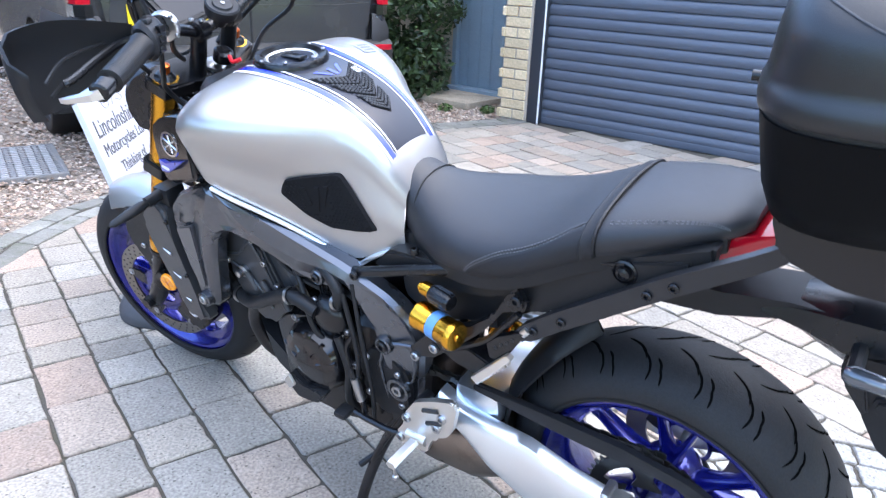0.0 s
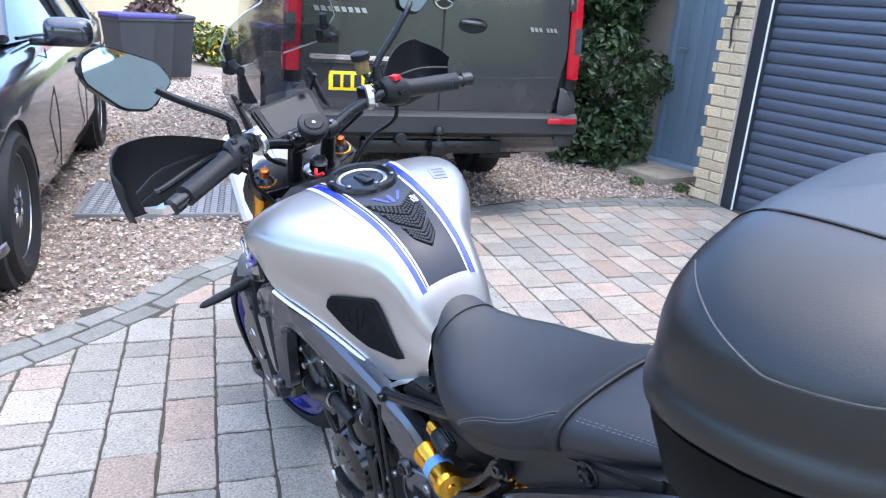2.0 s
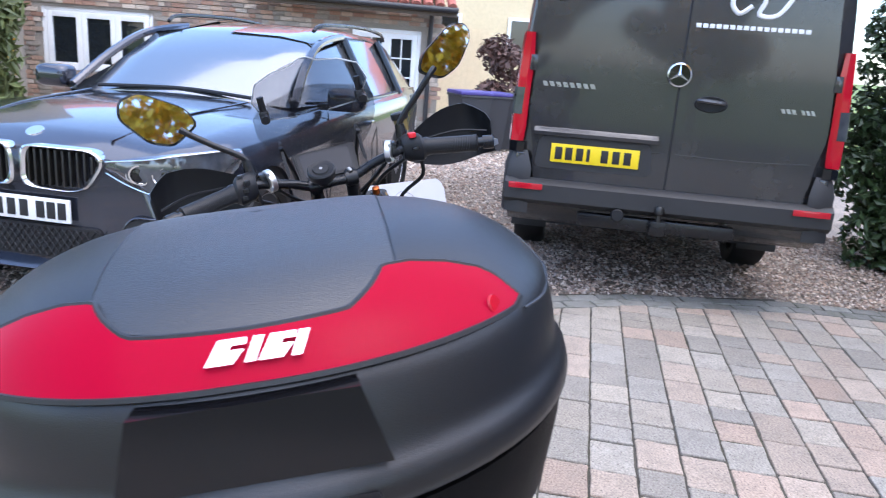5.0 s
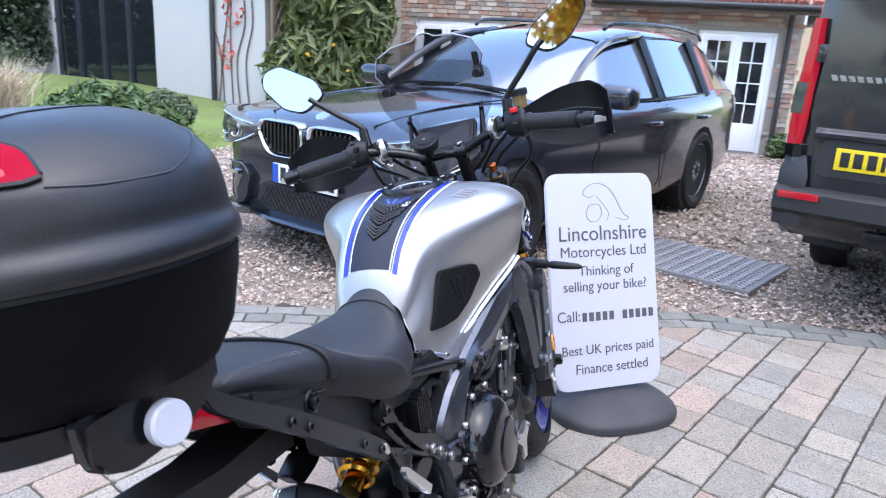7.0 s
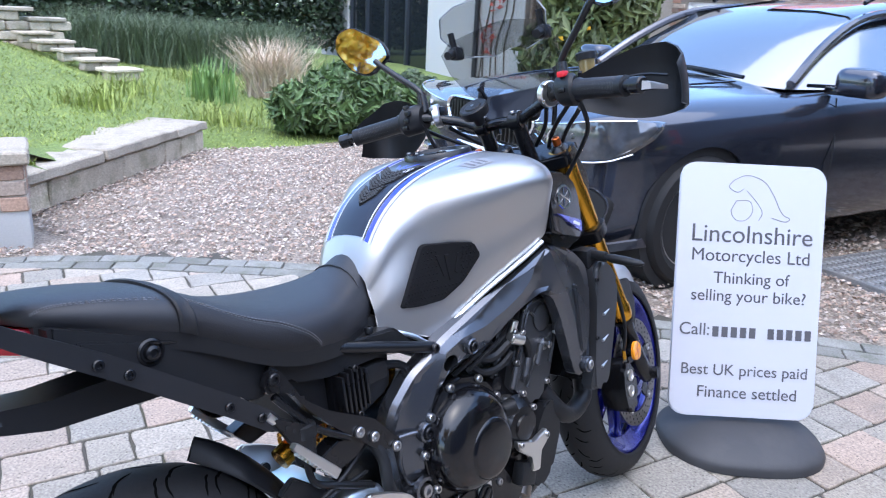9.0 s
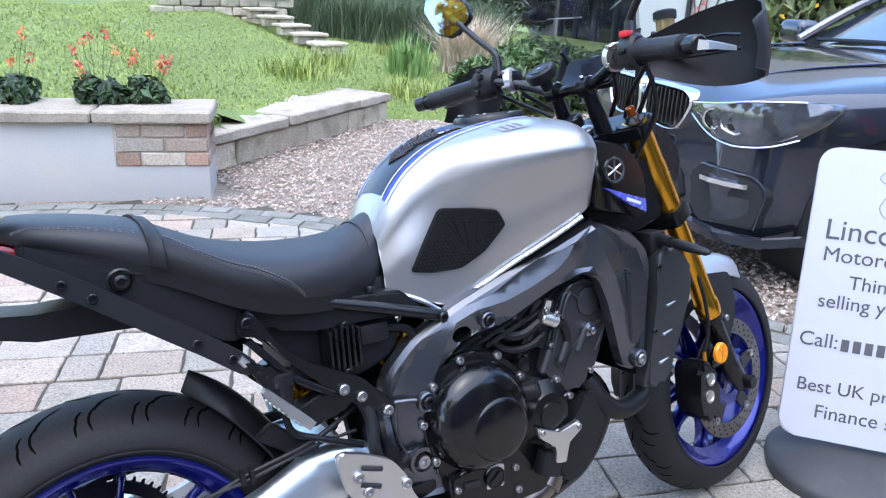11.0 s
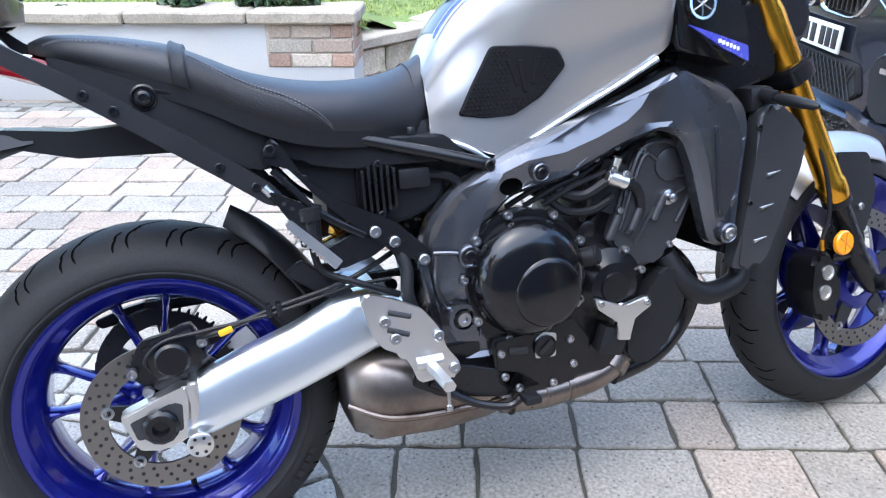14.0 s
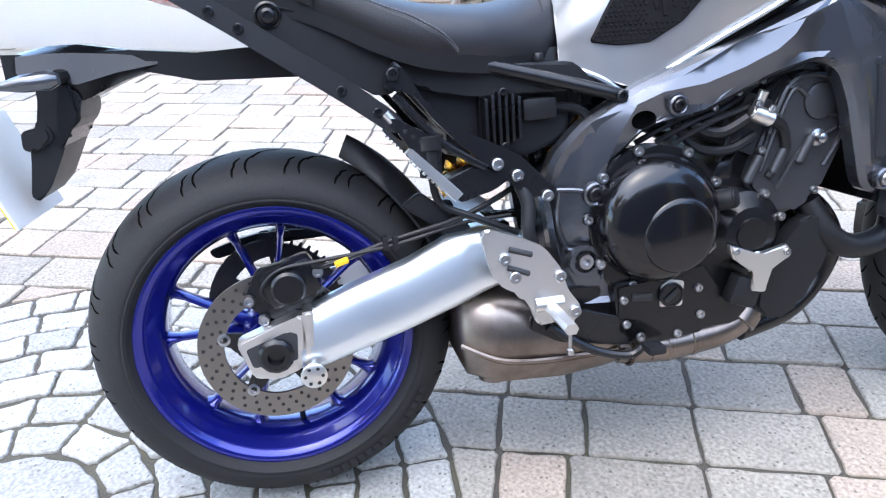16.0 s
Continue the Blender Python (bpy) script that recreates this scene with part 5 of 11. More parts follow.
part("tow_neck", box((0.10, 0.09, 0.085), (-0.085, 0.02, 0.50), 0.012), M_BLACK_SATIN, tb)
part("tow_ball", lathe([(0, 0.014), (0.045, 0.014), (0.055, 0.026), (0.080, 0.028), (0.096, 0.018), (0.10, 0.0005)], (-0.12, 0.02, 0.53), (-0.12, 0.02, 2), 16), M_CHAIN, tb)
part("socket", lathe([(0, 0.035), (0.05, 0.035), (0.055, 0.03), (0.055, 0.0005)], (-0.055, 0.24, 0.545), (-1, 0.24, 0.60), 16), M_BLACK_PLASTIC, tb)
part("underside", box((4.6, 1.3, 0.10), (2.5, 0, 0.45)), M_DARK_ROOM, van)
part("axle", rod((1.36, -0.7, 0.335), (1.36, 0.7, 0.335), 0.05, n=10), M_DARK_ROOM, van)
hand = part("door_handle_bowl", lathe([(0, 0.088), (0.006, 0.084), (0.007, 0.078), (0.002, 0.074), (0.0015, 0.0005)], (-0.017, -0.175, 0), (-1, -0.175, 0), 32), M_BLACK_PLASTIC, van, "oval black handle recess")
hand.matrix_basis = Matrix.Translation((0, 0, 1.188)) @ Matrix.Diagonal((1, 1, 0.50, 1))
grip = part("handle_bar", tube([(-0.020, -0.105, 1.205), (-0.036, -0.14, 1.204), (-0.038, -0.20, 1.200), (-0.022, -0.245, 1.196)], 0.013, n=8), M_VAN, van)
# recess for the plate with a lip above
part("plate_recess", slab(rounded([(0.085, 0.765), (0.10, 0.945), (0.715, 0.945), (0.735, 0.765)], 0.04, 4), -0.0155, -0.0185, 0.002, "yz"), M_VAN_PLASTIC, van)
part("plate_lip", loft([[(-0.016, y, 0.945), (-0.040, y, 0.952), (-0.042, y, 0.972), (-0.016, y, 0.995)] for y in (0.07, 0.14, 0.40, 0.68, 0.75)]), M_VAN, van, smooth=40)
vp = part("number_plate", box((0.010, 0.488, 0.105), (-0.024, 0.402, 0.856), 0.004), M_PLATE_Y, van, "yellow rear number plate with dark bars")
for yy in (0.20, 0.143, 0.083, 0.035, -0.055, -0.118, -0.180):
    part("bar", box((0.004, 0.040 if yy != 0.035 else 0.018, 0.070), (-0.0305, 0.402 + yy, 0.856), 0.001), M_INK, vp)
st = part("star_badge", ring_profile([(0, 0.066), (0.010, 0.064), (0.012, 0.056), (0, 0.054)], (-0.018, 0.01, 1.330), (-1, 0.01, 1.330), 32), M_CHROME, van, "round chrome ring badge with three arms")
part("badge_ground", lathe([(0, 0.055), (0.003, 0.054), (0.004, 0.0005)], (-0.018, 0.01, 1.330), (-1, 0.01, 1.330), 24), M_BLACK_GLOSS, st)
for k in range(3):
    t = radians(90 + 120 * k)
    part("arm", rod((-0.026, 0.01, 1.330), (-0.026, 0.01 + 0.057 * math.cos(t), 1.330 + 0.057 * math.sin(t)), 0.011, 0.002, 6), M_CHROME, st)
# bright model marks: slanted strokes
for y0, y1, z, n, h in ((0.736, 0.440, 1.232, 8, 0.026), (-0.530, -0.612, 1.184, 3, 0.024), (-0.632, -0.706, 1.184, 3, 0.024)):
    w = (y0 - y1) / n
    for k in range(n):
        y = y0 - (k + 0.5) * w
        part("model_stroke", loft([[(x0, y + 0.30 * w - 0.006, z - h / 2), (x0, y - 0.36 * w - 0.006, z - h / 2), (x0, y - 0.36 * w + 0.006, z + h / 2), (x0, y + 0.30 * w + 0.006, z + h / 2)] for x0 in (-0.016, -0.021)]), M_STEEL, van)
for k in range(17):
    part("printed_bar", box((0.003, 0.026, 0.022), (-0.0215, -0.05 - 0.034 * k, 1.590), 0.001), M_WHITE_INK, van)
swash = part("script_swash", tube([(-0.022, -0.30, 1.70), (-0.022, -0.24, 1.66), (-0.022, -0.20, 1.72), (-0.022, -0.27, 1.80), (-0.022, -0.36, 1.74), (-0.022, -0.34, 1.66), (-0.022, -0.43, 1.66), (-0.022, -0.50, 1.76)], 0.013, n=6), M_WHITE_INK, van, "white painted swash")
part("door_gap", box((0.004, 0.009, 1.86), (-0.0165, 0, 1.585)), M_DARK_ROOM, van)
for sd in (1, -1):
    mi = part("wing_mirror", box((0.16, 0.16, 0.34), (4.15, sd * 1.08, 1.45), 0.05, seg=3), M_VAN_PLASTIC, van)
    part("mirror_arm", rod((4.2, sd * 0.86, 1.35), (4.15, sd * 1.02, 1.38), 0.03, n=8), M_VAN_PLASTIC, mi)

# ---- wheelie bins ----
def bin_thing(at, turn, lid_mat, label):
    b = thing("wheelie_bin", label, "bin", pose(*at, rz=turn), group="wheelie bins by the wall")
    bd = part("body", loft([[(-0.22, -0.20, 0.04), (0.22, -0.20, 0.04), (0.22, 0.20, 0.04), (-0.22, 0.20, 0.04)], [(-0.29, -0.27, 0.93), (0.29, -0.27, 0.93), (0.29, 0.27, 0.93), (-0.29, 0.27, 0.93)]]), M_BIN, b, smooth=0)
    part("rim", box((0.62, 0.58, 0.04), (0, 0, 0.94), 0.012), M_BIN, bd)
    part("lid", box((0.62, 0.60, 0.06), (-0.01, 0, 0.99), 0.025), lid_mat, b)
    part("grip", rod((0.31, -0.22, 0.95), (0.31, 0.22, 0.95), 0.014, n=8), M_BIN, b)
    for sd in (1, -1):
        part("wheel", lathe([(0, 0.09), (0.045, 0.09)], (0.22, sd * 0.22, 0.09), (0.22, sd * 1.0, 0.09), 18), M_TYRE, b)
    return b


bin_thing((11.35, -1.95, fall(11.35, 0)), 14, M_BIN_PURPLE, "black wheelie bin with a purple lid by the wall")
bin_thing((11.85, -2.40, fall(11.85, 0)), 6, M_BIN_PURPLE, "black wheelie bin with a faded purple lid behind another")
bin_thing((12.35, -2.90, fall(12.35, 0)), -4, M_BIN, "plain black wheelie bin at the end of the row")

# ---- the trade sign ----
SR = Vector((0.29, -0.34, 0)).normalized()
SB = Vector((0.175, 0.13, 0.71)).normalized()
SO = Vector((1.793, -0.200, 0.088))
SF = facing(SO, SR, SB)
sign = thing("trade_sign", "white plastic pavement sign on a black rubber foot", "sign", SF)
# local axes: x to the reader's right, y up the board, z towards the reader
part("board", slab(rounded([(-0.223, 0.0), (0.223, 0.0), (0.223, 0.782), (-0.223, 0.782)], 0.054, 8), -0.008, 0.008, 0.004, "xy"), M_SIGN_WHITE, sign, "white board with dark grey writing")
for txt, size, y, dx, m_ in (("Lincolnshire", 0.077, 0.5625, 0.0, M_GREY_INK), ("Motorcycles Ltd", 0.0555, 0.496, 0.0, M_GREY_INK), ("Thinking of", 0.0515, 0.426, 0.005, M_GREY_INK), ("selling your bike?", 0.0515, 0.370, 0.0, M_GREY_INK), ("Call:", 0.054, 0.262, -0.163, M_GREY_INK), ("Best UK prices paid", 0.049, 0.137, 0.0, M_GREY_INK), ("Finance settled", 0.0515, 0.067, 0.012, M_GREY_INK)):
    lettering("writing", txt, size, pose(dx * 0.98 + 0.003, 0.008 + y * 0.985, 0.0088), m_, sign, 0.0006)
for i in range(11):
    if i != 5:
        part("bar", box((0.019, 0.032, 0.0012), (-0.092 + 0.0284 * i, 0.262, 0.0088)), M_GREY_INK, sign)
for line_ in ([(-0.06, 0.69), (-0.02, 0.705), (0.03, 0.69), (0.06, 0.655), (0.09, 0.60), (0.115, 0.585), (0.10, 0.575), (0.06, 0.585)], [(-0.06, 0.69), (-0.075, 0.67), (-0.05, 0.655), (-0.03, 0.665)], [(-0.05, 0.63), (-0.065, 0.60), (-0.05, 0.575), (-0.02, 0.575), (0.0, 0.60), (-0.01, 0.63), (-0.05, 0.63)], [(-0.02, 0.66), (0.01, 0.63), (0.03, 0.60), (0.02, 0.575)]):
    part("line_drawing", tube([(x, y * 1.06, 0.0085) for x, y in line_], 0.0013, n=5), M_LABEL_GREY, sign)
foot = part("foot", loft([[Vector((0.246 * s * math.copysign(abs(math.cos(t)) ** 0.75, math.cos(t)), 0.195 * s * math.copysign(abs(math.sin(t)) ** 0.8, math.sin(t)), z)) for t in np.linspace(0, 2 * math.pi, 40, endpoint=False)] for s, z in ((1.0, 0.0), (1.0, 0.02), (0.97, 0.032), (0.90, 0.040), (0.80, 0.052), (0.45, 0.075), (0.05, 0.078))]), M_RUBBER, sign, "black moulded rubber foot")
flat = Matrix(((SR.x, -SR.y, 0, SO.x + 0.01), (SR.y, SR.x, 0, SO.y - 0.005), (0, 0, 1, 0.0), (0, 0, 0, 1)))
foot.matrix_parent_inverse = SF.inverted()
foot.matrix_basis = flat


# ---- the motorcycle ----
BIKE = pose(0, 0, 0, -12.0)
bike = thing("motorcycle", "silver and black naked motorcycle with blue wheels on its side stand", "motorcycle", BIKE)
# local axes: x forwards from the rear axle, y to its left, z up the machine
REAR, FRONT = (0.0095, 0.2965), (1.404, 0.2935)
STEER_AXIS = Vector((-0.464, 0, 0.886)).normalized()
STEER = Matrix.Translation((1.16, 0, 0.80)) @ Matrix.Rotation(radians(8.2), 4, STEER_AXIS) @ Matrix.Translation((-1.16, 0, -0.80))


def tyre_half(w, R, ri):
    h = w / 2
    return [(0, R), (0.28 * h, R - 0.0022), (0.55 * h, R - 0.010), (0.78 * h, R - 0.023), (0.93 * h, R - 0.039), (h, R - 0.056), (0.985 * h, R - 0.068), (0.90 * h, ri + 0.012), (0.80 * h, ri)]


def round_strip(c, R, w, ri, path, wide, lift=0.0006):
    """The shade of a tyre groove as a strip: path of (angle, across), across from -1 to 1 over the tread."""
    hs = tyre_half(w, R, ri)
    ys, rs = [p[0] for p in hs[:7]], [p[1] for p in hs[:7]]
    secs = []
    line = spline([(a, s, 0) for a, s in path], 4)
    for i, p in enumerate(line):
        d = line[min(i + 1, len(line) - 1)] - line[max(i - 1, 0)]
        da, ds = d.x * R, d.y * w / 2
        n = math.hypot(da, ds) or 1
        f = 1 - abs(2 * i / (len(line) - 1) - 1) ** 4
        ring = []
        for k in (-1, 1):
            a = p.x + k * (-ds / n) * wide * f / R
            s = p.y + k * (da / n) * wide * f / (w / 2)
            y = s * w / 2
            r = float(np.interp(abs(y), ys, rs)) + lift
            ring.append((c[0] + r * math.cos(a), y, c[1] + r * math.sin(a)))
        secs.append(ring)
    return secs


# raised near-black strips paint the shade of tread grooves; the rubber stays uncut
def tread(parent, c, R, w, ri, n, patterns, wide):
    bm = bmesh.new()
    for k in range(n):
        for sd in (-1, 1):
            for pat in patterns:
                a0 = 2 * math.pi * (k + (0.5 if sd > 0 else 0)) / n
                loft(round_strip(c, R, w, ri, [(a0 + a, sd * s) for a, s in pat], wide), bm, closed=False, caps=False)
    part("tread_groove", bm, M_RECESS_SHADE, parent)["kind"] = "stuff"


def bike_wheel(name, c, R, w, ri, phase, label):
    x, z = c
    a, b = (x, 0, z), (x, 1, z)
    half = tyre_half(w, R, ri)
    prof = [(-y, r) for y, r in half[::-1]] + half[1:]
    wh = part(name, ring_profile(prof, a, b, 96), M_TYRE, bike, label, smooth=60)
    for s in (-1, 1):
        part("sidewall_rib", ring_profile([(s * (w / 2 * 0.985), R - 0.070), (s * (w / 2 + 0.0015), R - 0.066), (s * (w / 2 + 0.001), R - 0.063)], a, b, 80), M_TYRE, wh)
    h = w / 2 * 0.84
    part("rim", ring_profile([(-h, ri + 0.010), (-h - 0.003, ri + 0.004), (-h, ri - 0.006), (-h + 0.012, ri - 0.012), (-h + 0.02, ri - 0.022), (-h * 0.45, ri - 0.034), (h * 0.45, ri - 0.034), (h - 0.02, ri - 0.022), (h - 0.012, ri - 0.012), (h, ri - 0.006), (h + 0.003, ri + 0.004), (h, ri + 0.010), (h * 0.7, ri + 0.004), (-h * 0.7, ri + 0.004)], a, b, 96), M_BLUE_RIM, wh, "deep blue alloy rim", smooth=50)
    for k in range(5):
        for s in (-1, 1):
            t0, t1 = radians(phase + 72 * k + s * 7), radians(phase + 72 * k + s * 13.5)
            p0 = Vector((x + 0.050 * math.cos(t0), 0, z + 0.050 * math.sin(t0)))
            p1 = Vector((x + (ri - 0.03) * math.cos(t1), 0, z + (ri - 0.03) * math.sin(t1)))
            d = (p1 - p0).normalized()
            side = Vector((-d.z, 0, d.x))
            secs = []
            for f, wd, dp in ((0, 0.014, 0.034), (0.3, 0.0065, 0.024), (0.8, 0.006, 0.018), (0.93, 0.009, 0.020), (1.0, 0.020, 0.024)):
                p = p0.lerp(p1, f)
                secs.append([p + side * wd * math.cos(q) + Vector((0, dp * math.sin(q), 0)) for q in np.linspace(0, 2 * math.pi, 10, endpoint=False)])
            part("spoke", loft(secs), M_BLUE_RIM, wh, smooth=60)
    part("hub", lathe([(-0.055, 0.030), (-0.05, 0.046), (-0.03, 0.056), (0.03, 0.056), (0.05, 0.046), (0.055, 0.030)], a, b, 32), M_BLUE_RIM, wh)
    part("valve", rod((x + 0.02, -0.01, z - ri + 0.034), (x + 0.02, -0.025, z - ri + 0.066), 0.005, n=8), M_BLACK_PLASTIC, wh)
    return wh


def brake_disc(parent, c, y, r0, r1, name="brake_disc"):
    """A drilled disc on a dark carrier."""
    x, z = c
    d = part(name, ring_profile([(-0.0025, r0), (-0.0025, r1), (0.0025, r1), (0.0025, r0)], (x, y, z), (x, y + 1, z), 72), M_DISC, parent, "drilled steel brake disc", smooth=30)
    # black studs paint the dark of the drilled holes; the steel is not pierced
    bm = bmesh.new()
    s = -1 if y < 0 else 1
    n = 30
    for k in range(n):
        for j in range(3):
            a = 2 * math.pi * (k + j / 3) / n
            r = r0 + (r1 - r0) * (0.22 + 0.28 * j)
            lathe([(0, 0.0031), (0.0034, 0.0031), (0.0034, 0.0001)], (x + r * math.cos(a), y, z + r * math.sin(a)), (x + r * math.cos(a), y + s, z + r * math.sin(a)), 7, bm)
    part("drilling", bm, M_INK, d)["kind"] = "stuff"
    ca = part("carrier", ring_profile([(-0.003, 0.040), (-0.003, 0.6 * r0), (0.003, 0.6 * r0), (0.003, 0.040)], (x, y, z), (x, y + 1, z), 48), M_BLUE_RIM, d)
    for k in range(5):
        t = radians(20 + 72 * k)
        arm = [(0.55 * r0, -0.20), (0.55 * r0, 0.20), (0.80 * r0, 0.13), (r0 + 0.004, 0.075), (r0 + 0.004, -0.075), (0.80 * r0, -0.13)]
        part("carrier_arm", slab([(x + q * math.cos(t + w_ * 1.6), z + q * math.sin(t + w_ * 1.6)) for q, w_ in arm], y - 0.003, y + 0.003, 0.001), M_BLACK_SATIN, ca)
    for k in range(5):
        a = radians(20 + 72 * k)
        q = r0 + 0.001
        part("rivet", lathe([(0, 0.010), (0.005, 0.010), (0.006, 0.006), (0.003, 0.005), (0.003, 0.0001)], (x + q * math.cos(a), y, z + q * math.sin(a)), (x + q * math.cos(a), y + s, z + q * math.sin(a)), 12), M_STEEL, d)
    return d


rear_wheel = bike_wheel("rear_wheel", REAR, 0.2955, 0.178, 0.2115, 95, "wide black rear tyre on a blue alloy rim")
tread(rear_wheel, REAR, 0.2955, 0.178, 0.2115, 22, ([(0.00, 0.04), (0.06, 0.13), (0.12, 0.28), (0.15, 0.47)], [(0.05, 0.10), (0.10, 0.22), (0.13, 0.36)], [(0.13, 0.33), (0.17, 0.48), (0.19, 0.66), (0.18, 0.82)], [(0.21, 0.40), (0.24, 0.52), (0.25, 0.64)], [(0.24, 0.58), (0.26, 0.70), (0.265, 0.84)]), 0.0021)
brake_disc(rear_wheel, REAR, -0.098, 0.080, 0.120)
for k in range(15):
    if k in (8, 9):
        continue
    a = radians(-78 + 3.6 * k)
    rr_ = 0.252
    m = Matrix.Translation((REAR[0] + rr_ * math.cos(a), -0.0905, REAR[1] + rr_ * math.sin(a))) @ Matrix.Rotation(-a - math.pi / 2, 4, "Y")
    bm = box((0.0105, 0.0012, 0.014 if k < 8 else 0.010), (0, 0, 0), 0.0003)
    bm.transform(m)
    part("sidewall_bar", bm, M_BLACK_PLASTIC, rear_wheel)
TURN[0] = STEER
front_wheel = bike_wheel("front_wheel", FRONT, 0.2935, 0.122, 0.2195, 60, "black front tyre on a blue alloy rim")
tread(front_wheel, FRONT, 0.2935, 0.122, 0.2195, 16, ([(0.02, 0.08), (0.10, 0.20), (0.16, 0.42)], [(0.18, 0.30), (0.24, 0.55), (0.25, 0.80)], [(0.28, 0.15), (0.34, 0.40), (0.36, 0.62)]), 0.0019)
for y in (-0.074, 0.074):
    brake_disc(front_wheel, FRONT, y, 0.112, 0.149)
TURN[0] = None

# ---- rear end ----
for sd in (-1, 1):
    arm = [(0.045, 0.268), (0.083, 0.272), (0.21, 0.310), (0.335, 0.354), (0.40, 0.372), (0.432, 0.395), (0.425, 0.430), (0.39, 0.448), (0.342, 0.455), (0.29, 0.451), (0.222, 0.420), (0.13, 0.390), (0.060, 0.362), (0.045, 0.352)]
    if sd > 0:
        arm = [(0.045, 0.258), (0.13, 0.245), (0.22, 0.250), (0.29, 0.290), (0.36, 0.345), (0.432, 0.372), (0.425, 0.412), (0.36, 0.392), (0.29, 0.388), (0.22, 0.382), (0.13, 0.352), (0.060, 0.340), (0.045, 0.335)]
    lows, tops = [p for p in arm[:6]], [p for p in arm[5:]][::-1]
    secs = []
    for x in np.linspace(0.046, 0.430, 28):
        z0 = float(np.interp(x, [p[0] for p in lows], [p[1] for p in lows]))
        z1 = max(z0 + 0.012, float(np.interp(x, [p[0] for p in tops], [p[1] for p in tops])))
        y0 = 0.152 - 0.02 * max(0, x - 0.30) / 0.13
        # the outer face is crowned and leans in towards the top
        face = [(0.040, 0.0), (0.012, 0.0), (0.004, 0.04), (0.0, 0.14), (0.001, 0.32), (0.003, 0.52), (0.007, 0.72), (0.012, 0.90), (0.018, 0.97), (0.040, 1.0)]
        secs.append([(x, sd * (y0 - d), z0 + (z1 - z0) * h) for d, h in face])
    bm = loft(secs)
    sa = part("swingarm", bm, M_BRUSHED, bike, "brushed aluminium swingarm", smooth=45)
    en = [(-0.046, 0.328), (-0.026, 0.268), (0.010, 0.263), (0.046, 0.274), (0.060, 0.300), (0.056, 0.362), (0.038, 0.357)]
    part("axle_block", slab(rounded(en, 0.008, 2), sd * 0.118, sd * 0.150, 0.004), M_ALU, sa)
    part("weld_collar", slab(rounded([(0.046, 0.266), (0.062, 0.266), (0.072, 0.366), (0.056, 0.366)], 0.005, 2), sd * 0.110, sd * 0.154, 0.004), M_ALU, sa)
    part("axle_nut", lathe([(0, 0.027), (0.012, 0.027), (0.016, 0.022), (0.016, 0.013), (0.006, 0.012), (0.006, 0.0005)], (0.010, sd * 0.146, 0.304), (0.010, sd, 0.304), 12), M_BLACK_SATIN, sa)
    part("axle_slot", slab(rounded([(-0.034, 0.318), (-0.026, 0.286), (0.042, 0.290), (0.046, 0.334), (0.030, 0.338)], 0.005, 2), sd * 0.146, sd * 0.1505, 0.001), M_GREY_CAST, sa)
    part("adjuster", rod((0.05, sd * 0.132, 0.318), (0.075, sd * 0.132, 0.325), 0.007, n=8), M_STEEL, sa)
    if sd < 0:
        bob = part("paddock_bobbin", lathe([(0, 0.008), (0.012, 0.008), (0.014, 0.019), (0.020, 0.020), (0.022, 0.017), (0.022, 0.0005)], (0.062, sd * 0.150, 0.270), (0.062, sd, 0.270), 20), M_ALU, sa, "drilled aluminium disc")
        # black spots paint the dark of six holes in the bobbin
        for k in range(6):
            a = radians(60 * k)
            part("drilling", lathe([(0, 0.0028), (0.0005, 0.0028), (0.0005, 0.0001)], (0.062 + 0.013 * math.cos(a), -0.1722, 0.270 + 0.013 * math.sin(a)), (0.062 + 0.013 * math.cos(a), -1, 0.270 + 0.013 * math.sin(a)), 8), M_INK, bob)
part("swingarm_bridge", box((0.10, 0.22, 0.07), (0.34, 0, 0.40), 0.02), M_BRUSHED, bike)
part("rear_axle", rod((0.010, -0.15, 0.303), (0.010, 0.15, 0.303), 0.012), M_STEEL, bike)
cal = part("rear_caliper", box((0.085, 0.05, 0.062), (0.043, -0.108, 0.405), 0.014, rot=Euler((0, radians(-18), 0)).to_matrix()), M_BLACK_CRINKLE, bike, "black rear brake caliper")
part("piston_housing", lathe([(0, 0.026), (0.018, 0.026), (0.022, 0.022), (0.022, 0.0005)], (0.040, -0.126, 0.402), (0.040, -1, 0.402), 24), M_BLACK_CRINKLE, cal)
part("bracket", slab(rounded([(0.0, 0.35), (0.05, 0.345), (0.075, 0.37), (0.09, 0.41), (0.06, 0.44), (-0.005, 0.43), (-0.03, 0.38)], 0.012, 3), -0.118, -0.106, 0.003), M_BLACK_SATIN, cal)
for x, z in ((-0.02, 0.385), (-0.002, 0.352), (0.085, 0.418)):
    part("bolt", bolt((x, -0.122, z), (0, -1, 0), 0.009, 0.010), M_STEEL, cal)
part("brake_hose", tube([(0.075, -0.125, 0.425), (0.115, -0.135, 0.432), (0.20, -0.125, 0.452), (0.30, -0.13, 0.475), (0.37, -0.12, 0.50), (0.42, -0.10, 0.52)], 0.0045, n=8), M_BLACK_PLASTIC, bike)
part("sensor_lead", tube([(0.02, -0.125, 0.37), (0.0, -0.13, 0.40), (0.03, -0.135, 0.43), (0.09, -0.135, 0.437), (0.2, -0.13, 0.446), (0.31, -0.128, 0.468), (0.39, -0.12, 0.47)], 0.0032, n=6), M_BLACK_PLASTIC, bike)
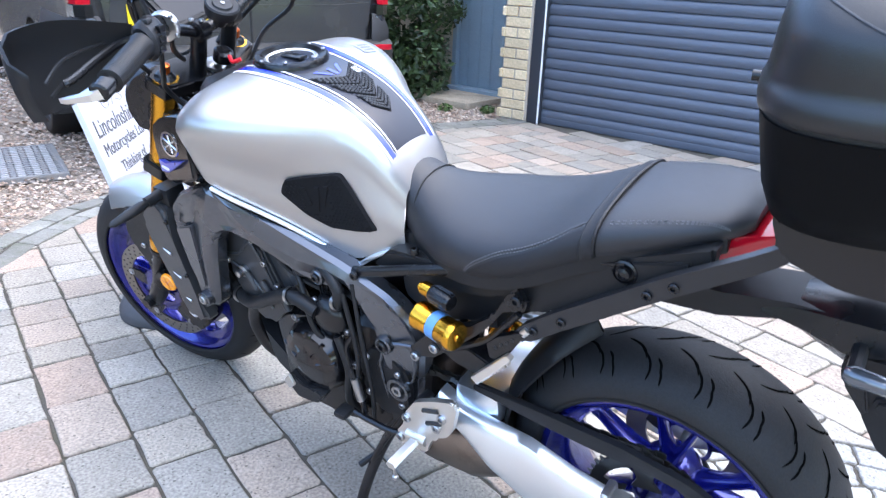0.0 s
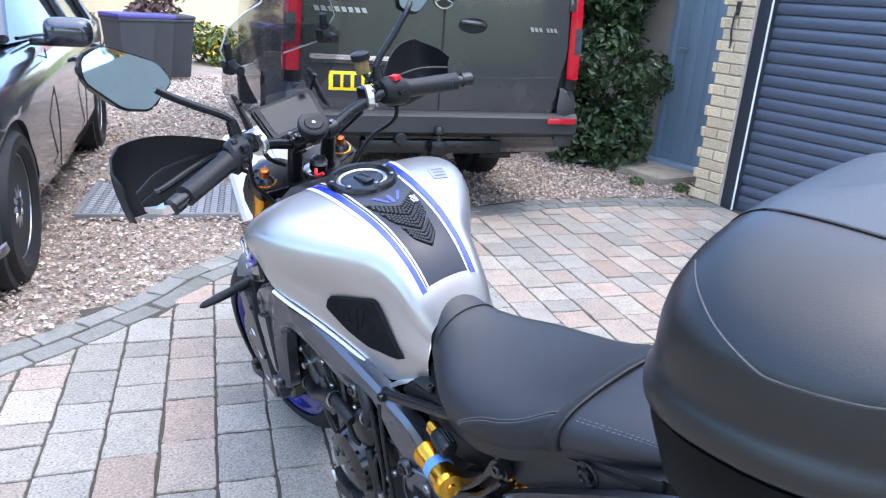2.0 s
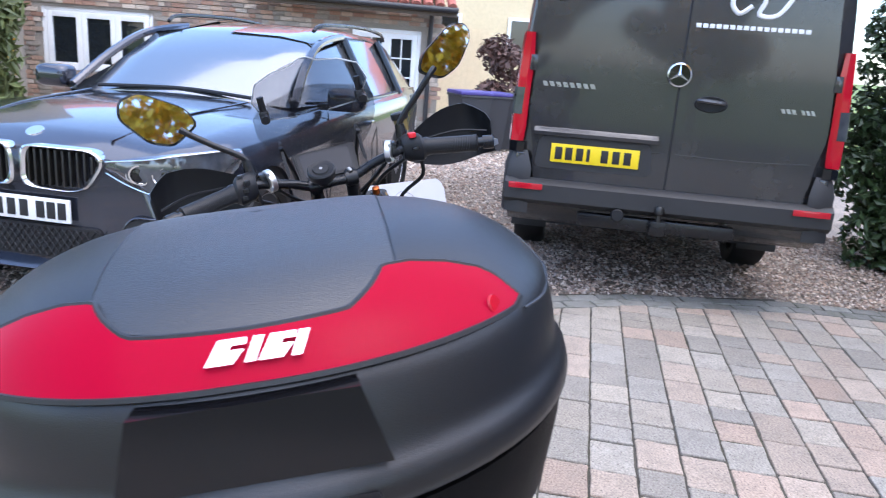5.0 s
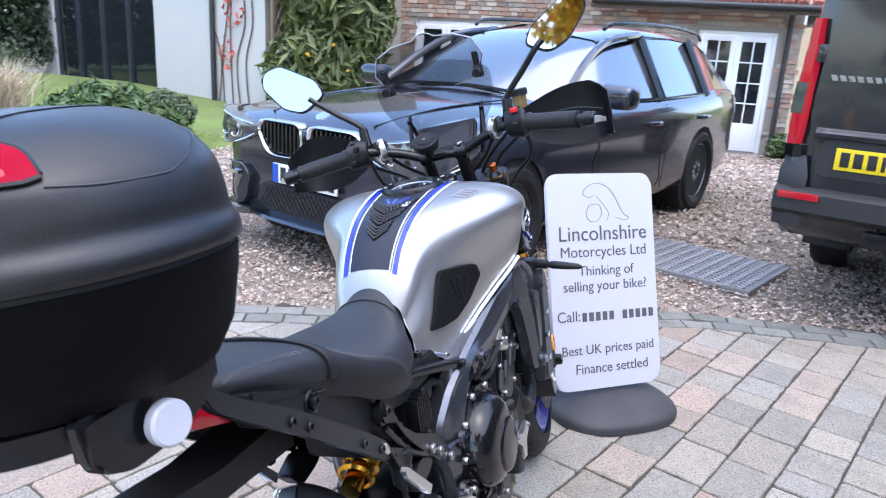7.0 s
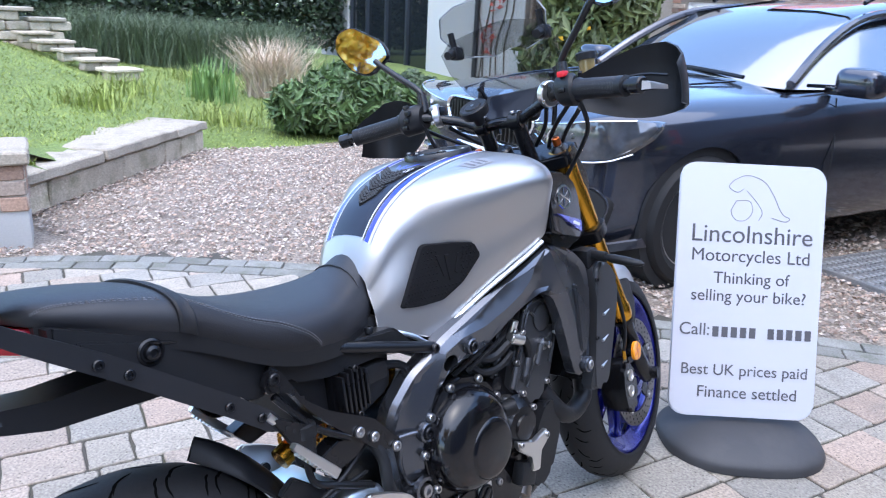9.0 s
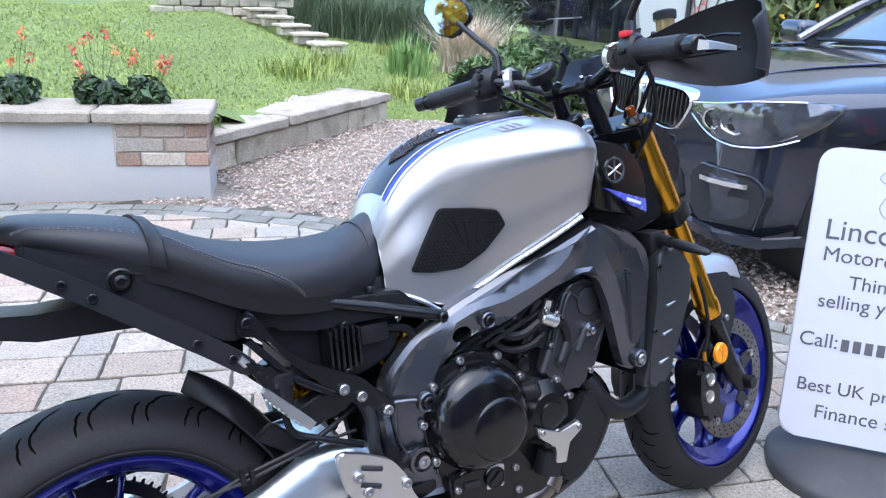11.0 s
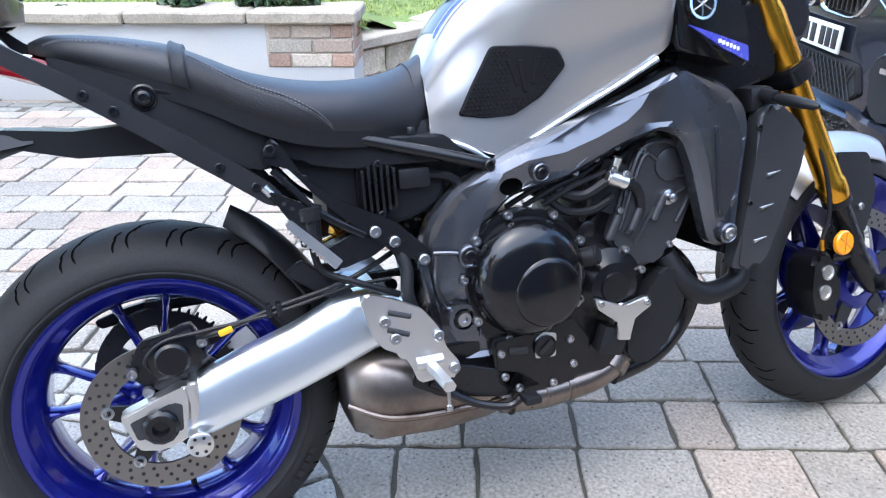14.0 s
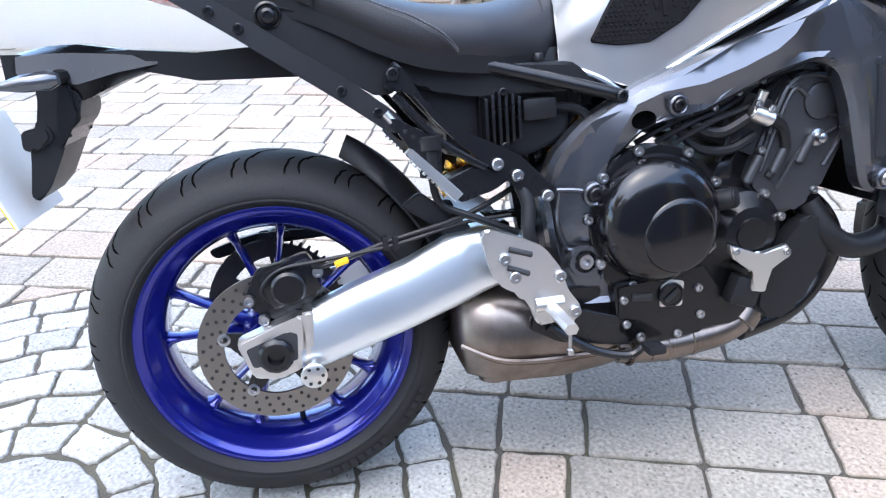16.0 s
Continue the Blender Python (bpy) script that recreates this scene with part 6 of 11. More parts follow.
part("yellow_tag", box((0.022, 0.01, 0.010), (0.122, -0.137, 0.432), 0.003, rot=Euler((0, radians(-15), 0)).to_matrix()), M_YELLOW, bike, "small yellow tag")
for x in (0.19, 0.205):
    part("hose_clip", box((0.008, 0.02, 0.022), (x, -0.13, 0.452), 0.003), M_BLACK_PLASTIC, bike)
# chain drive on the left
spr = part("rear_sprocket", ring_profile([(-0.003, 0.088), (-0.003, 0.110), (0.003, 0.110), (0.003, 0.088)], (0.010, 0.088, 0.303), (0.010, 1, 0.303), 45), M_CHAIN, bike, "steel rear sprocket", smooth=25)
for k in range(45):
    a = 2 * math.pi * k / 45
    part("tooth", rod((0.010 + 0.108 * math.cos(a), 0.088, 0.303 + 0.108 * math.sin(a)), (0.010 + 0.118 * math.cos(a), 0.088, 0.303 + 0.118 * math.sin(a)), 0.0045, 0.002, 5), M_CHAIN, spr)
for k in range(5):
    a = radians(10 + 72 * k)
    u_, v_ = Vector((math.cos(a), 0, math.sin(a))), Vector((-math.sin(a), 0, math.cos(a)))
    c_ = Vector((0.010, 0.088, 0.303))
    part("sprocket_arm", loft([[c_ + u_ * r_ + v_ * w_ * s_ + Vector((0, h_, 0)) for s_, h_ in ((-1, -0.003), (1, -0.003), (1, 0.003), (-1, 0.003))] for r_, w_ in ((0.045, 0.026), (0.065, 0.013), (0.090, 0.020))]), M_CHAIN, spr)
chain = part("drive_chain", tube([(0.47, 0.088, 0.415), (0.25, 0.088, 0.418), (0.03, 0.088, 0.430)], 0.0045, n=6), M_CHAIN, bike, "dark oily drive chain")
CH = [(0.50 - 0.5 * t, 0.418 + 0.012 * t) for t in np.linspace(0, 1, 32)] + [(0.50 - 0.5 * t, 0.345 - 0.145 * t) for t in np.linspace(0, 1, 32)] + [(0.010 + 0.115 * math.cos(a), 0.303 + 0.115 * math.sin(a)) for a in np.linspace(radians(92), radians(262), 22)]
for i, (x, z) in enumerate(CH):
    nx, nz = CH[min(i + 1, len(CH) - 1)] if i not in (31, 63) else (x - 0.016, z)
    ang = math.atan2(nz - z, nx - x)
    for y in ((0.081, 0.095) if i % 2 else (0.084, 0.092)):
        part("link", slab(rounded([(-0.011, -0.0065), (0.011, -0.0065), (0.011, 0.0065), (-0.011, 0.0065)], 0.006, 2), -0.0012, 0.0012, 0, bm=None), M_CHAIN, chain).matrix_basis = Matrix.Translation((x, y, z)) @ Matrix.Rotation(-ang, 4, "Y")
part("chain_guard", slab(rounded([(-0.10, 0.408), (-0.05, 0.424), (0.05, 0.442), (0.18, 0.448), (0.34, 0.454), (0.345, 0.436), (0.20, 0.420), (0.10, 0.412), (0.0, 0.410), (-0.09, 0.392)], 0.008, 2), 0.100, 0.112, 0.003), M_BLACK_PLASTIC, bike, "long black chain guard")
# hugger over the rear tyre
secs = []
for a in np.linspace(radians(8), radians(64), 14):
    f = (a - radians(8)) / radians(56)
    w = 0.098 * (1 - 0.97 * max(0, (f - 0.35) / 0.65) ** 1.6)
    r = 0.318 + 0.010 * f + 0.014 * max(0, f - 0.6)
    secs.append([(0.010 + r2 * math.cos(a), y, 0.303 + r2 * math.sin(a)) for y, r2 in [(w * s, r - 0.035 * abs(s) ** 3) for s in np.linspace(-1, 1, 9)] + [(w * s * 0.97, r - 0.004 - 0.035 * abs(s) ** 3) for s in np.linspace(1, -1, 9)]])
part("hugger", loft(secs), M_BLACK_PLASTIC, bike, "black plastic rear hugger", smooth=50)
part("hugger_arm", slab(rounded([(0.22, 0.50), (0.25, 0.52), (0.33, 0.455), (0.30, 0.44)], 0.008, 2), -0.115, -0.10, 0.003), M_BLACK_PLASTIC, bike)

# ---- main frame ----
spar = [(0.470, 0.335), (0.500, 0.300), (0.560, 0.300), (0.578, 0.340), (0.566, 0.413), (0.540, 0.475), (0.547, 0.535), (0.600, 0.585), (0.691, 0.603), (0.794, 0.652), (0.860, 0.672), (0.897, 0.655), (0.918, 0.60), (0.936, 0.52), (0.950, 0.470), (0.968, 0.455), (0.990, 0.455), (1.006, 0.478), (1.014, 0.56), (1.030, 0.66), (1.020, 0.70), (0.980, 0.735), (0.888, 0.776), (0.743, 0.716), (0.584, 0.650), (0.506, 0.605), (0.458, 0.553), (0.444, 0.500), (0.455, 0.42)]


# the creases that part the upper from the lower facets
RIDGE_A = [(0.520, 0.440), (0.533, 0.506), (0.540, 0.543), (0.557, 0.584), (0.583, 0.626), (0.624, 0.642), (0.686, 0.650), (0.744, 0.670), (0.792, 0.692), (0.816, 0.712), (0.831, 0.734)]
RIDGE_B = [(0.880, 0.757), (0.905, 0.692), (0.925, 0.650), (0.938, 0.600), (0.952, 0.510)]
RIDGES = [(Vector(a), Vector(b)) for r_ in (RIDGE_A, RIDGE_B) for a, b in zip(r_, r_[1:])]


def frame_bulge(x, z):
    """How far the frame stands out from the middle plane."""
    y = smooth1([0.44, 0.52, 0.62, 0.75, 0.88, 0.97, 1.05], [0.122, 0.138, 0.152, 0.170, 0.188, 0.196, 0.188], x)
    return y - 0.05 * max(0, 0.52 - z) * (1 if x < 0.7 else 0.6)


for sd in (-1, 1):
    out = rounded(spar, 0.016, 3)
    cx, cz = 0.72, 0.60
    bm = bmesh.new()
    n = len(out)
    inner = [bm.verts.new((x, sd * (frame_bulge(x, z) - 0.035), z)) for x, z in out]
    edge = [bm.verts.new((x, sd * (frame_bulge(x, z) - 0.010), z)) for x, z in out]

    def inset(i, d):
        a, b = Vector(out[i - 1]), Vector(out[(i + 1) % n])
        t = (b - a).normalized()
        return out[i][0] - t.y * d, out[i][1] + t.x * d
    lip = []
    for i in range(n):
        x, z = inset(i, 0.007)
        lip.append(bm.verts.new((x, sd * frame_bulge(x, z), z)))
    for A, B in ((inner, edge), (edge, lip)):
        for i in range(n):
            bm.faces.new((A[i], A[(i + 1) % n], B[(i + 1) % n], B[i]))
    keep = [v.co.y for v in inner]
    for v in inner:
        v.co.y = 0
    bmesh.ops.triangle_fill(bm, edges=[bm.edges.get((inner[i], inner[(i + 1) % n])) for i in range(n)], use_beauty=True, normal=(0, 1, 0))
    for v, y in zip(inner, keep):
        v.co.y = y
    flat2 = [Vector((v.co.x, v.co.z)) for v in lip]
    fixed = [(i, (i + 1) % n) for i in range(n)]

    def gap(q):
        """The distance from a spot to the rim, and whether it lies inside."""
        best, ins = 9.0, False
        for i in range(n):
            p0, p1 = flat2[i], flat2[(i + 1) % n]
            e = p1 - p0
            k = max(0.0, min(1.0, (q - p0).dot(e) / max(e.length_squared, 1e-12)))
            best = min(best, (q - p0 - e * k).length)
            if (p0.y > q.y) != (p1.y > q.y) and q.x < e.x * (q.y - p0.y) / e.y + p0.x:
                ins = not ins
        return best if ins else -best
    ridge_d = lambda q: min((q - a_ - (b_ - a_) * max(0.0, min(1.0, (q - a_).dot(b_ - a_) / (b_ - a_).length_squared))).length for a_, b_ in RIDGES)
    slot_d = lambda q: math.hypot((q.x - 0.5965) / 0.021, (q.y - 0.601) / 0.0145)
    slot = [Vector((0.5965 + 0.021 * math.cos(t), 0.601 + 0.0145 * math.sin(t))) for t in np.linspace(0, 2 * math.pi, 20, endpoint=False)]
    extra = []
    for pts_ in (RIDGE_A, RIDGE_B):
        base_ = n + len(extra)
        line_ = [Vector(pts_[0]).lerp(Vector(pts_[0]), 0)]
        for a_, b_ in zip(pts_, pts_[1:]):
            k_ = max(1, int((Vector(b_) - Vector(a_)).length / 0.009))
            line_ += [Vector(a_).lerp(Vector(b_), j / k_) for j in range(1, k_ + 1)]
        extra += line_
        fixed += [(base_ + j, base_ + j + 1) for j in range(len(line_) - 1)]
    base_ = n + len(extra)
    extra += slot
    fixed += [(base_ + j, base_ + (j + 1) % 20) for j in range(20)]
    inside = []
    for i in range(54):
        for j in range(46):
            q = Vector((0.44 + 0.0112 * i + (0.0056 if j % 2 else 0), 0.295 + 0.0108 * j))
            if gap(q) > 0.006 and ridge_d(q) > 0.005 and slot_d(q) > 1.3:
                inside.append(q)
    vs_, es_, fs_, ov_, oe_, of_ = delaunay_2d_cdt(flat2 + extra + inside, fixed, [], 1, 1e-5)
    made = []
    rim_ = {}
    for k, q in enumerate(vs_):
        src = ov_[k][0] if ov_[k] else -1
        if 0 <= src < n:
            made.append(lip[src])
        else:
            q = Vector(q)
            g_ = max(0.0, gap(q))
            out_y = frame_bulge(q.x, q.y) + (0.0085 - 0.32 * min(0.045, ridge_d(q))) * (1 - math.exp(-g_ / 0.005))
            v = bm.verts.new((q.x, sd * (out_y - (0.0012 if abs(slot_d(q) - 1) < 0.02 else 0)), q.y))
            made.append(v)
            for j in ov_[k]:
                if base_ <= j < base_ + 20:
                    rim_[j - base_] = v
    for f in fs_:
        c_ = sum((Vector(vs_[i]) for i in f), Vector((0, 0))) / len(f)
        if slot_d(c_) < 0.97:
            continue
        try:
            bm.faces.new([made[i] for i in f])
        except ValueError:
            pass
    deep = {j: bm.verts.new((v.co.x, v.co.y - sd * 0.022, v.co.z)) for j, v in rim_.items()}
    for j in range(20):
        if j in rim_ and (j + 1) % 20 in rim_:
            bm.faces.new((rim_[j], rim_[(j + 1) % 20], deep[(j + 1) % 20], deep[j]))
    bmesh.ops.recalc_face_normals(bm, faces=bm.faces)
    fr = part("main_frame", bm, M_GUN, bike, "dark gunmetal painted frame spar with crisp facets", smooth=17)
    # a near-black backing paints the shade inside the slot
    part("slot_back", slab([(0.5965 + 0.022 * math.cos(t), 0.601 + 0.0155 * math.sin(t)) for t in np.linspace(0, 2 * math.pi, 18, endpoint=False)], sd * (frame_bulge(0.594, 0.6) - 0.022), sd * (frame_bulge(0.594, 0.6) - 0.014), 0), M_RECESS_SHADE, fr)
    for x, z, r in ((0.519, 0.494, 0.016), (0.644, 0.621, 0.013), (0.978, 0.482, 0.015)):
        y = sd * (frame_bulge(x, z) + 0.008)
        boss = part("bolt_boss", lathe([(-0.006, r * 1.25), (0.004, r * 1.2), (0.006, r), (0.004, r * 0.8)], (x, y, z), (x, y + sd, z), 20), M_GUN, fr)
        part("bolt", bolt((x, y + sd * 0.003, z), (0, sd, 0), r * 0.72, 0.007), M_STEEL if x > 0.9 else M_BLACK_SATIN, boss)
    y = sd * (frame_bulge(0.505, 0.385) + 0.009)
    part("pivot_recess", ring_profile([(-0.004, 0.027), (0.006, 0.026), (0.006, 0.019), (-0.004, 0.018)], (0.503, y, 0.386), (0.503, y + sd, 0.386), 24), M_GUN, fr)
    part("pivot_nut", lathe([(0, 0.013), (0.010, 0.012), (0.010, 0.006), (0.002, 0.0055), (0.002, 0.0003)], (0.503, y, 0.386), (0.503, y + sd, 0.386), 14), M_STEEL, fr)
    part("strut_panel", slab(rounded([(0.950, 0.672), (1.006, 0.655), (0.992, 0.565), (0.972, 0.512), (0.960, 0.516)], 0.008, 3), sd * (frame_bulge(0.97, 0.6) - 0.004), sd * (frame_bulge(0.97, 0.6) + 0.009), 0.003), M_GUN, fr)
    # the ribbed pivot casting
    yr = lambda x, z: sd * (frame_bulge(x, z) + 0.004)
    part("casting_rib", tube([(x, yr(x, z), z) for x, z in ((0.462, 0.503), (0.490, 0.501), (0.510, 0.497))], 0.0042, n=8), M_GUN, fr)
    part("casting_rib", tube([(x, yr(x, z), z) for x, z in ((0.466, 0.500), (0.463, 0.45), (0.474, 0.412), (0.486, 0.404), (0.515, 0.404))], 0.0035, n=8), M_GUN, fr)
    part("casting_rib", tube([(x, yr(x, z), z) for x, z in ((0.526, 0.476), (0.536, 0.45), (0.540, 0.42), (0.534, 0.35))], 0.0035, n=8), M_GUN, fr)
    # rear casting below the pivot
    part("lower_bracket", slab(rounded([(0.47, 0.34), (0.57, 0.335), (0.60, 0.26), (0.57, 0.24), (0.50, 0.25)], 0.012, 3), sd * 0.09, sd * 0.125, 0.004), M_BLACK_SATIN, bike)
part("head_stock", rod((1.105, 0, 0.90), (1.175, 0, 0.755), 0.038, n=20), M_GUN, bike)
for sd in (-1, 1):
    part("head_gusset", slab(rounded([(0.90, 0.76), (1.02, 0.71), (1.15, 0.74), (1.13, 0.88), (1.0, 0.86)], 0.02, 3), sd * 0.035, sd * 0.12, 0.01), M_BLACK_SATIN, bike)

# ---- tank ----
# stations along the tank: x, top, shoulder half width and height, flank half width and height, lower edge half width and height
TANK = [
    (0.485, 0.800, 0.070, 0.765, 0.082, 0.725, 0.086, 0.690),
    (0.510, 0.848, 0.084, 0.802, 0.096, 0.742, 0.095, 0.685),
    (0.545, 0.893, 0.094, 0.842, 0.106, 0.760, 0.106, 0.668),
    (0.590, 0.927, 0.112, 0.870, 0.113, 0.780, 0.112, 0.651),
    (0.640, 0.948, 0.152, 0.892, 0.136, 0.800, 0.124, 0.672),
    (0.700, 0.963, 0.196, 0.906, 0.166, 0.812, 0.147, 0.710),
    (0.760, 0.973, 0.228, 0.915, 0.198, 0.832, 0.173, 0.745),
    (0.810, 0.976, 0.242, 0.918, 0.218, 0.847, 0.200, 0.778),
    (0.838, 0.973, 0.241, 0.915, 0.225, 0.853, 0.210, 0.796),
    (0.852, 0.964, 0.234, 0.908, 0.222, 0.855, 0.209, 0.806),
    (0.860, 0.950, 0.220, 0.897, 0.214, 0.856, 0.205, 0.816),
]
TX = [q[0] for q in TANK]
TW = [q[2] for q in TANK]


def tank_at(x, u):
    """A point on the tank's skin: u runs from -1 (right lower edge) over 0 (top) to 1 (left lower edge)."""
    zt, ws, zs, wm, zm, wb, zb = (smooth1(TX, [q[i] for q in TANK], x) for i in range(1, 8))
    k = abs(u)
    us = [0.0, 0.16, 0.32, 0.43, 0.50, 0.57, 0.74, 0.88, 1.0]
    top, low = zt - zs, zs - zm
    ys = [0.0, 0.40 * ws, 0.76 * ws, 0.945 * ws, ws, ws + (wm - ws) * 0.12, wm, wm + (wb - wm) * 0.45, wb]
    zz = [zt, zt - 0.06 * top, zt - 0.26 * top, zt - 0.62 * top, zs, zs - 0.28 * low, zm, zm + (zb - zm) * 0.52, zb]
    y, z = smooth1(us, ys, k), smooth1(us, zz, k)
    return Vector((x, math.copysign(y, u) if u else 0.0, z))


def tank_patch(x0, x1, u0, u1, lift, nx=24, nu=8, thick=0.0):
    """A piece of skin over the tank; u0 and u1 are functions of x or numbers."""
    fu0, fu1 = (u0 if callable(u0) else (lambda x: u0)), (u1 if callable(u1) else (lambda x: u1))
    secs = []
    for x in np.linspace(x0, x1, nx):
        row = []
        for u in np.linspace(fu0(x), fu1(x), nu):
            p = tank_at(x, u)
            n = (tank_at(x + 0.004, u) - tank_at(x - 0.004, u)).cross(tank_at(x, u + 0.01) - tank_at(x, u - 0.01)).normalized()
            c = Vector((x, 0, 0.80))
            if n.dot(p - c) < 0:
                n = -n
            row.append(p + n * lift)
        secs.append(row)
    return loft(secs, closed=False, caps=False)


us = np.linspace(-1, 1, 121)
tank_x = list(np.linspace(0.485, 0.82, 40)) + [0.828, 0.835, 0.841, 0.846, 0.850, 0.854, 0.857, 0.860]
bm = loft([[tank_at(x, u) for u in us] for x in tank_x], closed=False, caps=False)
bmesh.ops.holes_fill(bm, edges=[e for e in bm.edges if e.is_boundary])
tank = part("fuel_tank", bm, M_SILVER, bike, "satin silver fuel tank with blue stripes", smooth=50)


def along(x):
    """Widths of the dark middle panel and the stripes, in u."""
    w = smooth1(TX, TW, x)
    return min(0.45, 0.16 * (0.050 + 0.022 * (x - 0.55) / 0.3) / (0.40 * w))


part("dark_panel", tank_patch(0.515, 0.858, lambda x: -along(x), lambda x: along(x), 0.0012, 30, 9), M_DARK_GRAPHIC, tank, "gloss dark grey panel")
for sd in (-1, 1):
    part("blue_stripe", tank_patch(0.512, 0.858, lambda x: sd * along(x) * 1.06, lambda x: sd * along(x) * 1.28, 0.0013, 30, 3), M_BLUE, tank, "blue stripe")
    part("pale_stripe", tank_patch(0.512, 0.858, lambda x: sd * along(x) * 1.29, lambda x: sd * along(x) * 1.42, 0.0014, 30, 2), M_SIGN_WHITE, tank, "thin pale line")
    part("blue_line", tank_patch(0.512, 0.858, lambda x: sd * along(x) * 0.90, lambda x: sd * along(x) * 0.97, 0.0016, 30, 2), M_SIGN_WHITE, tank, "thin pale line")


def side_u(x, z, sd):
    """The u at which the tank's flank has the height z."""
    lo, hi = 0.40, 1.0
    for _ in range(24):
        m = (lo + hi) / 2
        if tank_at(x, m).z > z:
            lo = m
        else:
            hi = m
    return sd * (lo + hi) / 2


def side_plate(outline, sd, lift, rim, rings=16):
    """A thin plate that follows the tank's flank: outline in (x, z)."""
    cx, cz = sum(p[0] for p in outline) / len(outline), sum(p[1] for p in outline) / len(outline)
    bm = bmesh.new()
    prev = None
    for k in range(rings + 1):
        s = 1 - k / rings if k < rings else 0.0
        l = 0.0 if k == 0 else lift
        s = {0: 1.0, 1: 1.0 - rim}.get(k, (1.0 - rim) * (1 - (k - 1) / (rings - 1)))
        ring = []
        for x, z in outline:
            px, pz = cx + (x - cx) * s, cz + (z - cz) * s
            p = tank_at(px, side_u(px, pz, sd))
            ring.append(bm.verts.new((p.x, p.y + sd * l, p.z)))
        if prev:
            for i in range(len(ring)):
                bm.faces.new((prev[i], prev[(i + 1) % len(ring)], ring[(i + 1) % len(ring)], ring[i]))
        prev = ring
    bmesh.ops.remove_doubles(bm, verts=bm.verts, dist=1e-5)
    return bm


PAD = [(0.588, 0.826), (0.640, 0.822), (0.683, 0.814), (0.697, 0.788), (0.660, 0.740), (0.618, 0.713), (0.570, 0.712), (0.528, 0.719), (0.548, 0.758)]
for sd in (-1, 1):
    pad = part("knee_pad", side_plate(rounded(PAD, 0.008, 3), sd, 0.0075, 0.035), M_PAD, tank, "black rubber knee pad with a raised weave", smooth=40)
    bm = bmesh.new()
    for i in range(24):
        for j in range(17):
            x, z = 0.530 + 0.0072 * i + (0.0036 if j % 2 else 0), 0.714 + 0.0068 * j
            inside, n = False, len(PAD)
            sx, sz = 0.612 + (x - 0.612) * 1.07, 0.765 + (z - 0.765) * 1.07
            for a in range(n):
                (x0, z0), (x1, z1) = PAD[a], PAD[(a + 1) % n]
                if (z0 > sz) != (z1 > sz) and sx < (x1 - x0) * (sz - z0) / (z1 - z0) + x0:
                    inside = not inside
            mid = abs(x - 0.632) < 0.022 and z > 0.742
            if inside and not mid:
                p = tank_at(x, side_u(x, z, sd))
                y = p.y + sd * 0.0075
                tri = [(-0.0028, -0.0022), (0.0028, -0.0022), (0.0, 0.003)] if j % 2 else [(-0.0028, 0.0022), (0.0028, 0.0022), (0.0, -0.003)]
                vs = [bm.verts.new((x + a_, y, z + b_)) for a_, b_ in tri]
                top = bm.verts.new((x, y + sd * 0.0024, z))
                for q in range(3):
                    bm.faces.new((vs[q], vs[(q + 1) % 3], top))
    part("weave", bm, M_PAD, pad, smooth=0)["kind"] = "stuff"
    for pts in ([(0.622, 0.806), (0.632, 0.745), (0.638, 0.745), (0.632, 0.806)], [(0.606, 0.806), (0.616, 0.806), (0.627, 0.76), (0.622, 0.755)], [(0.648, 0.804), (0.658, 0.803), (0.646, 0.757), (0.641, 0.762)]):
        part("moulded_mark", side_plate(pts, sd, 0.0100, 0.2, 3), M_PAD, pad)
# rubber pads on the tank's top: three chevrons with raised dots
for xa, xb, wd, cv in ((0.553, 0.584, 0.55, 0.022), (0.584, 0.620, 0.78, 0.034), (0.619, 0.654, 0.92, 0.040)):
    rows_ = []
    for f in np.linspace(0, 1, 7):
        row = []
        for q in np.linspace(-1, 1, 21):
            x = xa + (xb - xa) * f + cv * abs(q) ** 1.2
            p = tank_at(x, along(x) * wd * q * (0.82 + 0.18 * f))
            row.append(p + (p - Vector((x, 0, 0.80))).normalized() * (0.0012 if f in (0, 1) or abs(q) == 1 else 0.0042))
        rows_.append(row)
    tp = part("tank_pad", loft(rows_, closed=False, caps=False), M_PAD, tank, "black rubber tank pad with raised dots", smooth=50)
    bm = bmesh.new()
    for i in range(4):
        for j in range(15):
            f, q = 0.16 + 0.68 * i / 3, (j - 7 + (0.5 if i % 2 else 0)) / 8.2
            x = xa + (xb - xa) * f + cv * abs(q) ** 1.2
            p = tank_at(x, along(x) * wd * q * (0.82 + 0.18 * f))
            d = (p - Vector((x, 0, 0.80))).normalized()
            lathe([(0, 0.0030), (0.0018, 0.0022), (0.0022, 0.0003)], p + d * 0.0040, p + d, 6, bm)
    part("dot", bm, M_RUBBER, tp)["kind"] = "stuff"
bl = part("blue_badge", tank_patch(0.668, 0.694, -0.008, 0.008, 0.0022, 4, 3), M_BLUE, tank, "small blue emblem of three strokes")
for sd in (-1, 1):
    part("stroke", tank_patch(0.672, 0.700, lambda x: sd * (0.016 + (x - 0.672) * 1.1), lambda x: sd * (0.028 + (x - 0.672) * 1.3), 0.0022, 4, 3), M_BLUE, bl)
for k in range(3):
    part("label_line", tank_patch(0.715 + 0.012 * k, 0.721 + 0.012 * k, -0.315, -0.255, 0.0016, 3, 5), M_GREY_INK, tank)
part("warning_label", tank_patch(0.708, 0.752, -0.325, -0.245, 0.0012, 5, 5), M_LABEL_GREY, tank, "small printed grey label")
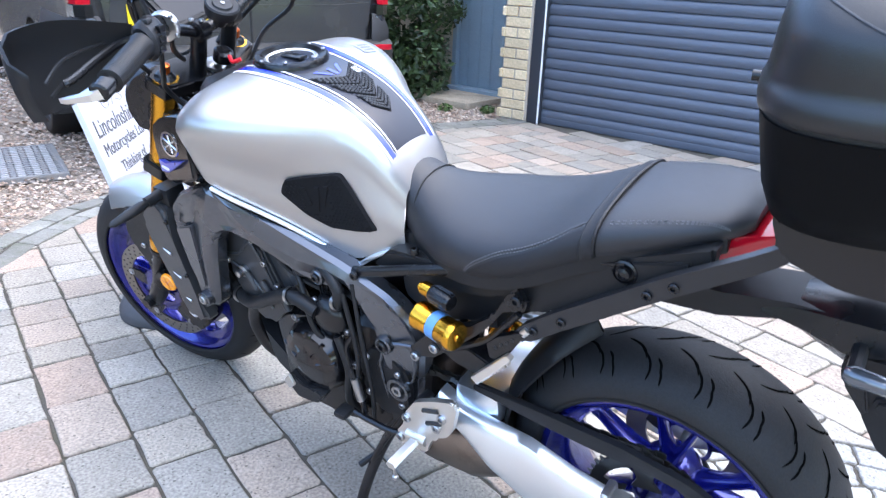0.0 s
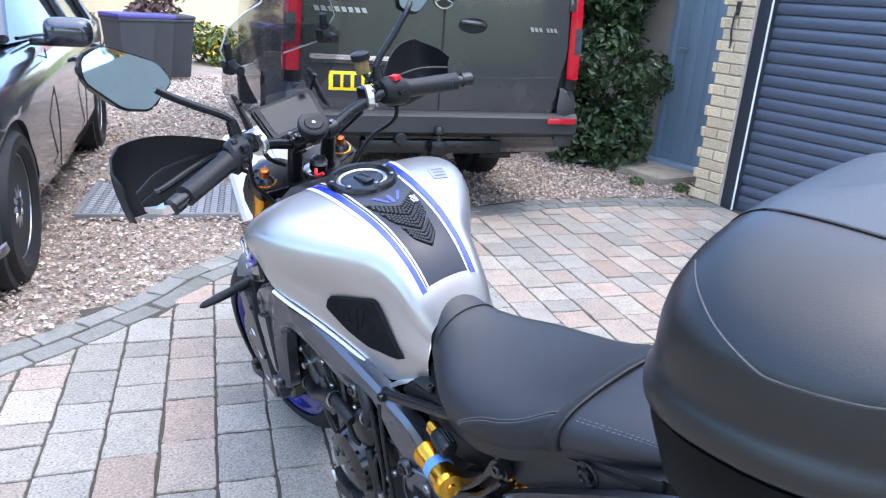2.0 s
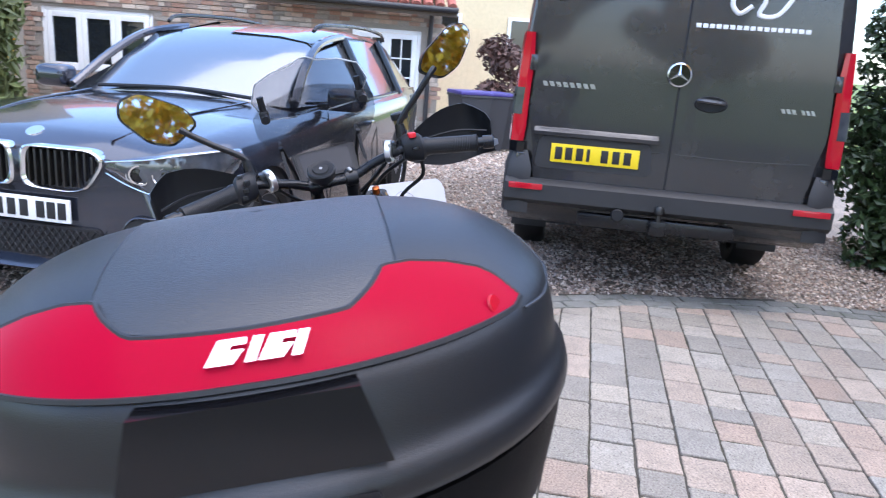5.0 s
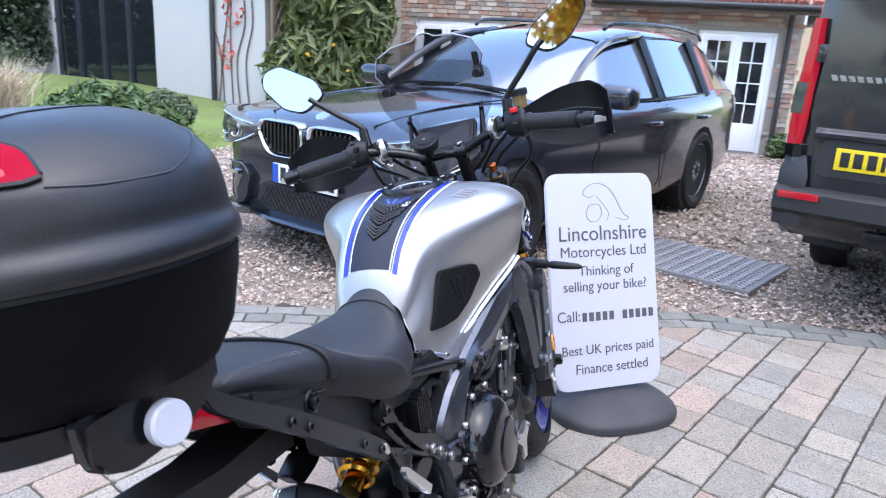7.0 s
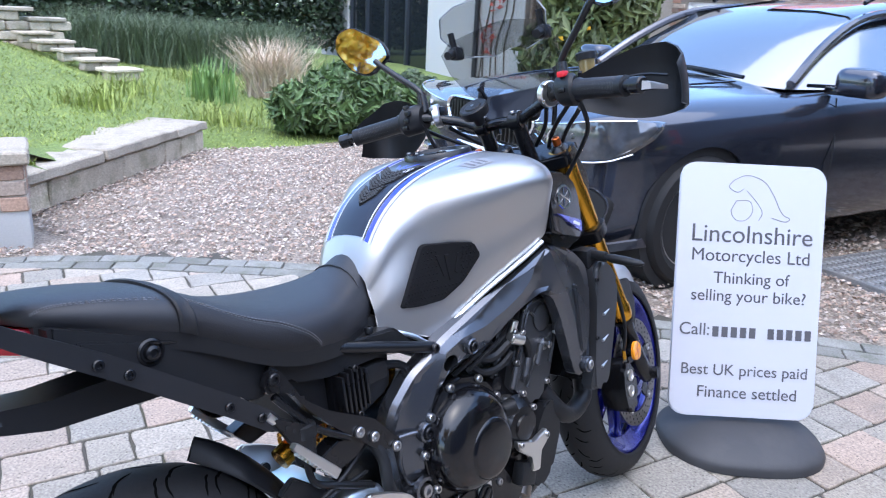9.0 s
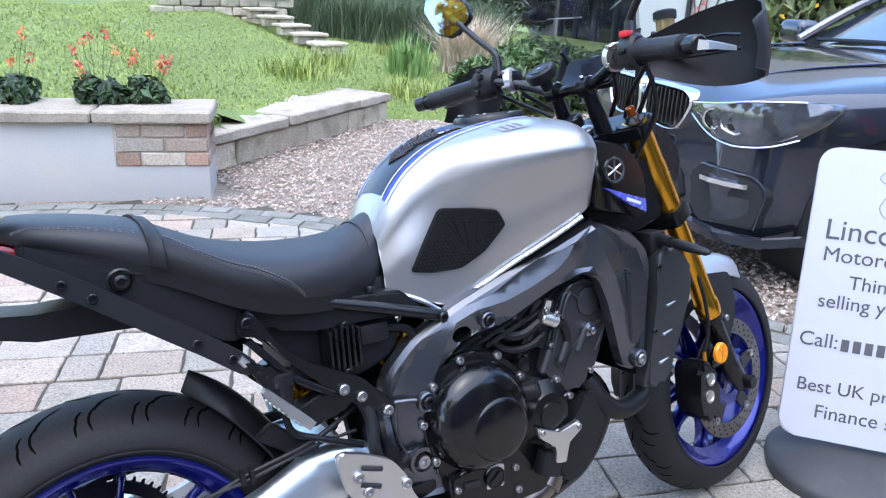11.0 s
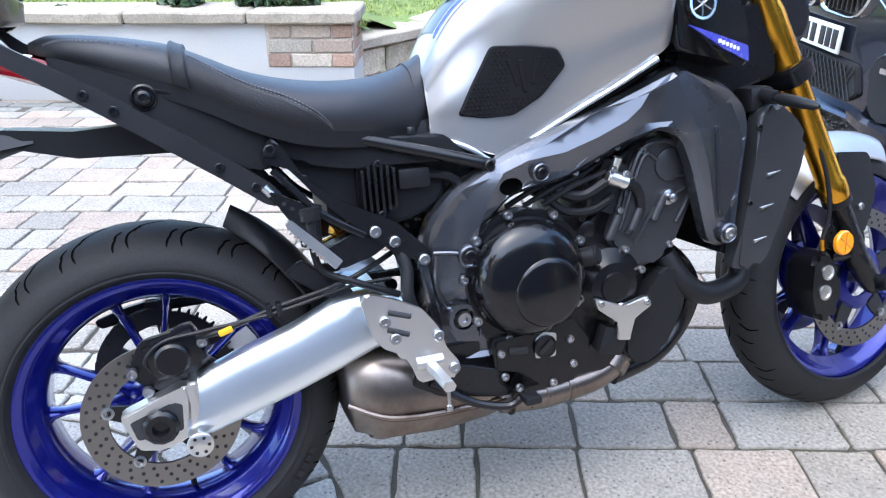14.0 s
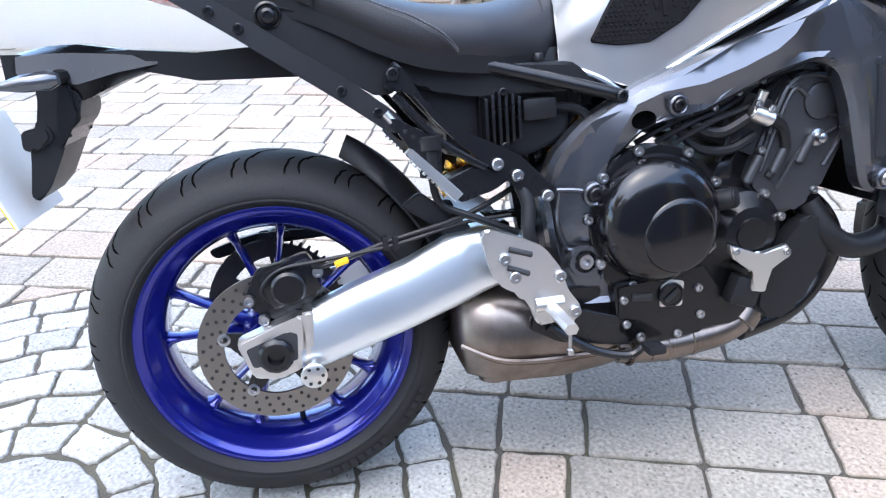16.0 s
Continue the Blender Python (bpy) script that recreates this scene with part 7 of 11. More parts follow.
part("white_tab", tank_patch(0.648, 0.668, -along(0.66) * 0.72, -along(0.66) * 0.50, 0.005, 4, 3), M_SIGN_WHITE, tank, "small white tab")
# filler cap and ring
FC = tank_at(0.785, 0) + Vector((0, 0, -0.004))
up = Vector((-0.07, 0, 1)).normalized()
fil = part("filler_ring", lathe([(-0.008, 0.072), (0.006, 0.071), (0.012, 0.067), (0.012, 0.057), (0.004, 0.054)], FC, FC + up, 48), M_BLACK_SATIN, tank, "black ring round the filler cap")
part("filler_cap", lathe([(-0.004, 0.054), (0.003, 0.053), (0.006, 0.047), (0.003, 0.041), (0.004, 0.0005)], FC, FC + up, 40), M_ALU, fil, "brushed filler cap")
part("cap_flap", box((0.05, 0.022, 0.006), FC + Vector((-0.008, 0, 0.007)), 0.003), M_BLACK_SATIN, fil)
for k in range(7):
    a = radians(25 + 51 * k)
    part("bolt", bolt(FC + Vector((0.061 * math.cos(a), 0.061 * math.sin(a), 0.011)), up, 0.0038, 0.003), M_STEEL, fil)
for sd in (-1, 1):
    low = [tank_at(x, sd) + Vector((0, sd * 0.0035, -0.0045 - (0.006 if 0.56 < x < 0.62 else 0))) for x in (0.488, 0.52, 0.55, 0.575, 0.592, 0.61, 0.64, 0.68, 0.72, 0.76, 0.80, 0.832)]
    part("edge_trim", tube(low, 0.0048, n=8), M_BRUSHED, tank, "bright trim line along the lower edge")
    # a near-black tube paints the shade in the gap below the trim
    part("edge_gap", tube([p + Vector((0, -sd * 0.003, -0.0075)) for p in low], 0.0045, n=6), M_RECESS_SHADE, tank)

# gloss black intake covers ahead of the tank
for sd in (-1, 1):
    o = [(0.842, 0.930), (0.925, 0.912), (0.985, 0.880), (1.028, 0.836), (1.032, 0.764), (0.99, 0.766), (0.91, 0.786), (0.856, 0.798), (0.862, 0.850)]
    bm = slab(rounded(o, 0.015, 3), sd * 0.10, sd * 0.222, 0.014, seg=3)
    for v in bm.verts:
        v.co.y -= sd * 0.42 * max(0, v.co.x - 0.93) + sd * 0.25 * max(0, v.co.z - 0.885)
    ic = part("intake_cover", bm, M_BLACK_GLOSS, bike, "gloss black intake cover with a round badge", smooth=45)
    y = sd * 0.2215
    bd = part("round_badge", ring_profile([(0, 0.025), (0.003, 0.0245), (0.003, 0.0205), (0, 0.020)], (0.905, y, 0.866), (0.905, y + sd, 0.866 + 0.08), 28), M_CHROME, ic)
    for k in range(3):
        a = radians(90 + 60 * k)
        part("badge_bar", rod((0.905 - 0.018 * math.cos(a), y + sd * 0.001, 0.866 - 0.018 * math.sin(a)), (0.905 + 0.018 * math.cos(a), y + sd * 0.001, 0.866 + 0.018 * math.sin(a)), 0.0018, n=5), M_CHROME, bd)
    bw = part("blue_wedge", slab(rounded([(0.878, 0.836), (0.96, 0.812), (1.026, 0.797), (1.028, 0.770), (0.945, 0.798)], 0.004, 2), sd * 0.214, sd * 0.224, 0.002), M_BLUE, ic, "blue wedge with pale lettering")
    for v in bw.data.vertices:
        v.co.y -= sd * 0.42 * max(0, v.co.x - 0.93)
    for k in range(6):
        x = 0.940 + 0.0105 * k
        part("letter_bar", box((0.0065, 0.001, 0.0065), (x, sd * (0.2245 - 0.42 * max(0, x - 0.93)), 0.8075 - 0.27 * (x - 0.940)), 0.0004), M_WHITE_INK, bw)
part("front_cover", loft([[(x, w * c_, z - 0.05 + 0.05 * h_) for c_, h_ in ((-1, 0), (-0.96, 0.7), (-0.8, 1), (0.8, 1), (0.96, 0.7), (1, 0))] for x, w, z in ((0.852, 0.150, 0.962), (0.885, 0.145, 0.962), (0.925, 0.120, 0.950), (0.965, 0.085, 0.930))]), M_BLACK_PLASTIC, bike, "black plastic cover ahead of the filler", smooth=40)
# ---- seat ----
SX = [-0.085, -0.06, 0.0, 0.06, 0.105, 0.15, 0.20, 0.26, 0.32, 0.38, 0.43, 0.47, 0.505, 0.535, 0.552]
SZT = [0.876, 0.884, 0.880, 0.871, 0.860, 0.840, 0.817, 0.800, 0.791, 0.789, 0.795, 0.808, 0.828, 0.850, 0.858]
SW = [0.060, 0.085, 0.108, 0.122, 0.130, 0.139, 0.147, 0.150, 0.145, 0.130, 0.104, 0.080, 0.061, 0.047, 0.032]
SZB = [0.858, 0.850, 0.832, 0.812, 0.796, 0.775, 0.748, 0.724, 0.712, 0.706, 0.703, 0.702, 0.735, 0.795, 0.838]


def seat_at(x, u):
    zt, w, zb = (smooth1(SX, c, x) for c in (SZT, SW, SZB))
    h = zt - zb
    us = [0, 0.2, 0.4, 0.56, 0.70, 0.84, 1.0]
    f = max(0.0, min(1.0, (x - 0.36) / 0.12))
    ys = [0, (0.40 - 0.10 * f) * w, (0.72 - 0.15 * f) * w, (0.91 - 0.12 * f) * w, (0.99 - 0.06 * f) * w, w, 0.95 * w]
    zz = [zt, zt - 0.03 * h, zt - 0.12 * h, zt - 0.28 * h, zt - 0.50 * h, zt - 0.76 * h, zb]
    k = abs(u)
    return Vector((x, math.copysign(smooth1(us, ys, k), u) if u else 0, smooth1(us, zz, k)))


bm = loft([[seat_at(x, u) for u in np.linspace(-1, 1, 37)] for x in np.linspace(-0.085, 0.552, 56)])
seat = part("seat", bm, M_SEAT, bike, "stepped black vinyl seat with a strap", smooth=60)
strap = [[seat_at(x + 0.004, u) + (seat_at(x, u) - Vector((x, 0, 0.80))).normalized() * d for u in np.linspace(-0.94, 0.94, 37)] for x, d in ((0.096, -0.003), (0.0965, 0.005), (0.0995, 0.0075), (0.103, 0.0062), (0.112, 0.0062), (0.1155, 0.0075), (0.1185, 0.005), (0.119, -0.003))]
part("strap", loft(strap, closed=False, caps=False), M_SEAT_SIDE, seat, "black grab strap with rolled edges", smooth=30)


def seat_u(x, z):
    """The u at which the seat's flank has the height z."""
    lo, hi = 0.0, 1.0
    for _ in range(24):
        m = (lo + hi) / 2
        if seat_at(x, m).z > z:
            lo = m
        else:
            hi = m
    return (lo + hi) / 2


# the seam leaves the strap high on the flank and runs down to the lower edge
STITCH = [(0.124, 0.841), (0.139, 0.833), (0.175, 0.810), (0.211, 0.791), (0.250, 0.775), (0.288, 0.752), (0.307, 0.735), (0.318, 0.722)]
SEAM = [(x, seat_u(x, z)) for x, z in STITCH]
TAIL = [(-0.062, 0.72), (-0.045, 0.60), (-0.02, 0.55), (0.03, 0.52), (0.092, 0.50)]
for sd in (-1, 1):
    for line_, grow in ((SEAM, 0.018), (SEAM, 0.052), (TAIL, 0.018), (TAIL, 0.050)):
        pts_ = spline([seat_at(x, sd * (u - grow + 0.035)) for x, u in line_], 22)
        bm = bmesh.new()
        for i in range(0, len(pts_) - 2, 3):
            a, b = pts_[i], pts_[i].lerp(pts_[i + 2], 0.85)
            n = Vector((0, sd * 0.0005, 0.0004))
            rod(a + n, b + n, 0.0006, n=5, bm=bm)
        part("stitching", bm, M_THREAD, seat, "fine grey thread")["kind"] = "stuff"
    part("seam", tube([seat_at(x, sd * u) + Vector((0, sd * 0.0004, 0.0002)) for x, u in SEAM], 0.0009, n=5), M_INK, seat)
    secs = []
    for x in np.linspace(0.122, 0.317, 30):
        u0 = float(np.interp(x, [p[0] for p in SEAM], [p[1] for p in SEAM]))
        row = [seat_at(x, sd * u) for u in np.linspace(min(0.97, u0 + 0.05), 0.985, 8)]
        secs.append([p + Vector((0, sd * 0.0008, 0.0002)) for p in row])
    part("side_panel", loft(secs, closed=False, caps=False), M_SEAT_SIDE, seat, "finely ribbed vinyl side panel", smooth=60)
part("seat_seam", tube([seat_at(0.468, u) + Vector((-0.001, 0, 0.0015)) for u in np.linspace(-0.62, 0.62, 11)], 0.0013, n=5), M_INK, seat)
part("seat_base", loft([[(x, -w, zb - 0.02), (x, w, zb - 0.02), (x, w * 1.02, zb + 0.006), (x, -w * 1.02, zb + 0.006)] for x, w, zb in [(x, smooth1(SX, SW, x) * 0.95, smooth1(SX, SZB, x)) for x in np.linspace(-0.06, 0.48, 16)]]), M_BLACK_PLASTIC, bike)

# ---- tail, subframe and rack ----
part("tail_light", loft([[(x, w * c, z0 + (z1 - z0) * h) for c, h in ((-0.55, 0), (-0.9, 0.15), (-1, 0.5), (-0.92, 0.9), (-0.6, 1), (0.6, 1), (0.92, 0.9), (1, 0.5), (0.9, 0.15), (0.55, 0))] for x, w, z0, z1 in ((-0.168, 0.020, 0.852, 0.864), (-0.160, 0.042, 0.845, 0.867), (-0.135, 0.056, 0.832, 0.865), (-0.090, 0.068, 0.815, 0.858), (-0.042, 0.076, 0.800, 0.848), (-0.030, 0.070, 0.800, 0.845))]), M_RED_LENS, bike, "glossy red wedge-shaped tail light", smooth=45)
for sd in (-1, 1):
    tc = [(-0.058, 0.852), (-0.04, 0.846), (0.10, 0.792), (0.25, 0.722), (0.34, 0.70), (0.50, 0.695), (0.545, 0.65), (0.34, 0.655), (0.27, 0.67), (0.20, 0.72), (0.06, 0.762), (-0.03, 0.792), (-0.048, 0.803)]
    bm = slab(rounded(tc, 0.012, 2), sd * 0.075, sd * 0.116, 0.006)
    part("tail_panel", bm, M_BLACK_PLASTIC, bike)
    low_ = [(-0.03, 0.828), (0.10, 0.788), (0.168, 0.757), (0.219, 0.724), (0.240, 0.712), (0.236, 0.690), (0.222, 0.668), (0.196, 0.668), (0.124, 0.717), (0.056, 0.764), (-0.02, 0.806)]
    tl = part("tail_side", slab(rounded(low_, 0.008, 2), sd * 0.112, sd * 0.1205, 0.003), M_BLACK_PLASTIC, bike, "black plastic panel under the seat")
    part("panel_ridge", tube([(x, sd * 0.121, z) for x, z in ((0.06, 0.800), (0.118, 0.783), (0.168, 0.755), (0.215, 0.724), (0.245, 0.714), (0.33, 0.709))], 0.0026, n=6), M_BLACK_SATIN, tl)
    part("panel_boss", lathe([(0, 0.019), (0.004, 0.019), (0.006, 0.016), (0.002, 0.013), (0.002, 0.0003)], (0.060, sd * 0.118, 0.787), (0.060, sd, 0.787), 20), M_BLACK_SATIN, tl)
    part("inner_panel", slab(rounded([(0.20, 0.72), (0.36, 0.70), (0.50, 0.68), (0.50, 0.58), (0.42, 0.55), (0.30, 0.60)], 0.02, 2), sd * 0.055, sd * 0.09, 0.006), M_BLACK_PLASTIC, bike)
    sf = part("subframe_tube", tube([(0.335, sd * 0.118, 0.706), (0.45, sd * 0.126, 0.674), (0.555, sd * 0.134, 0.643), (0.605, sd * 0.120, 0.627)], 0.0105, n=12), M_BLACK_SATIN, bike)
    part("bolt", bolt((0.562, sd * 0.146, 0.640), (0, sd, 0), 0.009, 0.007), M_BLACK_SATIN, sf)
    for x, z in ((0.36, 0.716), (0.40, 0.712), (0.445, 0.700)):
        part("clamp_bolt", bolt((x, sd * 0.108, z), (0, 0, 1), 0.008, 0.010), M_BLACK_SATIN, sf)
    hg = part("peg_hanger", slab(rounded([(0.206, 0.690), (0.224, 0.718), (0.240, 0.700), (0.268, 0.650), (0.315, 0.612), (0.402, 0.566), (0.456, 0.512), (0.452, 0.490), (0.400, 0.512), (0.345, 0.560), (0.306, 0.596), (0.276, 0.628), (0.252, 0.662), (0.232, 0.680), (0.214, 0.672)], 0.006, 2), sd * 0.122, sd * 0.142, 0.005), M_BLACK_SATIN, bike, "black cast peg hanger")
    part("lower_beam", tube([(0.222, sd * 0.136, 0.668), (0.250, sd * 0.137, 0.634), (0.286, sd * 0.138, 0.594), (0.350, sd * 0.138, 0.552)], 0.0065, n=8), M_BLACK_SATIN, hg)
    for x, z in ((0.221, 0.698), (0.366, 0.556), (0.396, 0.536), (0.442, 0.500)):
        part("bolt", bolt((x, sd * 0.143, z), (0, sd, 0), 0.0095, 0.007), M_STEEL if x > 0.3 else M_BLACK_SATIN, hg)
    part("hanger_wedge", slab(rounded([(0.275, 0.535), (0.335, 0.555), (0.40, 0.535), (0.36, 0.515), (0.31, 0.50)], 0.008, 2), sd * 0.10, sd * 0.136, 0.005), M_BLACK_SATIN, hg)
    # luggage rack bar
    bar = [(0.235, 0.628), (0.215, 0.650), (0.164, 0.690), (0.004, 0.803), (-0.092, 0.862), (-0.128, 0.886), (-0.150, 0.905), (-0.165, 0.900), (-0.140, 0.868), (-0.10, 0.838), (0.0, 0.770), (0.15, 0.662), (0.21, 0.616), (0.228, 0.612)]
    rb = part("rack_bar", slab(rounded(bar, 0.008, 2), sd * 0.122, sd * 0.138, 0.005), M_RACK, bike, "black steel rack bar with bolts")
    for x, z in ((0.196, 0.646), (0.148, 0.680), (0.02, 0.772), (-0.015, 0.796)):
        part("bolt", bolt((x, sd * 0.137, z), (0, sd, 0), 0.0075, 0.006), M_BLACK_SATIN, rb)
    part("side_bolt", lathe([(0, 0.011), (0.010, 0.010), (0.012, 0.006), (0.009, 0.005), (0.009, 0.0003)], (0.060, sd * 0.119, 0.787), (0.060, sd, 0.787), 16), M_BLACK_SATIN, bike)
    # pillion peg, folded up
    pa, pb = Vector((0.232, sd * 0.152, 0.590)), Vector((0.302, sd * 0.156, 0.515))
    dp = (pb - pa).normalized()
    upw = Vector((-dp.z, 0, dp.x))
    pg = part("pillion_peg", loft([[p + upw * w * c_ + Vector((0, sd * h_, 0)) for c_, h_ in ((-1, -0.006), (-1, 0.004), (-0.8, 0.006), (0.8, 0.006), (1, 0.004), (1, -0.006))] for p, w in ((pa, 0.004), (pa + dp * 0.006, 0.0065), (pb - dp * 0.02, 0.0085), (pb, 0.0085))]), M_ALU, bike, "serrated flat aluminium pillion peg", smooth=25)
    for k in range(9):
        p = pa.lerp(pb, 0.14 + 0.085 * k)
        part("tooth", box((0.0036, 0.010, 0.005), p - upw * 0.0080, 0.0008, rot=Euler((0, math.atan2(-dp.z, dp.x), 0)).to_matrix()), M_ALU, pg)
    pbk = part("peg_bracket", slab(rounded([(0.207, 0.640), (0.222, 0.634), (0.262, 0.612), (0.284, 0.590), (0.280, 0.560), (0.258, 0.566), (0.240, 0.585)], 0.006, 2), sd * 0.128, sd * 0.144, 0.004), M_BLACK_SATIN, bike)
    part("bright_collar", rod((0.206, sd * 0.137, 0.644), (0.216, sd * 0.137, 0.632), 0.007, n=10), M_ALU, pbk)
    # four black discs paint the dark of the bracket's holes
    for k in range(4):
        part("hole", lathe([(0, 0.0035), (0.0006, 0.0035), (0.0006, 0.0001)], (0.232 + 0.011 * k, sd * 0.1445, 0.617 - 0.009 * k), (0.232 + 0.011 * k, sd, 0.617 - 0.009 * k), 8), M_INK, pbk)
    # rider's rearset
    pl = [(0.322, 0.466), (0.335, 0.470), (0.377, 0.455), (0.421, 0.432), (0.447, 0.395), (0.455, 0.362), (0.478, 0.330), (0.474, 0.312), (0.455, 0.304), (0.44, 0.315), (0.418, 0.306), (0.404, 0.312), (0.398, 0.336), (0.382, 0.362), (0.352, 0.378), (0.338, 0.400)]
    rs = part("rearset_plate", slab(rounded(pl, 0.010, 3), sd * 0.178, sd * 0.190, 0.004), M_ALU, bike, "satin aluminium footrest plate", smooth=40)
    # black rods paint the dark of two slots cut through the plate
    for a, b in (((0.365, 0.436), (0.40, 0.424)), ((0.362, 0.408), (0.395, 0.395))):
        part("slot", rod((a[0], sd * 0.1905, a[1]), (b[0], sd * 0.1905, b[1]), 0.0045, n=8), M_INK, rs)
    for x, z in ((0.358, 0.422), (0.373, 0.392), (0.443, 0.385), (0.466, 0.325)):
        part("bolt", bolt((x, sd * 0.189, z), (0, sd, 0), 0.0095, 0.007), M_STEEL, rs)
    part("standoff", rod((0.44, sd * 0.12, 0.385), (0.44, sd * 0.18, 0.385), 0.014, n=12), M_BLACK_SATIN, rs)
    pgx = Vector((0.425, sd * 0.190, 0.338))
    peg = part("foot_peg", loft([[p + Vector((0.011 * c, 0, 0.008 * s)) for c, s in ((-1, 0), (-0.6, 1), (0.6, 1), (1, 0), (0.6, -1), (-0.6, -1))] for p in (pgx, pgx + Vector((0.004, sd * 0.04, -0.004)), pgx + Vector((0.010, sd * 0.070, -0.012)))]), M_ALU, rs, "ribbed aluminium foot peg")
    part("peg_hinge", rod(pgx + Vector((-0.022, -sd * 0.002, 0.004)), pgx + Vector((0.022, -sd * 0.002, 0.004)), 0.012, n=12), M_ALU, peg)
    part("feeler", lathe([(0, 0.003), (0.028, 0.003), (0.03, 0.006), (0.038, 0.006), (0.040, 0.002)], pgx + Vector((0.010, sd * 0.062, -0.016)), pgx + Vector((0.012, sd * 0.065, -1)), 8), M_STEEL, peg)
    pz = 0.0 if sd > 0 else 0.076
    part("pedal", tube([(0.43, sd * 0.165, 0.325 - 0.4 * pz), (0.50, sd * 0.170, 0.300 - 0.7 * pz), (0.56, sd * 0.175, 0.305 - pz), (0.60 - 0.2 * pz, sd * 0.180, 0.318 - pz)], 0.007, n=8), M_BLACK_SATIN, bike)
    part("pedal_tip", box((0.03, 0.035, 0.014), (0.61 - 0.2 * pz, sd * 0.195, 0.322 - pz), 0.005), M_BLACK_PLASTIC, bike)
under = part("under_tail", loft([[(x, -w, z0), (x, w, z0), (x, w, z1), (x, -w, z1)] for x, w, z0, z1 in ((0.10, 0.05, 0.70, 0.75), (-0.05, 0.045, 0.705, 0.745), (-0.14, 0.042, 0.728, 0.755), (-0.24, 0.045, 0.728, 0.757), (-0.31, 0.045, 0.725, 0.760))]), M_BLACK_PLASTIC, bike, "black plate holder arm", smooth=30)
nph = part("number_plate_holder", slab(rounded([(-0.272, 0.716), (-0.222, 0.716), (-0.214, 0.690), (-0.220, 0.664), (-0.240, 0.645), (-0.252, 0.618), (-0.276, 0.574), (-0.298, 0.552), (-0.308, 0.560), (-0.296, 0.610), (-0.292, 0.650), (-0.272, 0.665)], 0.006, 2), -0.058, 0.058, 0.006), M_BLACK_PLASTIC, bike, "black moulded plate holder")
part("tail_pod", loft([[(x, w * c_, z0 + (z1 - z0) * h_) for c_, h_ in ((-1, 0.3), (-0.85, 0.85), (-0.5, 1), (0.5, 1), (0.85, 0.85), (1, 0.3), (0.7, 0), (-0.7, 0))] for x, w, z0, z1 in ((-0.310, 0.030, 0.735, 0.752), (-0.290, 0.058, 0.722, 0.762), (-0.250, 0.064, 0.700, 0.768), (-0.213, 0.062, 0.690, 0.768), (-0.160, 0.052, 0.712, 0.758), (-0.105, 0.046, 0.728, 0.745))]), M_BLACK_SATIN, nph, smooth=40)
part("plate_lamp", box((0.018, 0.06, 0.016), (-0.306, 0, 0.742), 0.005), M_BLACK_GLOSS, nph)
part("holder_rib", slab(rounded([(-0.238, 0.716), (-0.224, 0.716), (-0.222, 0.668), (-0.250, 0.625), (-0.258, 0.632)], 0.004, 2), -0.064, 0.064, 0.003), M_BLACK_SATIN, nph)
for sd in (-1, 1):
    part("holder_cup", slab(rounded([(-0.300, 0.655), (-0.262, 0.662), (-0.258, 0.640), (-0.285, 0.625), (-0.302, 0.628)], 0.008, 3), sd * 0.050, sd * 0.068, 0.005), M_BLACK_PLASTIC, nph)
np_ = part("number_plate", box((0.003, 0.204, 0.160), (0, 0, 0), 0.001), M_PLATE_Y, bike, "yellow number plate with dark bars")
part("plate_back", box((0.004, 0.210, 0.166), (0.0036, 0, 0), 0.001), M_PLATE_W, np_, "white back of the plate")
np_.matrix_basis = Matrix.Translation((-0.350, 0, 0.600)) @ Matrix.Rotation(radians(-21), 4, "Y")
for j in range(2):
    for i in range(3 + j):
        part("bar", box((0.002, 0.038, 0.06), (-0.003, -0.055 + 0.05 * i - 0.02 * j, 0.038 - 0.075 * j)), M_INK, np_)
for sd in (-1, 1):
    ind = part("rear_indicator", tube([(-0.230, sd * 0.05, 0.726), (-0.232, sd * 0.085, 0.726), (-0.232, sd * 0.105, 0.724)], 0.010, n=8), M_BLACK_PLASTIC, bike, "slim indicator on a stalk")
    part("lens", lathe([(0, 0.008), (0.010, 0.014), (0.045, 0.012), (0.080, 0.004)], (-0.222, sd * 0.112, 0.724), (-0.60, sd * 0.125, 0.700), 10), M_CLEAR_LENS, ind, "clear indicator lens")

# ---- engine ----
engine = part("engine_case", loft([[(x, y, z) for y, z in ((-w, z0 + 0.02), (-w * 0.8, z0), (w * 0.8, z0), (w, z0 + 0.02), (w, z1 - 0.02), (w * 0.85, z1), (-w * 0.85, z1), (-w, z1 - 0.02))] for x, w, z0, z1 in ((0.475, 0.085, 0.28, 0.46), (0.50, 0.11, 0.25, 0.50), (0.56, 0.13, 0.235, 0.53), (0.66, 0.145, 0.225, 0.53), (0.76, 0.145, 0.225, 0.50), (0.84, 0.13, 0.24, 0.46), (0.89, 0.10, 0.27, 0.40))]), M_BLACK_CRINKLE, bike, "black cast engine cases", smooth=35)
ax = Vector((0.42, 0, 0.907)).normalized()
px = Vector((0.907, 0, -0.42)).normalized()


def cyl_block(base, top, w, d0, d1, name, m, label=""):
    c = [Vector((0.775, 0, 0.44)) + ax * h for h in (base, top)]
    rings = []
    for p in c:
        rings.append([p + px * a + Vector((0, b, 0)) for a, b in ((d0, -w + 0.012), (d0 + 0.012, -w), (d1 - 0.012, -w), (d1, -w + 0.012), (d1, w - 0.012), (d1 - 0.012, w), (d0 + 0.012, w), (d0, w - 0.012))])
    return part(name, loft(rings), m, bike, label, smooth=30)


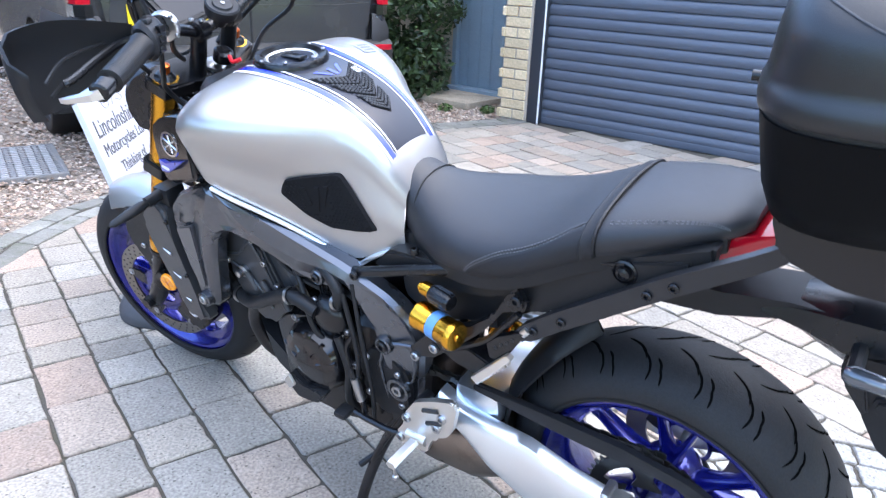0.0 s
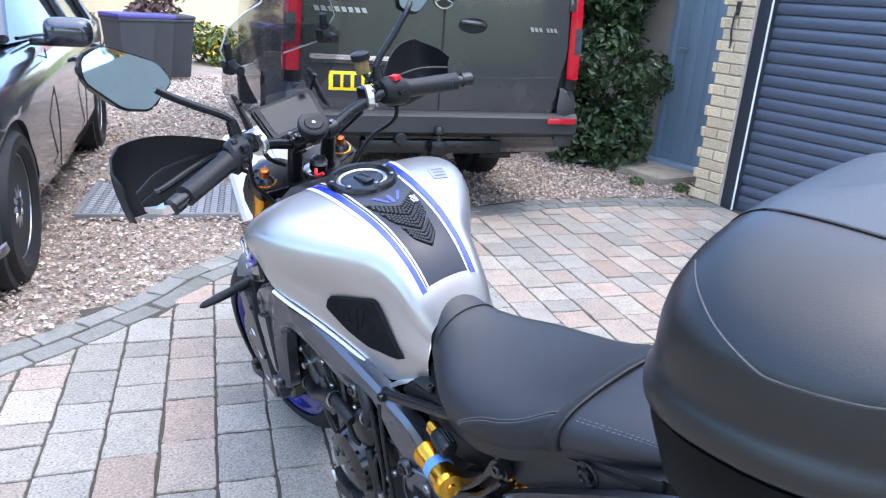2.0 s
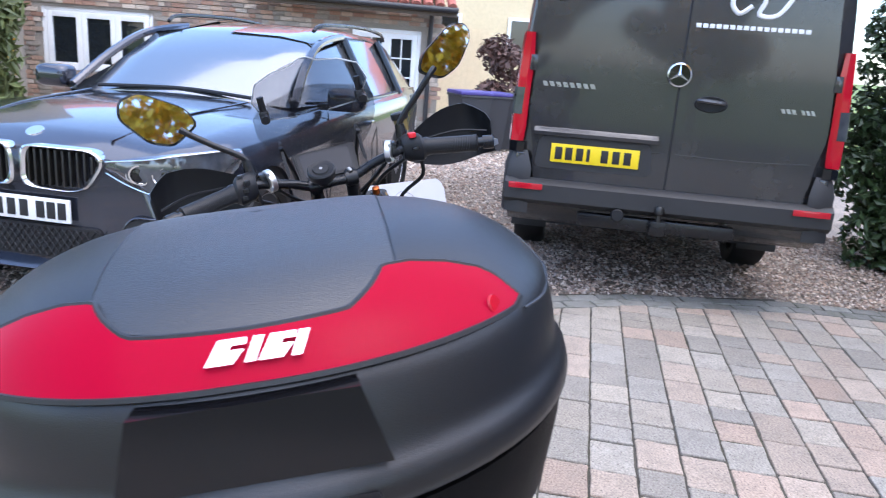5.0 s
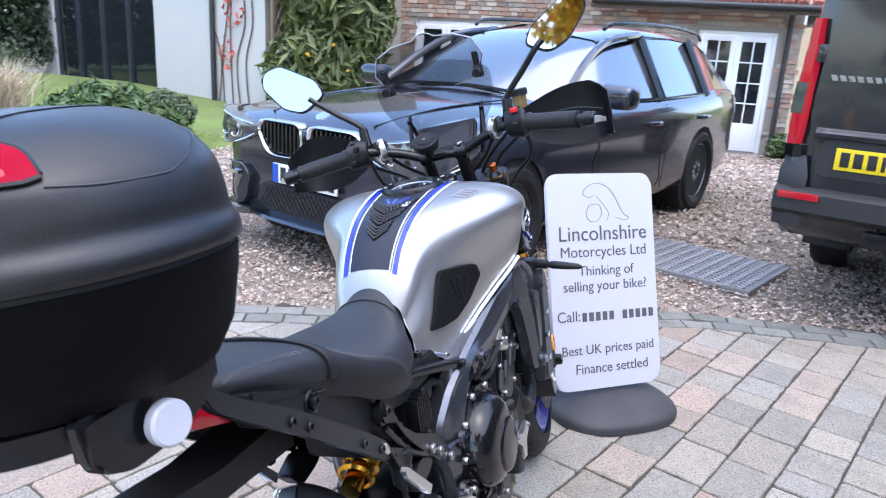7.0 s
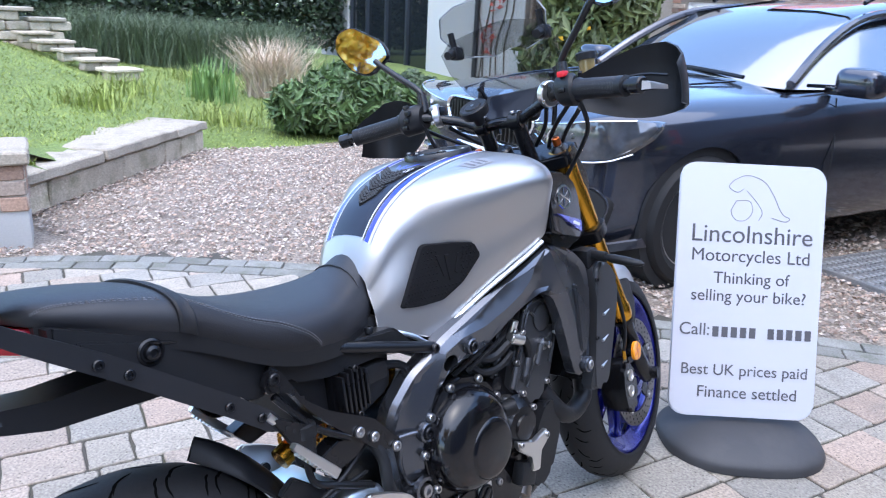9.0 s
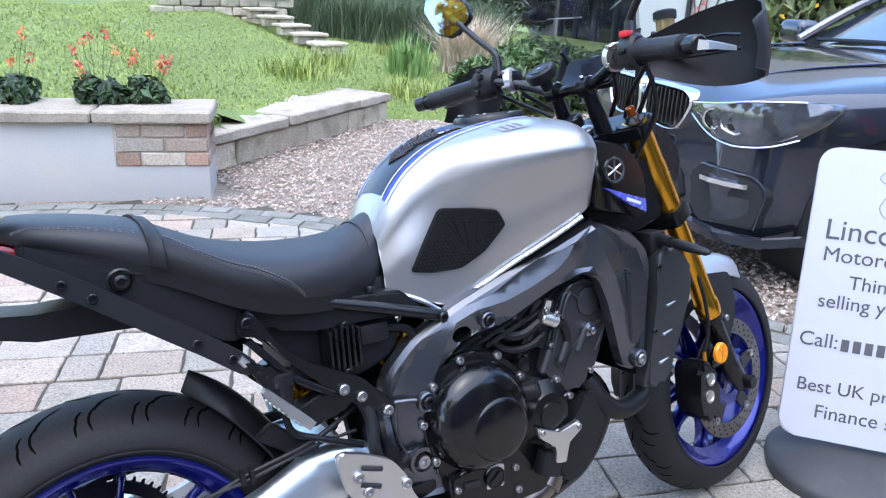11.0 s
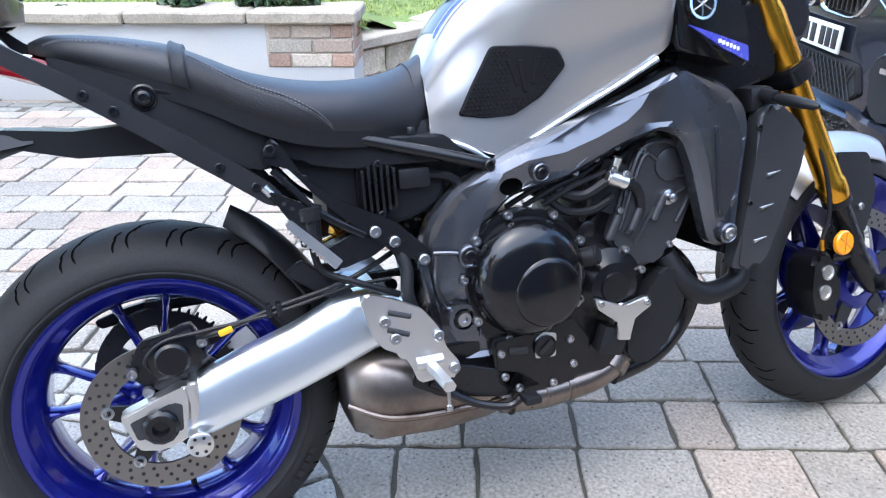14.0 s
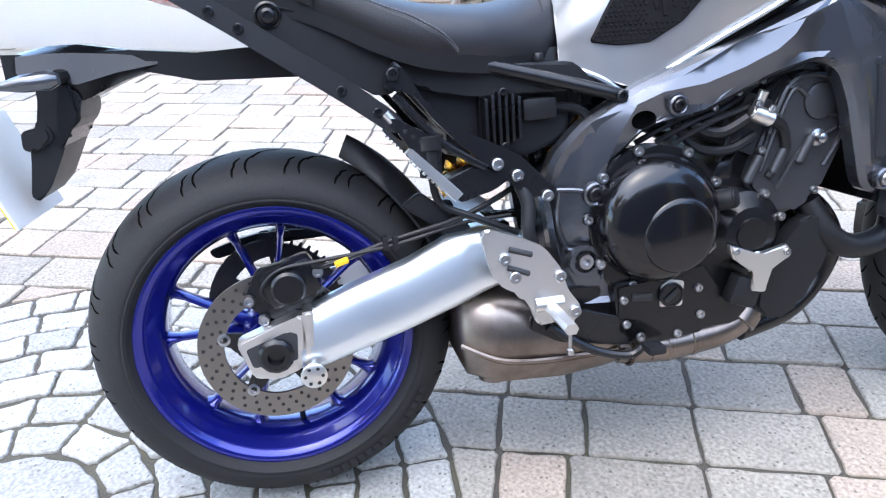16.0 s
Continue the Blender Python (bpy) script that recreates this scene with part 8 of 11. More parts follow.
cb = cyl_block(0.0, 0.085, 0.120, -0.055, 0.095, "cylinder_block", M_BLACK_CRINKLE)
hd_ = cyl_block(0.085, 0.175, 0.128, -0.065, 0.105, "cylinder_head", M_GREY_CAST, "dark grey cast cylinder head")
cyl_block(0.175, 0.225, 0.120, -0.055, 0.095, "cam_cover", M_BLACK_CRINKLE)
for sd in (-1, 1):
    y0 = sd * 0.128
    cv = part("cam_chain_cover", slab(rounded([(0.775, 0.475), (0.835, 0.630), (0.870, 0.655), (0.912, 0.650), (0.945, 0.612), (0.952, 0.55), (0.905, 0.45), (0.85, 0.42)], 0.02, 3), sd * 0.10, sd * 0.142, 0.008), M_GREY_CAST, bike, "dark grey cast side cover", smooth=35)
    part("rib", tube([(0.80, sd * 0.143, 0.50), (0.845, sd * 0.144, 0.62), (0.875, sd * 0.144, 0.615), (0.90, sd * 0.144, 0.59), (0.935, sd * 0.144, 0.58)], 0.004, n=6), M_GREY_CAST, cv)
    part("rib", tube([(0.83, sd * 0.143, 0.47), (0.87, sd * 0.144, 0.53), (0.93, sd * 0.144, 0.56)], 0.004, n=6), M_GREY_CAST, cv)
    for x, z in ((0.80, 0.535), (0.845, 0.635), (0.925, 0.635), (0.945, 0.56), (0.90, 0.46), (0.825, 0.585)):
        part("bolt", bolt((x, sd * 0.140, z), (0, sd, 0), 0.007, 0.008), M_STEEL, cv)
    part("sensor", lathe([(0, 0.014), (0.008, 0.014), (0.010, 0.008), (0.022, 0.008), (0.024, 0.004)], (0.895, sd * 0.142, 0.548), (0.895, sd, 0.548), 14), M_STEEL, cv)
    for k in range(3):
        a = Vector((0.775 + 0.045 * k, sd * 0.146, 0.485 + 0.012 * k))
        part("coolant_stub", rod(a, a + Vector((0.022, 0, 0.042)), 0.008, n=10, bevel=0.002), M_GREY_CAST, cv)
th = part("coolant_fitting", rod((0.770, -0.155, 0.600), (0.805, -0.160, 0.585), 0.013, n=14, bevel=0.003), M_ALU, bike, "cast aluminium hose fitting")
part("stub", rod((0.782, -0.150, 0.60), (0.790, -0.158, 0.630), 0.008, n=10), M_ALU, th)
for x, z in ((0.775, 0.612), (0.800, 0.603)):
    part("bolt", bolt((x, -0.166, z), (0, -1, 0), 0.006, 0.006), M_STEEL, th)
# clutch cover, right
cc = Vector((0.618, 0, 0.445))
cl = part("clutch_cover", lathe([(0.0, 0.108), (0.012, 0.108), (0.014, 0.1035), (0.032, 0.1015), (0.046, 0.0965), (0.057, 0.088), (0.064, 0.076), (0.068, 0.058), (0.070, 0.035), (0.0705, 0.0005)], cc + Vector((0, -0.128, 0)), cc + Vector((0, -1, 0)), 64), M_BLACK_GLOSS, bike, "glossy black round clutch cover", smooth=35)
part("cover_face", lathe([(0.052, 0.062), (0.068, 0.060), (0.0725, 0.056), (0.0742, 0.049), (0.075, 0.0005)], cc + Vector((0.018, -0.128, -0.018)), cc + Vector((0.018, -1, -0.018)), 48), M_BLACK_GLOSS, cl, smooth=40)
part("cover_flange", slab(rounded([(0.518, 0.40), (0.510, 0.46), (0.538, 0.54), (0.60, 0.567), (0.68, 0.548), (0.728, 0.49), (0.730, 0.40), (0.70, 0.325), (0.61, 0.312), (0.545, 0.33)], 0.025, 3), -0.125, -0.146, 0.006), M_BLACK_CRINKLE, bike)
for a in (25, 62, 105, 140, 175, 215, 250, 290, 330):
    t = radians(a)
    part("bolt", bolt(cc + Vector((0.113 * math.cos(t), -0.143, 0.113 * math.sin(t))), (0, -1, 0), 0.0085, 0.010), M_STEEL, cl)
part("lower_case", slab(rounded([(0.545, 0.345), (0.665, 0.350), (0.70, 0.37), (0.735, 0.30), (0.71, 0.245), (0.60, 0.235), (0.555, 0.25)], 0.015, 3), -0.12, -0.158, 0.006), M_BLACK_CRINKLE, bike)
part("maker_plate", box((0.036, 0.002, 0.014), (0.592, -0.1595, 0.319), 0.001, rot=Euler((0, radians(6), 0)).to_matrix()), M_INK, bike, "tiny dark plate with a pale bar")
part("plate_bar", box((0.030, 0.002, 0.0035), (0.592, -0.1605, 0.321)), M_GREY_CAST, bike)
part("timing_cap", lathe([(0, 0.021), (0.004, 0.021), (0.005, 0.018), (0.003, 0.017), (0.003, 0.0003)], (0.641, -0.160, 0.318), (0.641, -1, 0.318), 24), M_BLACK_SATIN, bike, "round slotted cap")
part("cap_bezel", slab(rounded([(0.622, 0.298), (0.661, 0.296), (0.664, 0.338), (0.640, 0.343), (0.624, 0.334)], 0.004, 2), -0.157, -0.161, 0.001), M_ALU, bike, "bright machined bezel")
# a black bar paints the dark of the cap's slot
part("cap_slot", box((0.030, 0.003, 0.008), (0.641, -0.1655, 0.318), 0.001, rot=Euler((0, radians(-40), 0)).to_matrix()), M_INK, bike)
for x, z in ((0.565, 0.275), (0.590, 0.250), (0.655, 0.247), (0.695, 0.275), (0.690, 0.322), (0.560, 0.318)):
    part("bolt", bolt((x, -0.155, z), (0, -1, 0), 0.0075, 0.008), M_STEEL, bike)
part("oil_filler", rod((0.70, -0.15, 0.46), (0.735, -0.185, 0.475), 0.017, n=14, bevel=0.003), M_BLACK_PLASTIC, bike)
# pick-up cover with its aluminium slider
pc = Vector((0.775, 0, 0.405))
pk = part("pickup_cover", lathe([(0, 0.066), (0.012, 0.066), (0.020, 0.056), (0.034, 0.044), (0.036, 0.028), (0.040, 0.026), (0.040, 0.0005)], pc + Vector((0, -0.132, 0)), pc + Vector((0, -1, 0)), 40), M_BLACK_CRINKLE, bike, "black pick-up cover", smooth=35)
part("slider", slab(rounded([(0.727, 0.397), (0.733, 0.375), (0.772, 0.349), (0.769, 0.314), (0.795, 0.309), (0.800, 0.351), (0.838, 0.366), (0.829, 0.387), (0.783, 0.374)], 0.005, 2), -0.172, -0.186, 0.004), M_ALU, pk, "machined aluminium crash slider")
for x, z in ((0.738, 0.386), (0.827, 0.375)):
    part("bolt", bolt((x, -0.185, z), (0, -1, 0), 0.006, 0.005), M_STEEL, pk)
for a in (15, 60, 110, 150, 200):
    t = radians(a)
    part("bolt", bolt(pc + Vector((0.068 * math.cos(t), -0.142, 0.068 * math.sin(t))), (0, -1, 0), 0.0075, 0.009), M_STEEL, pk)
part("slider_block", box((0.05, 0.03, 0.05), (0.765, -0.165, 0.31), 0.008, rot=Euler((0, radians(20), 0)).to_matrix()), M_BLACK_PLASTIC, pk)
part("cover_ridge", tube([(0.812, -0.1435, 0.56), (0.838, -0.1435, 0.628), (0.872, -0.1435, 0.646), (0.908, -0.1435, 0.641), (0.936, -0.1435, 0.608), (0.942, -0.1435, 0.555), (0.912, -0.1435, 0.50)], 0.0045, n=6), M_GREY_CAST, bike)
part("cover_disc", lathe([(0, 0.030), (0.006, 0.029), (0.008, 0.024), (0.008, 0.0005)], (0.900, -0.140, 0.605), (0.900, -1, 0.605), 24), M_GREY_CAST, bike)
for pts, r in (([(0.675, -0.12, 0.60), (0.70, -0.135, 0.575), (0.735, -0.14, 0.57), (0.77, -0.150, 0.59)], 0.010), ([(0.66, -0.12, 0.585), (0.70, -0.13, 0.545), (0.75, -0.135, 0.54), (0.79, -0.14, 0.56)], 0.008), ([(0.71, -0.11, 0.64), (0.76, -0.13, 0.645), (0.82, -0.14, 0.655), (0.88, -0.14, 0.675)], 0.007), ([(0.805, -0.155, 0.585), (0.83, -0.15, 0.57), (0.84, -0.145, 0.53), (0.815, -0.14, 0.49)], 0.009), ([(0.70, -0.125, 0.62), (0.73, -0.135, 0.60), (0.75, -0.13, 0.56), (0.735, -0.125, 0.52)], 0.005)):
    part("hose", tube(pts, r, n=8), M_BLACK_PLASTIC, bike)
for x, z in ((0.70, 0.605), (0.74, 0.625), (0.78, 0.64), (0.835, 0.668)):
    cn = part("connector", box((0.030, 0.024, 0.022), (x, -0.125, z), 0.004, rot=Euler((0, radians(-25), 0)).to_matrix()), M_BLACK_PLASTIC, bike)
    part("bolt", bolt((x + 0.018, -0.138, z + 0.004), (0, -1, 0), 0.006, 0.006), M_STEEL, cn)
for x, z in ((0.76, 0.47), (0.742, 0.505)):
    part("boss", lathe([(0, 0.018), (0.016, 0.016), (0.018, 0.010), (0.018, 0.0005)], (x, -0.118, z), (x, -1, z), 16), M_BLACK_CRINKLE, bike)
# left side
gc = Vector((0.700, 0, 0.405))
gn = part("generator_cover", lathe([(0, 0.088), (0.014, 0.088), (0.030, 0.080), (0.052, 0.070), (0.060, 0.056), (0.062, 0.030), (0.062, 0.0005)], gc + Vector((0, 0.128, 0)), gc + Vector((0, 1, 0)), 48), M_BLACK_GLOSS, bike, "black generator cover", smooth=35)
for k in range(5):
    t = radians(20 + 36 * k)
    part("rib", rod(gc + Vector((0.03 * math.cos(t), 0.189, 0.03 * math.sin(t))), gc + Vector((0.074 * math.cos(t), 0.176, 0.074 * math.sin(t))), 0.005, n=6), M_BLACK_GLOSS, gn)
for k in range(8):
    t = radians(45 * k)
    part("bolt", bolt(gc + Vector((0.092 * math.cos(t), 0.138, 0.092 * math.sin(t))), (0, 1, 0), 0.0078, 0.009), M_STEEL, gn)
part("slider", slab(rounded([(0.755, 0.365), (0.775, 0.34), (0.745, 0.300), (0.69, 0.305), (0.66, 0.34), (0.69, 0.345), (0.72, 0.335)], 0.008, 2), 0.17, 0.198, 0.006), M_BLACK_PLASTIC, gn)
part("slider_plate", slab(rounded([(0.752, 0.366), (0.772, 0.342), (0.760, 0.322), (0.738, 0.342)], 0.004, 2), 0.197, 0.204, 0.002), M_ALU, gn, "aluminium slider plate")
part("sprocket_cover", slab(rounded([(0.485, 0.33), (0.48, 0.42), (0.52, 0.47), (0.585, 0.46), (0.605, 0.38), (0.58, 0.31), (0.52, 0.30)], 0.02, 3), 0.09, 0.138, 0.008), M_BLACK_PLASTIC, bike)
for x, z in ((0.50, 0.345), (0.50, 0.425), (0.575, 0.44), (0.585, 0.345)):
    part("bolt", bolt((x, 0.137, z), (0, 1, 0), 0.007, 0.007), M_STEEL, bike)
pump = part("water_pump", lathe([(0, 0.045), (0.014, 0.045), (0.028, 0.036), (0.034, 0.020), (0.036, 0.0005)], (0.640, 0.14, 0.525), (0.640, 1, 0.525), 28), M_BLACK_CRINKLE, bike, "black water pump housing")
for k in range(4):
    t = radians(35 + 90 * k)
    part("bolt", bolt((0.640 + 0.046 * math.cos(t), 0.150, 0.525 + 0.046 * math.sin(t)), (0, 1, 0), 0.007, 0.008), M_STEEL, pump)
for pts, r in (([(0.66, 0.17, 0.54), (0.72, 0.175, 0.56), (0.80, 0.165, 0.52), (0.90, 0.15, 0.47), (1.00, 0.13, 0.50)], 0.015), ([(0.61, 0.165, 0.56), (0.60, 0.16, 0.60), (0.64, 0.15, 0.64), (0.72, 0.13, 0.66)], 0.012), ([(0.62, 0.165, 0.49), (0.60, 0.17, 0.42), (0.62, 0.165, 0.33), (0.60, 0.15, 0.28)], 0.009), ([(0.59, 0.16, 0.60), (0.575, 0.165, 0.52), (0.575, 0.165, 0.44), (0.60, 0.16, 0.36)], 0.005), ([(0.57, 0.15, 0.62), (0.56, 0.16, 0.50), (0.555, 0.16, 0.38), (0.575, 0.15, 0.27)], 0.0045), ([(0.74, 0.14, 0.62), (0.70, 0.16, 0.58), (0.68, 0.17, 0.50), (0.66, 0.16, 0.46)], 0.006)):
    part("hose", tube(pts, r, n=10), M_BLACK_PLASTIC, bike)
for x, y, z, w in ((0.72, 0.175, 0.56, 0.017), (0.93, 0.145, 0.475, 0.017), (0.605, 0.163, 0.575, 0.014)):
    part("hose_clip", ring_profile([(-0.004, w), (-0.004, w + 0.0015), (0.004, w + 0.0015), (0.004, w)], (x, y, z), (x + 1, y, z - 0.3), 16), M_STEEL, bike)
for x, z in ((0.70, 0.60), (0.745, 0.615), (0.79, 0.63)):
    tb_ = part("throttle_body", rod((x, 0.05, z), (x, 0.135, z), 0.026, n=16, bevel=0.003), M_GREY_CAST, bike)
    part("clamp", ring_profile([(0, 0.027), (0, 0.029), (0.008, 0.029), (0.008, 0.027)], (x, 0.10, z), (x, 1, z), 18), M_STEEL, tb_)
    part("connector", box((0.03, 0.028, 0.022), (x, 0.145, z + 0.012), 0.004), M_BLACK_PLASTIC, tb_)
    part("coil", rod((x + 0.055, 0.09, z - 0.005), (x + 0.075, 0.11, z + 0.035), 0.011, n=10), M_BLACK_PLASTIC, tb_)
part("voltage_fins", box((0.05, 0.02, 0.06), (0.645, 0.125, 0.585), 0.004), M_BLACK_SATIN, bike)
for k in range(7):
    part("fin", box((0.003, 0.028, 0.056), (0.624 + 0.007 * k, 0.132, 0.585), 0.001), M_BLACK_SATIN, bike)
ts = part("clutch_lever", tube([(0.585, 0.155, 0.50), (0.60, 0.165, 0.47), (0.595, 0.170, 0.42), (0.585, 0.168, 0.37), (0.58, 0.165, 0.31)], 0.006, n=8), M_BLACK_SATIN, bike)
part("adjuster", rod((0.590, 0.169, 0.40), (0.583, 0.168, 0.345), 0.009, n=10), M_STEEL, ts)
for sd in (-1, 1):
    for k in range(3):
        p0 = Vector((0.60 + 0.03 * k, sd * (0.11 + 0.01 * k), 0.56))
        part("wiring", tube([p0, p0 + Vector((0.05, sd * 0.02, 0.03)), p0 + Vector((0.12, sd * 0.01, 0.05)), p0 + Vector((0.2, -sd * 0.02, 0.09))], 0.005, n=6), M_BLACK_PLASTIC, bike)
part("air_box", box((0.34, 0.20, 0.10), (0.72, 0, 0.68), 0.03), M_BLACK_PLASTIC, bike)
part("battery_box", box((0.20, 0.16, 0.16), (0.40, 0, 0.64), 0.02), M_BLACK_PLASTIC, bike)
# regulator and its plug, right
rg = part("regulator", slab(rounded([(0.351, 0.586), (0.366, 0.577), (0.398, 0.577), (0.412, 0.586), (0.412, 0.652), (0.400, 0.662), (0.364, 0.662), (0.351, 0.652)], 0.006, 2), -0.085, -0.112, 0.004), M_BLACK_SATIN, bike, "finned black regulator")
for k in range(6):
    e_ = 0.006 * abs(k - 2.5)
    part("fin", box((0.0052, 0.024, 0.084 - 1.4 * e_), (0.3565 + 0.0101 * k, -0.122, 0.620), 0.0018), M_BLACK_SATIN, rg)
for z in (0.580, 0.660):
    part("bolt", bolt((0.382, -0.133, z), (0, -1, 0), 0.006, 0.005), M_BLACK_SATIN, rg)
part("plug", box((0.055, 0.03, 0.035), (0.445, -0.10, 0.628), 0.008), M_BLACK_PLASTIC, rg)
part("lead", tube([(0.47, -0.10, 0.63), (0.51, -0.105, 0.62), (0.53, -0.11, 0.59), (0.50, -0.10, 0.55)], 0.008, n=8), M_BLACK_PLASTIC, rg)
rvr = part("rear_reservoir", lathe([(0, 0.017), (0.04, 0.018), (0.041, 0.022), (0.060, 0.022), (0.062, 0.018), (0.062, 0.0005)], (0.268, -0.128, 0.545), (0.268, -0.128, 1), 20), M_BLACK_PLASTIC, bike, "black brake fluid pot")
part("reservoir_hose", tube([(0.268, -0.128, 0.545), (0.28, -0.125, 0.50), (0.33, -0.13, 0.475), (0.40, -0.12, 0.44)], 0.006, n=8), M_BLACK_PLASTIC, rvr)
part("pump_hose", tube([(0.40, -0.125, 0.53), (0.412, -0.14, 0.49), (0.408, -0.15, 0.45), (0.415, -0.15, 0.42)], 0.011, n=10), M_BLACK_PLASTIC, bike)
# rear shock
shk = part("shock_absorber", rod((0.30, 0, 0.50), (0.50, 0, 0.58), 0.020, n=14), M_GOLD, bike, "gold shock absorber")
for k in range(7):
    p = Vector((0.33 + 0.022 * k, 0, 0.512 + 0.0088 * k))
    part("coil", ring_profile([(-0.005, 0.030), (0, 0.036), (0.005, 0.030), (0, 0.026)], p, p + Vector((0.92, 0.1, 0.37)), 24), M_GOLD if k < 5 else M_BLACK_SATIN, shk)
for p0, p1 in (((0.44, -0.055, 0.56), (0.49, -0.06, 0.61)), ((0.48, -0.05, 0.55), (0.53, -0.055, 0.60))):
    part("gold_link", tube([p0, (Vector(p0) + Vector(p1)) / 2 + Vector((0.01, -0.01, 0.01)), p1], 0.010, n=8), M_GOLD, shk)
rs0, rs1 = Vector((0.325, 0.165, 0.600)), Vector((0.405, 0.150, 0.605))
dr = (rs1 - rs0).normalized()
res = part("shock_reservoir", lathe([(0, 0.008), (0.001, 0.023), (0.004, 0.0255), (0.012, 0.0265), (0.016, 0.0245), (0.075, 0.0245), (0.080, 0.0265), (0.092, 0.0265), (0.096, 0.021)], rs0, rs1, 32), M_GOLD, bike, "gold anodised shock reservoir")
part("label_band", ring_profile([(0.036, 0.0247), (0.036, 0.0252), (0.056, 0.0252), (0.056, 0.0247)], rs0, rs1, 32), M_LABEL_BLUE, res)
part("end_screw", lathe([(0, 0.007), (0.003, 0.006), (0.003, 0.0003)], rs0, rs0 - dr, 12), M_GOLD, res)
k0 = rs0 + Vector((0.022, -0.02, 0.050))
kn = part("preload_knob", lathe([(0, 0.013), (0.004, 0.0155), (0.042, 0.0155), (0.046, 0.014)], k0, k0 + dr, 24), M_BLACK_SATIN, bike, "ribbed black adjuster knob")
for k in range(14):
    t = 2 * math.pi * k / 14
    m = Matrix.Translation(k0) @ frame_of(k0, k0 + dr)
    part("rib", rod(m @ Vector((0.0158 * math.cos(t), 0.0158 * math.sin(t), 0.005)), m @ Vector((0.0158 * math.cos(t), 0.0158 * math.sin(t), 0.040)), 0.0016, n=5), M_BLACK_SATIN, kn)
part("knob_body", lathe([(0.046, 0.013), (0.066, 0.013), (0.070, 0.0085), (0.074, 0.0085)], k0, k0 + dr, 20), M_GOLD, kn)
# side stand
part("side_stand", tube([(0.54, 0.115, 0.27), (0.57, 0.16, 0.19), (0.585, 0.195, 0.125), (0.595, 0.225, 0.058)], 0.012, n=10), M_BLACK_SATIN, bike, "black side stand, folded out")
part("stand_foot", box((0.055, 0.05, 0.012), (0.598, 0.232, 0.055), 0.005, rot=Euler((radians(12), 0, 0)).to_matrix()), M_BLACK_SATIN, bike)
part("stand_spring", tube([(0.52, 0.12, 0.29), (0.56, 0.155, 0.22), (0.575, 0.175, 0.18)], 0.007, n=8), M_BLACK_SATIN, bike)
part("stand_tang", rod((0.565, 0.15, 0.20), (0.60, 0.19, 0.17), 0.007, n=8), M_BLACK_PLASTIC, bike)
# exhaust
for y in (-0.085, 0.0, 0.085):
    part("exhaust_header", tube([(0.895, y, 0.455), (0.955, y * 1.05, 0.405), (0.985, y * 1.0, 0.345), (0.965, y * 0.9, 0.275), (0.90, y * 0.8 - 0.02, 0.228), (0.80, y * 0.5 - 0.06, 0.21)], 0.0205, n=14), M_BLACK_CRINKLE, bike, "dark exhaust header pipe")
part("coolant_pipe", tube([(0.905, -0.12, 0.435), (0.935, -0.14, 0.38), (0.985, -0.14, 0.352), (1.055, -0.13, 0.362), (1.075, -0.12, 0.40)], 0.0215, n=14), M_BLACK_PLASTIC, bike)
ex = part("collector_pipe", tube([(0.835, -0.100, 0.310), (0.822, -0.106, 0.276), (0.795, -0.112, 0.243), (0.755, -0.115, 0.224), (0.70, -0.115, 0.215), (0.64, -0.115, 0.211), (0.57, -0.105, 0.214)], 0.030, n=20), M_EXHAUST, bike, "heat-stained steel collector pipe", smooth=60)
part("pipe_joint", ring_profile([(-0.014, 0.030), (-0.012, 0.0345), (0.012, 0.0345), (0.014, 0.030)], (0.795, -0.112, 0.243), (0.835, -0.10, 0.285), 28), M_EXHAUST, ex)
part("belly_side", slab(rounded([(0.800, 0.268), (0.838, 0.238), (0.885, 0.262), (0.925, 0.335), (0.940, 0.412), (0.885, 0.418), (0.845, 0.372), (0.815, 0.310)], 0.012, 3), -0.118, -0.150, 0.006), M_BLACK_PLASTIC, bike, "black belly cover side")
part("weld_ring", ring_profile([(-0.006, 0.029), (-0.004, 0.032), (0.004, 0.032), (0.006, 0.029)], (0.655, -0.115, 0.212), (0, -0.115, 0.19), 24), M_EXHAUST, ex)
part("weld_ring", ring_profile([(-0.006, 0.029), (-0.004, 0.032), (0.004, 0.032), (0.006, 0.029)], (0.70, -0.115, 0.216), (0, -0.115, 0.18), 24), M_EXHAUST, ex)
sl_ = [[(x, y, z) for y, z in ((-w, z0 + 0.03), (-w + 0.02, z0), (w - 0.02, z0), (w, z0 + 0.03), (w, z1 - 0.03), (w - 0.03, z1), (-w + 0.03, z1), (-w, z1 - 0.03))] for x, w, z0, z1 in ((0.292, 0.10, 0.240, 0.335), (0.305, 0.125, 0.210, 0.345), (0.36, 0.140, 0.194, 0.348), (0.46, 0.140, 0.188, 0.320), (0.54, 0.130, 0.190, 0.275), (0.61, 0.105, 0.192, 0.240))]
for s_ in sl_:
    for i, p in enumerate(s_):
        s_[i] = (p[0], p[1] - 0.012, p[2])
sil = part("silencer", loft(sl_), M_EXHAUST, bike, "heat-stained steel silencer box under the engine", smooth=50)
part("seam", tube([(0.295, -0.135, 0.268), (0.36, -0.154, 0.241), (0.46, -0.154, 0.231), (0.56, -0.136, 0.226)], 0.004, n=6), M_EXHAUST, sil)
part("heat_shield", slab(rounded([(0.415, 0.335), (0.60, 0.275), (0.64, 0.245), (0.56, 0.24), (0.45, 0.262), (0.40, 0.29)], 0.01, 2), -0.145, -0.158, 0.004), M_BLACK_SATIN, sil)
